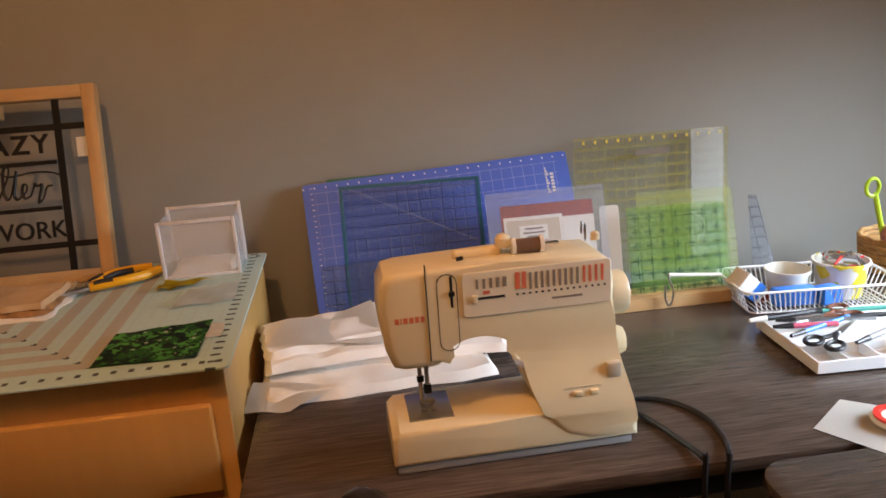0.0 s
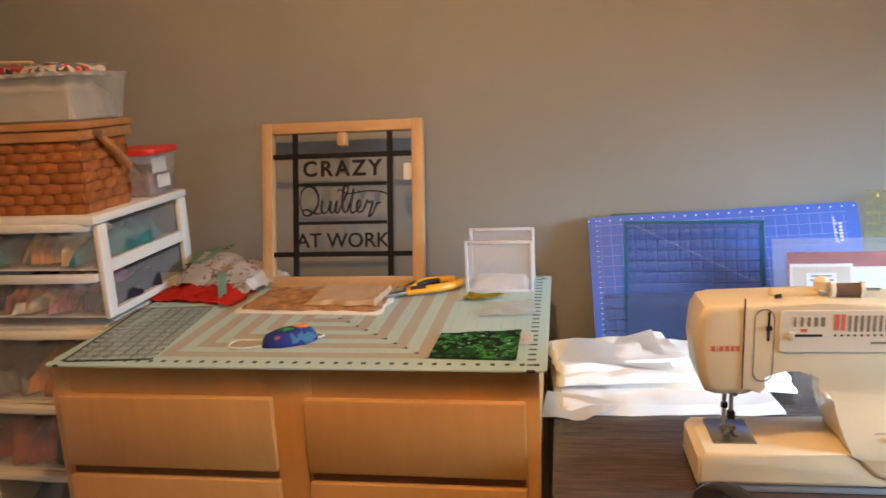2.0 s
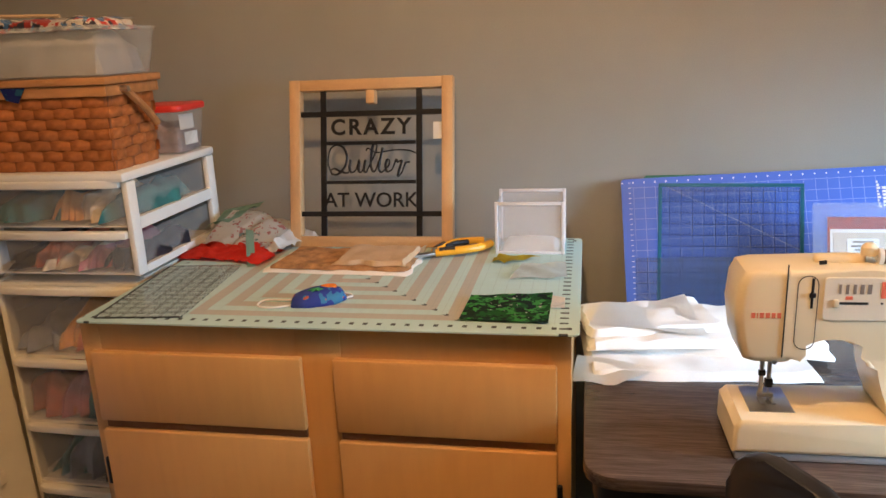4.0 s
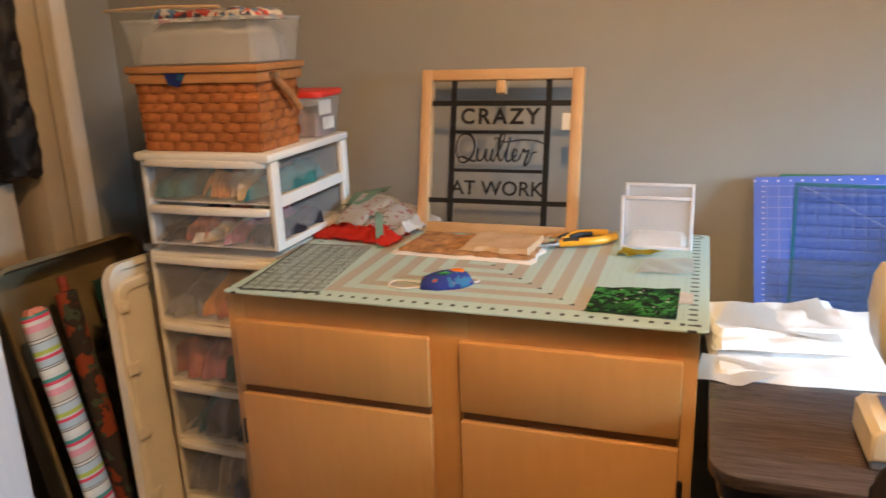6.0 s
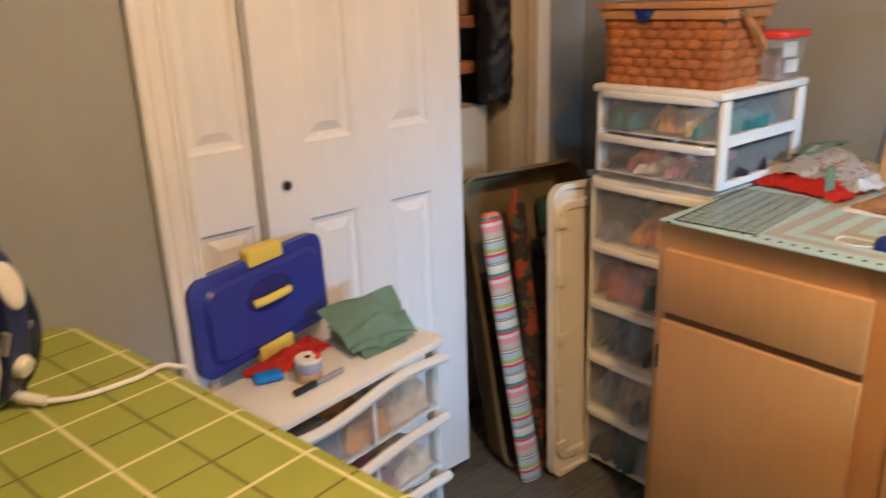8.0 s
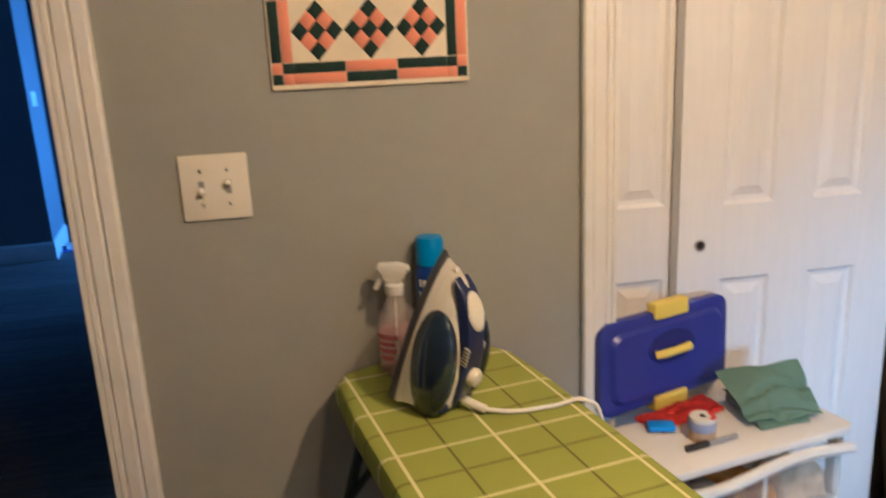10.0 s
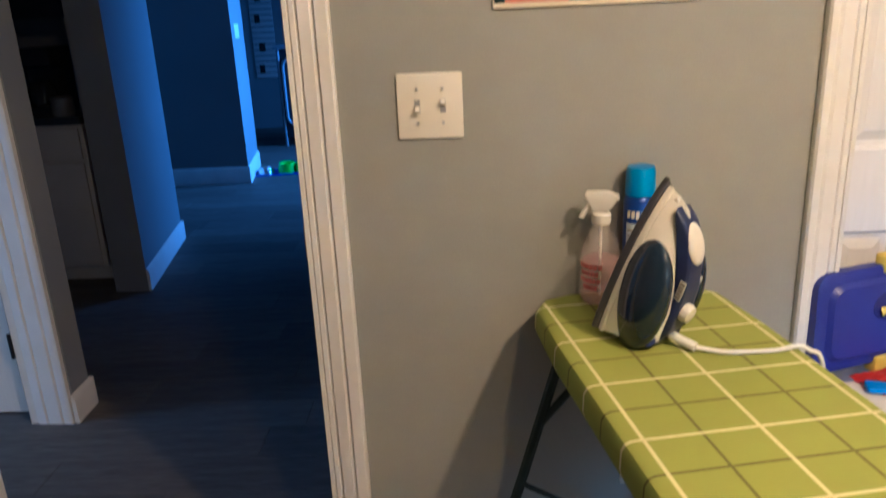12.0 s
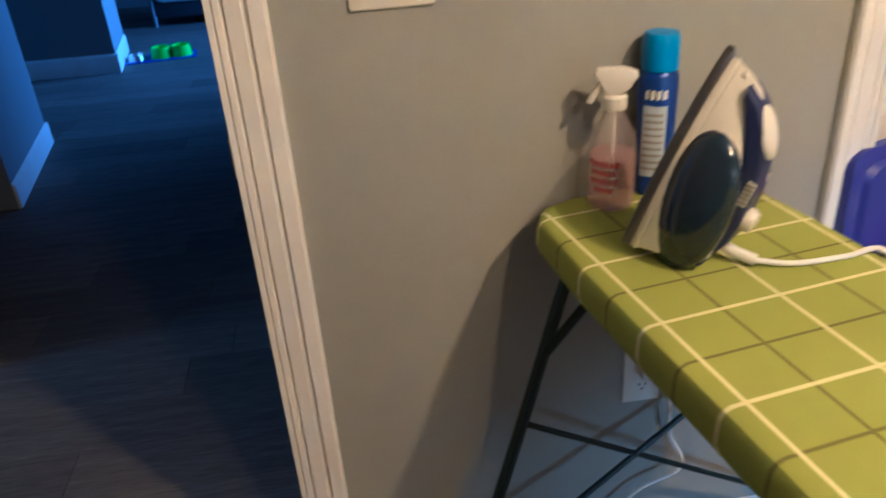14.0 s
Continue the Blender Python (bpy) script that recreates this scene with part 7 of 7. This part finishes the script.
STRIPE = shader("striped_wrap", (0.7, 0.7, 0.65), 0.5)
k = Mix(STRIPE)
bands = [(0.0, (0.72, 0.70, 0.60)), (0.020, (0.04, 0.03, 0.03)), (0.024, (0.70, 0.68, 0.58)), (0.028, (0.04, 0.03, 0.03)), (0.031, (0.42, 0.52, 0.55)), (0.056, (0.70, 0.05, 0.09)), (0.068, (0.62, 0.62, 0.56)), (0.074, (0.42, 0.48, 0.06)), (0.090, (0.46, 0.55, 0.58)), (0.118, (0.04, 0.03, 0.03)),
         (0.121, (0.68, 0.64, 0.52)), (0.130, (0.04, 0.03, 0.03)), (0.133, (0.55, 0.50, 0.40)), (0.160, (0.72, 0.30, 0.32)), (0.185, (0.70, 0.66, 0.58)), (0.200, (0.70, 0.05, 0.09)), (0.212, (0.06, 0.26, 0.20)), (0.226, (0.66, 0.64, 0.56))]
f = k.op("MULTIPLY", k.op("FRACT", k.op("DIVIDE", k.op("ADD", k.op("MULTIPLY", k.z, 1.5), 5.05), 0.24)), 0.24)
col = k.blend(0.0, bands[0][1], bands[0][1])
for lo, c in bands[1:]:
    col = k.blend(k.op("GREATER_THAN", f, lo), col, c)
k.done(col)
roll = thing("wrapping_roll", "roll of striped wrapping cloth leaning in the bin", "fabric roll", pose(-0.316, 2.170, 0.0, 0, 0, 0) @ pose(0, 0, 0, -0.5, -12.4, 0))
bm = B()
lathe(bm, [(0.026, 0.002), (0.0275, 0.004), (0.0275, 0.775), (0.0265, 0.780), (0.012, 0.781), (0.010, 0.74)], seg=22, sx=0.8, sy=1.35)
part("wound_cloth", bm, STRIPE, roll)
bm = B()
soft(bm, 0.05, 0.03, 0.012, 97, 0.003, 8, 6, 0.01, 0.004, 0.004, m=pose(0, 0, 0.779, 0, 0, 90))
part("frayed_end", bm, SAL, roll)
FLORAL = shader("dark_floral_cloth", (0.10, 0.02, 0.012), 0.85, bump=0.2, grain_scale=300)
k = Mix(FLORAL)
col = k.blend(k.op("GREATER_THAN", k.noise(20, 3), 0.52), (0.030, 0.022, 0.018), (0.26, 0.045, 0.015))
col = k.blend(k.op("GREATER_THAN", k.noise(34, 2), 0.60), col, (0.05, 0.07, 0.045))
k.done(col)
roll2 = thing("fabric_roll", "roll of dark rust floral cloth leaning in the bin", "fabric roll", pose(-0.330, 2.245, 0.0) @ pose(0, 0, 0, -3.5, -12.4, 0))
bm = B()
lathe(bm, [(0.024, 0.002), (0.026, 0.006), (0.026, 0.79), (0.024, 0.795), (0.012, 0.796)], seg=20, sx=0.8, sy=1.15)
part("wound_cloth", bm, FLORAL, roll2)
bm = B()
cyl(bm, (0, 0, 0.797), (0, 0, 0.835), 0.012, 0.011, seg=14)
part("card_tube", bm, RUST, roll2)

bl = thing("bin_cover", "cream ribbed plastic bin cover standing on edge by the drawers", "lid", pose(-0.262, 2.205, 0.0) @ pose(0, 0, 0, -3.5, -4.0, 0))
bm = B()
rr = []
oc = rounded(0.46, 0.865, 0.045, 5, 0.23, 0.4325)
for sc, x in ((1.0, -0.024), (1.0, 0.0), (0.965, 0.0), (0.955, -0.010), (0.90, -0.010), (0.885, -0.002), (0.84, -0.002), (0.82, -0.010)):
    rr.append([bm.verts.new((x, 0.23 + (y - 0.23) * sc, 0.4325 + (z - 0.4325) * sc)) for y, z in oc])
for a, b in zip(rr, rr[1:]):
    for i in range(len(a)):
        bm.faces.new((a[i], a[(i + 1) % len(a)], b[(i + 1) % len(a)], b[i]))
bm.faces.new(rr[-1])
bm.faces.new(rr[0][::-1])
part("panel", bm, MILKY, bl)
for z in (0.10, 0.26, 0.43, 0.60, 0.76):
    bm = B()
    box(bm, (-0.003, 0.012, z - 0.016), (0.004, 0.055, z + 0.016), 0.004)
    part("clip", bm, MILKY, bl)

# ---- inside the closet ----
CARTON = shader("pale_carton", (0.50, 0.42, 0.30), 0.85, stain=0.08, stain_scale=6)
bm = B()
box(bm, (-1.12, 2.10, 0), (-0.76, 2.43, 1.02), 0.004)
solo("moving_carton", bm, CARTON, "tall pale cardboard carton inside the closet", "carton")
cs_ = thing("closet_rack", "dark red-brown wooden rack stored in the closet", "rack")
RWOOD = shader("red_brown_wood", (0.28, 0.10, 0.04), 0.4, grain=0.2, grain_scale=40, stretch=(1, 0.2, 1))
for z in (1.12, 1.255):
    bm = B()
    box(bm, (-1.08, 2.13, z), (-0.78, 2.41, z + 0.035), 0.004)
    part("board", bm, RWOOD, cs_)
for y in (2.16, 2.33):
    bm = B()
    cyl(bm, (-0.82, y, 1.021), (-0.82, y, 1.32), 0.016)
    part("post", bm, RWOOD, cs_)
bm = B()
lathe(bm, [(0.05, 0), (0.052, 0.01), (0.052, 1.10), (0.05, 1.11), (0.03, 1.112)], seg=24)
solo("kraft_roll", bm, shader("kraft_paper", (0.34, 0.20, 0.10), 0.7, stain=0.1), "upright roll of brown kraft paper in the closet", "paper roll", pose(-0.90, 2.47, 1.291) @ Matrix.Diagonal((0.9, 0.9, 0.55, 1)))
gb = thing("garment_bag", "black garment bag hanging in the closet", "garment bag", pose(-0.72, 2.425, 1.03) @ Matrix.Scale(0.62, 4))
bm = B()
soft(bm, 0.17, 0.95, 0.08, 99, 0.014, 14, 40, 0.05, 0.012, 0.02, m=pose(0, 0, 0.48, 90, 0, 70))
part("bag", bm, shader("black_nylon", (0.010, 0.010, 0.012), 0.6), gb)
bm = B()
tube(bm, [(0, 0, 0.93), (0, 0, 1.02), (0.02, 0, 1.05), (0.04, 0, 1.03)], 0.003, 6)
part("hanger_hook", bm, STEEL, gb)
bm = B()
cyl(bm, (-0.84, 1.06, 1.95), (-0.84, 2.81, 1.95), 0.016)
solo("closet_rail", bm, BLACK, "dark metal hanging rail across the closet", "rail")

# ---- the hall, seen through the doorway ----
HALLW = shader("blue_grey_wall_paint", (0.24, 0.25, 0.26), 0.75, grain=0.03, grain_scale=350, stain=0.05, stain_scale=2, bump=0.1)
KITW = shader("white_cabinet_paint", (0.55, 0.53, 0.50), 0.5, stain=0.04)
bm = B()
box(bm, (-1.455, -1.00, 0), (-1.332, -0.829, HC))
box(bm, (-1.455, -1.80, 2.05), (-1.332, -1.00, HC))
box(bm, (-1.455, -3.5, 0), (-1.332, -1.80, HC))
structure("hall_wall_south", bm, HALLW, "grey hall wall with a doorway", "wall")
bm = B()
prism(bm, [(-1.332, -0.992), (-1.332, -0.835), (-1.313, -0.835), (-1.311, -0.843), (-1.314, -0.866), (-1.321, -0.871), (-1.314, -0.878), (-1.316, -0.922), (-1.322, -0.928), (-1.316, -0.934), (-1.318, -0.962), (-1.326, -0.968), (-1.322, -0.992)], 0, 2.12, "z")
structure("hall_door_trim", bm, TRIM, "white painted moulded trim of a hall door", "door trim")
hd = tagged(new("door_3"), "white hall door standing open on dark hinges", "door", kind="structure")
bm = B()
box(bm, (-1.43, -1.79, 0.012), (-1.39, -1.008, 2.03), 0.002)
part("slab", bm, DOOR, hd)
for z in (0.26, 1.02, 1.80):
    bm = B()
    cyl(bm, (-1.326, -1.000, z), (-1.326, -1.000, z + 0.09), 0.009, seg=10)
    part("hinge", bm, BLACK, hd, "dark metal hinge")
baseboard("baseboard", (-1.455, -0.829), (-1.318, -0.829), 0, 1, 0.11)
bm = B()
box(bm, (-1.470, -0.94, 0), (-1.456, -0.816, 0.11), 0.002)
structure("baseboard", bm, TRIM, "white painted baseboard round the wall's end", "baseboard")
# frame out of view, added only to go with the hall fill light
win2 = tagged(new("added_hall_window"), "unseen white window frame added round the hall fill light", "window", kind="structure")
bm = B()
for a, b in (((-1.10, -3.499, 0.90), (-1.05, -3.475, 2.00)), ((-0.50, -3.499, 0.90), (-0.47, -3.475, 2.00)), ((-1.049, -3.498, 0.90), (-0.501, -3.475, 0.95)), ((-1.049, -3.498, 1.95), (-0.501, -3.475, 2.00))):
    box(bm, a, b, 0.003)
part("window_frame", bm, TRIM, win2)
# kitchen alcove and the wall block beyond it
bm = B()
prism(bm, [(-2.635, -1.26), (-2.635, -1.085), (-3.56, -1.232), (-3.56, -1.40)], 0, HC, "z")
structure("hall_wall_block", bm, HALLW, "grey wall stub between the kitchen and the hall", "wall")
baseboard("baseboard", (-3.56, -1.232), (-2.635, -1.085), -0.157, 0.988, 0.12)
bm = B()
box(bm, (-3.576, -1.40, 0), (-3.561, -1.218, 0.12), 0.002)
structure("baseboard", bm, TRIM, "white painted baseboard round the wall's end", "baseboard")
bm = B()
box(bm, (-8.2, -3.6, 0), (-8.1, 3.3, HC))
box(bm, (-8.1, -3.6, 0), (XW - T, -3.5, HC))
box(bm, (-8.1, 3.2, 0), (XW - T, 3.3, HC))
box(bm, (-3.66, -3.5, 0), (-3.57, -1.41, HC))
structure("outer_walls", bm, HALLW, "blue-grey walls closing the far rooms", "wall")
# wall out of view, added to keep far daylight off the near floor
bm = B()
box(bm, (-3.0, 0.42, 0), (XW - T, 0.52, HC))
structure("hall_light_block_wall", bm, HALLW, "unseen grey hall wall added to block far daylight", "wall")
kc = thing("kitchen_cabinet", "white kitchen base cabinet with a dark worktop", "cabinet", pose(-3.06, -1.80, 0))
bm = B()
box(bm, (-0.28, -0.62, 0.09), (0.26, 0.44, 0.86), 0.002)
part("body", bm, KITW, kc)
bm = B()
box(bm, (-0.26, -0.60, 0.0), (0.20, 0.46, 0.089))
part("toe_kick", bm, KITW, kc)
for y0, y1 in ((-0.60, -0.07), (-0.06, 0.42)):
    for z0, z1 in ((0.11, 0.66), (0.68, 0.84)):
        bm = B()
        box(bm, (0.2605, y0, z0), (0.278, y1, z1), 0.003)
        part("door_panel", bm, KITW, kc)
bm = B()
box(bm, (-0.30, -0.64, 0.861), (0.295, 0.45, 0.90), 0.006)
part("worktop", bm, shader("dark_worktop", (0.03, 0.03, 0.032), 0.3, stain=0.2, stain_scale=60), kc)
cm = thing("coffee_maker", "black coffee maker on the kitchen worktop", "coffee maker", pose(-2.98, -1.60, 0.901))
bm = B()
prism(bm, [(-0.12, 0), (0.12, 0), (0.12, 0.04), (-0.03, 0.05), (-0.03, 0.24), (0.11, 0.25), (0.11, 0.34), (-0.12, 0.34)], -0.10, 0.10, "y", 0.008, 2)
part("housing", bm, BLACKP, cm)
bm = B()
lathe(bm, [(0.055, 0.045), (0.068, 0.06), (0.070, 0.13), (0.045, 0.17)], (0.045, 0, 0), 20)
part("carafe", bm, shader("dark_glass", (0.03, 0.03, 0.03), 0.08), cm)
bm = B()
lathe(bm, [(0.05, 0), (0.055, 0.01), (0.055, 0.09), (0.05, 0.095), (0.04, 0.096)], seg=20)
solo("canister", bm, shader("grey_metal_canister", (0.25, 0.25, 0.25), 0.35, metal=0.6), "small grey metal canister on the worktop", "canister", pose(-2.84, -1.46, 0.901))
uc = thing("upper_cabinet", "dark kitchen wall cabinet over the worktop", "cabinet")
bm = B()
box(bm, (-3.34, -2.40, 1.38), (-3.02, -1.42, 2.10), 0.003)
part("body", bm, BLACKP, uc)
for y0, y1 in ((-2.39, -1.915), (-1.905, -1.43)):
    bm = B()
    box(bm, (-3.0195, y0, 1.39), (-3.0, y1, 2.09), 0.003)
    part("door_panel", bm, BLACKP, uc)
# far wall with its lit end and baseboard
bm = B()
prism(bm, [(-5.12, -3.5), (-5.12, -1.215), (-5.85, -1.325), (-5.85, -3.5)], 0, HC, "z")
structure("far_wall", bm, HALLW, "blue-grey wall at the end of the hall", "wall")
baseboard("baseboard", (-5.12, -3.4), (-5.12, -1.20), 1, 0, 0.14)
baseboard("baseboard", (-5.85, -1.325), (-5.12, -1.215), -0.149, 0.989, 0.14)
bm = B()
box(bm, (-5.40, -1.262, 1.16), (-5.28, -1.235, 1.27), 0.002)
structure("switch_plate", bm, TRIM, "pale switch plate on the wall's end", "switch plate")
# things in the far room
pm = thing("pet_bowls", "green double pet bowl on a blue mat", "pet bowl", pose(-5.50, -1.00, 0, 0, 0, 8))
GREENB = shader("bright_green_plastic", (0.05, 0.62, 0.03), 0.4)
bm = B()
prism(bm, rounded(0.26, 0.56, 0.03), 0.0005, 0.006, "z", 0.001, 1)
part("mat", bm, NAVY, pm, "dark blue feeding mat")
for y in (0.02, 0.17):
    bm = B()
    lathe(bm, [(0.085, 0.006), (0.075, 0.05), (0.070, 0.085), (0.060, 0.085), (0.055, 0.04), (0.01, 0.035)], (0, y, 0), 24)
    part("bowl", bm, GREENB, pm)
bm = B()
lathe(bm, [(0.075, 0.006), (0.062, 0.045), (0.055, 0.045), (0.05, 0.02), (0.01, 0.018)], (0, -0.17, 0), 24)
part("steel_bowl", bm, STEEL, pm, "steel water bowl")
crt = thing("metal_cabinet", "blue-grey metal framed cabinet with a dark front", "cabinet", pose(-7.0, -0.95, 0))
FRM = shader("pale_metal_frame", (0.35, 0.38, 0.42), 0.4, metal=0.4)
bm = B()
box(bm, (-0.25, -0.34, 0.08), (0.20, 0.40, 0.98), 0.01)
part("body", bm, shader("dark_grille", (0.03, 0.035, 0.045), 0.6), crt)
bm = B()
tube(bm, [(0.21, y, z) for y, z in rounded(0.62, 0.66, 0.08, 5, 0.03, 0.56)] + [(0.21, 0.34, 0.81)], 0.016, 8)
part("front_frame", bm, FRM, crt)
bm = B()
box(bm, (-0.27, -0.36, 0.985), (0.24, 0.42, 1.02), 0.005)
part("top", bm, FRM, crt)
for y in (-0.32, 0.38):
    bm = B()
    cyl(bm, (0.19, y, 0), (0.19, y, 0.98), 0.016)
    part("leg", bm, FRM, crt)
sl = thing("slatted_sign", "tall pale slatted sign with dark bars hung in the far room", "sign", pose(-8.098, -1.72, 0.60))
for i in range(16):
    bm = B()
    box(bm, (0, -0.13, i * 0.065), (0.02, 0.13, i * 0.065 + 0.05), 0.003)
    part("slat", bm, KITW, sl)
bm = B()
for i, z in enumerate((0.05, 0.30, 0.62, 0.86)):
    box(bm, (0.0205, -0.08 + 0.02 * (i % 2), z), (0.024, -0.02 + 0.03 * (i % 2), z + 0.10))
part("letter_bars", bm, DARK, sl)
clk = thing("wall_clock", "round pale wall clock in the far room", "clock", pose(-8.098, -1.18, 1.80))
bm = B()
lathe(bm, [(0.24, 0), (0.25, 0.02), (0.23, 0.035), (0.22, 0.03), (0.01, 0.03)], seg=36, m=pose(0, 0, 0, 0, 90, 0))
part("dial", bm, KITW, clk)
bm = B()
box(bm, (0.034, -0.008, 0), (0.038, 0.008, 0.16))
box(bm, (0.034, 0, -0.008), (0.038, 0.11, 0.008))
part("pointers", bm, DARK, clk)

# ---- floor planks, laid along y ----
PW, PL = 0.18, 1.22


def plank_mesh(w, l):
    bm = B()
    c = 0.0014
    lo = [bm.verts.new((x, y, -0.006)) for x, y in ((0, 0), (w, 0), (w, l), (0, l))]
    mid = [bm.verts.new((x, y, -0.0012)) for x, y in ((0, 0), (w, 0), (w, l), (0, l))]
    hi = [bm.verts.new((x, y, 0.0)) for x, y in ((c, c), (w - c, c), (w - c, l - c), (c, l - c))]
    for a, b in ((lo, mid), (mid, hi)):
        for i in range(4):
            bm.faces.new((a[i], a[(i + 1) % 4], b[(i + 1) % 4], b[i]))
    bm.faces.new(hi)
    return finish(bm, "plank", PLANK, 20)


full = plank_mesh(PW - 0.0012, PL - 0.0012)
rng = random.Random(12)
x = -8.1
i = 0
while x < XE - 0.05:
    y0, y1 = (-3.5, 3.2) if x < -2.0 else ((-3.5, 2.8) if x < XW - PW else (YS, 2.81))
    y = y0 - rng.uniform(0.1, 1.1)
    while y < y1:
        a, b = max(y, y0), min(y + PL, y1)
        if b - a > 0.05:
            me = full if b - a > PL - 0.001 else plank_mesh(PW - 0.0012, b - a - 0.0012)
            piece("plank", me, floor, (x, a, 0))
        y += PL
    x += PW
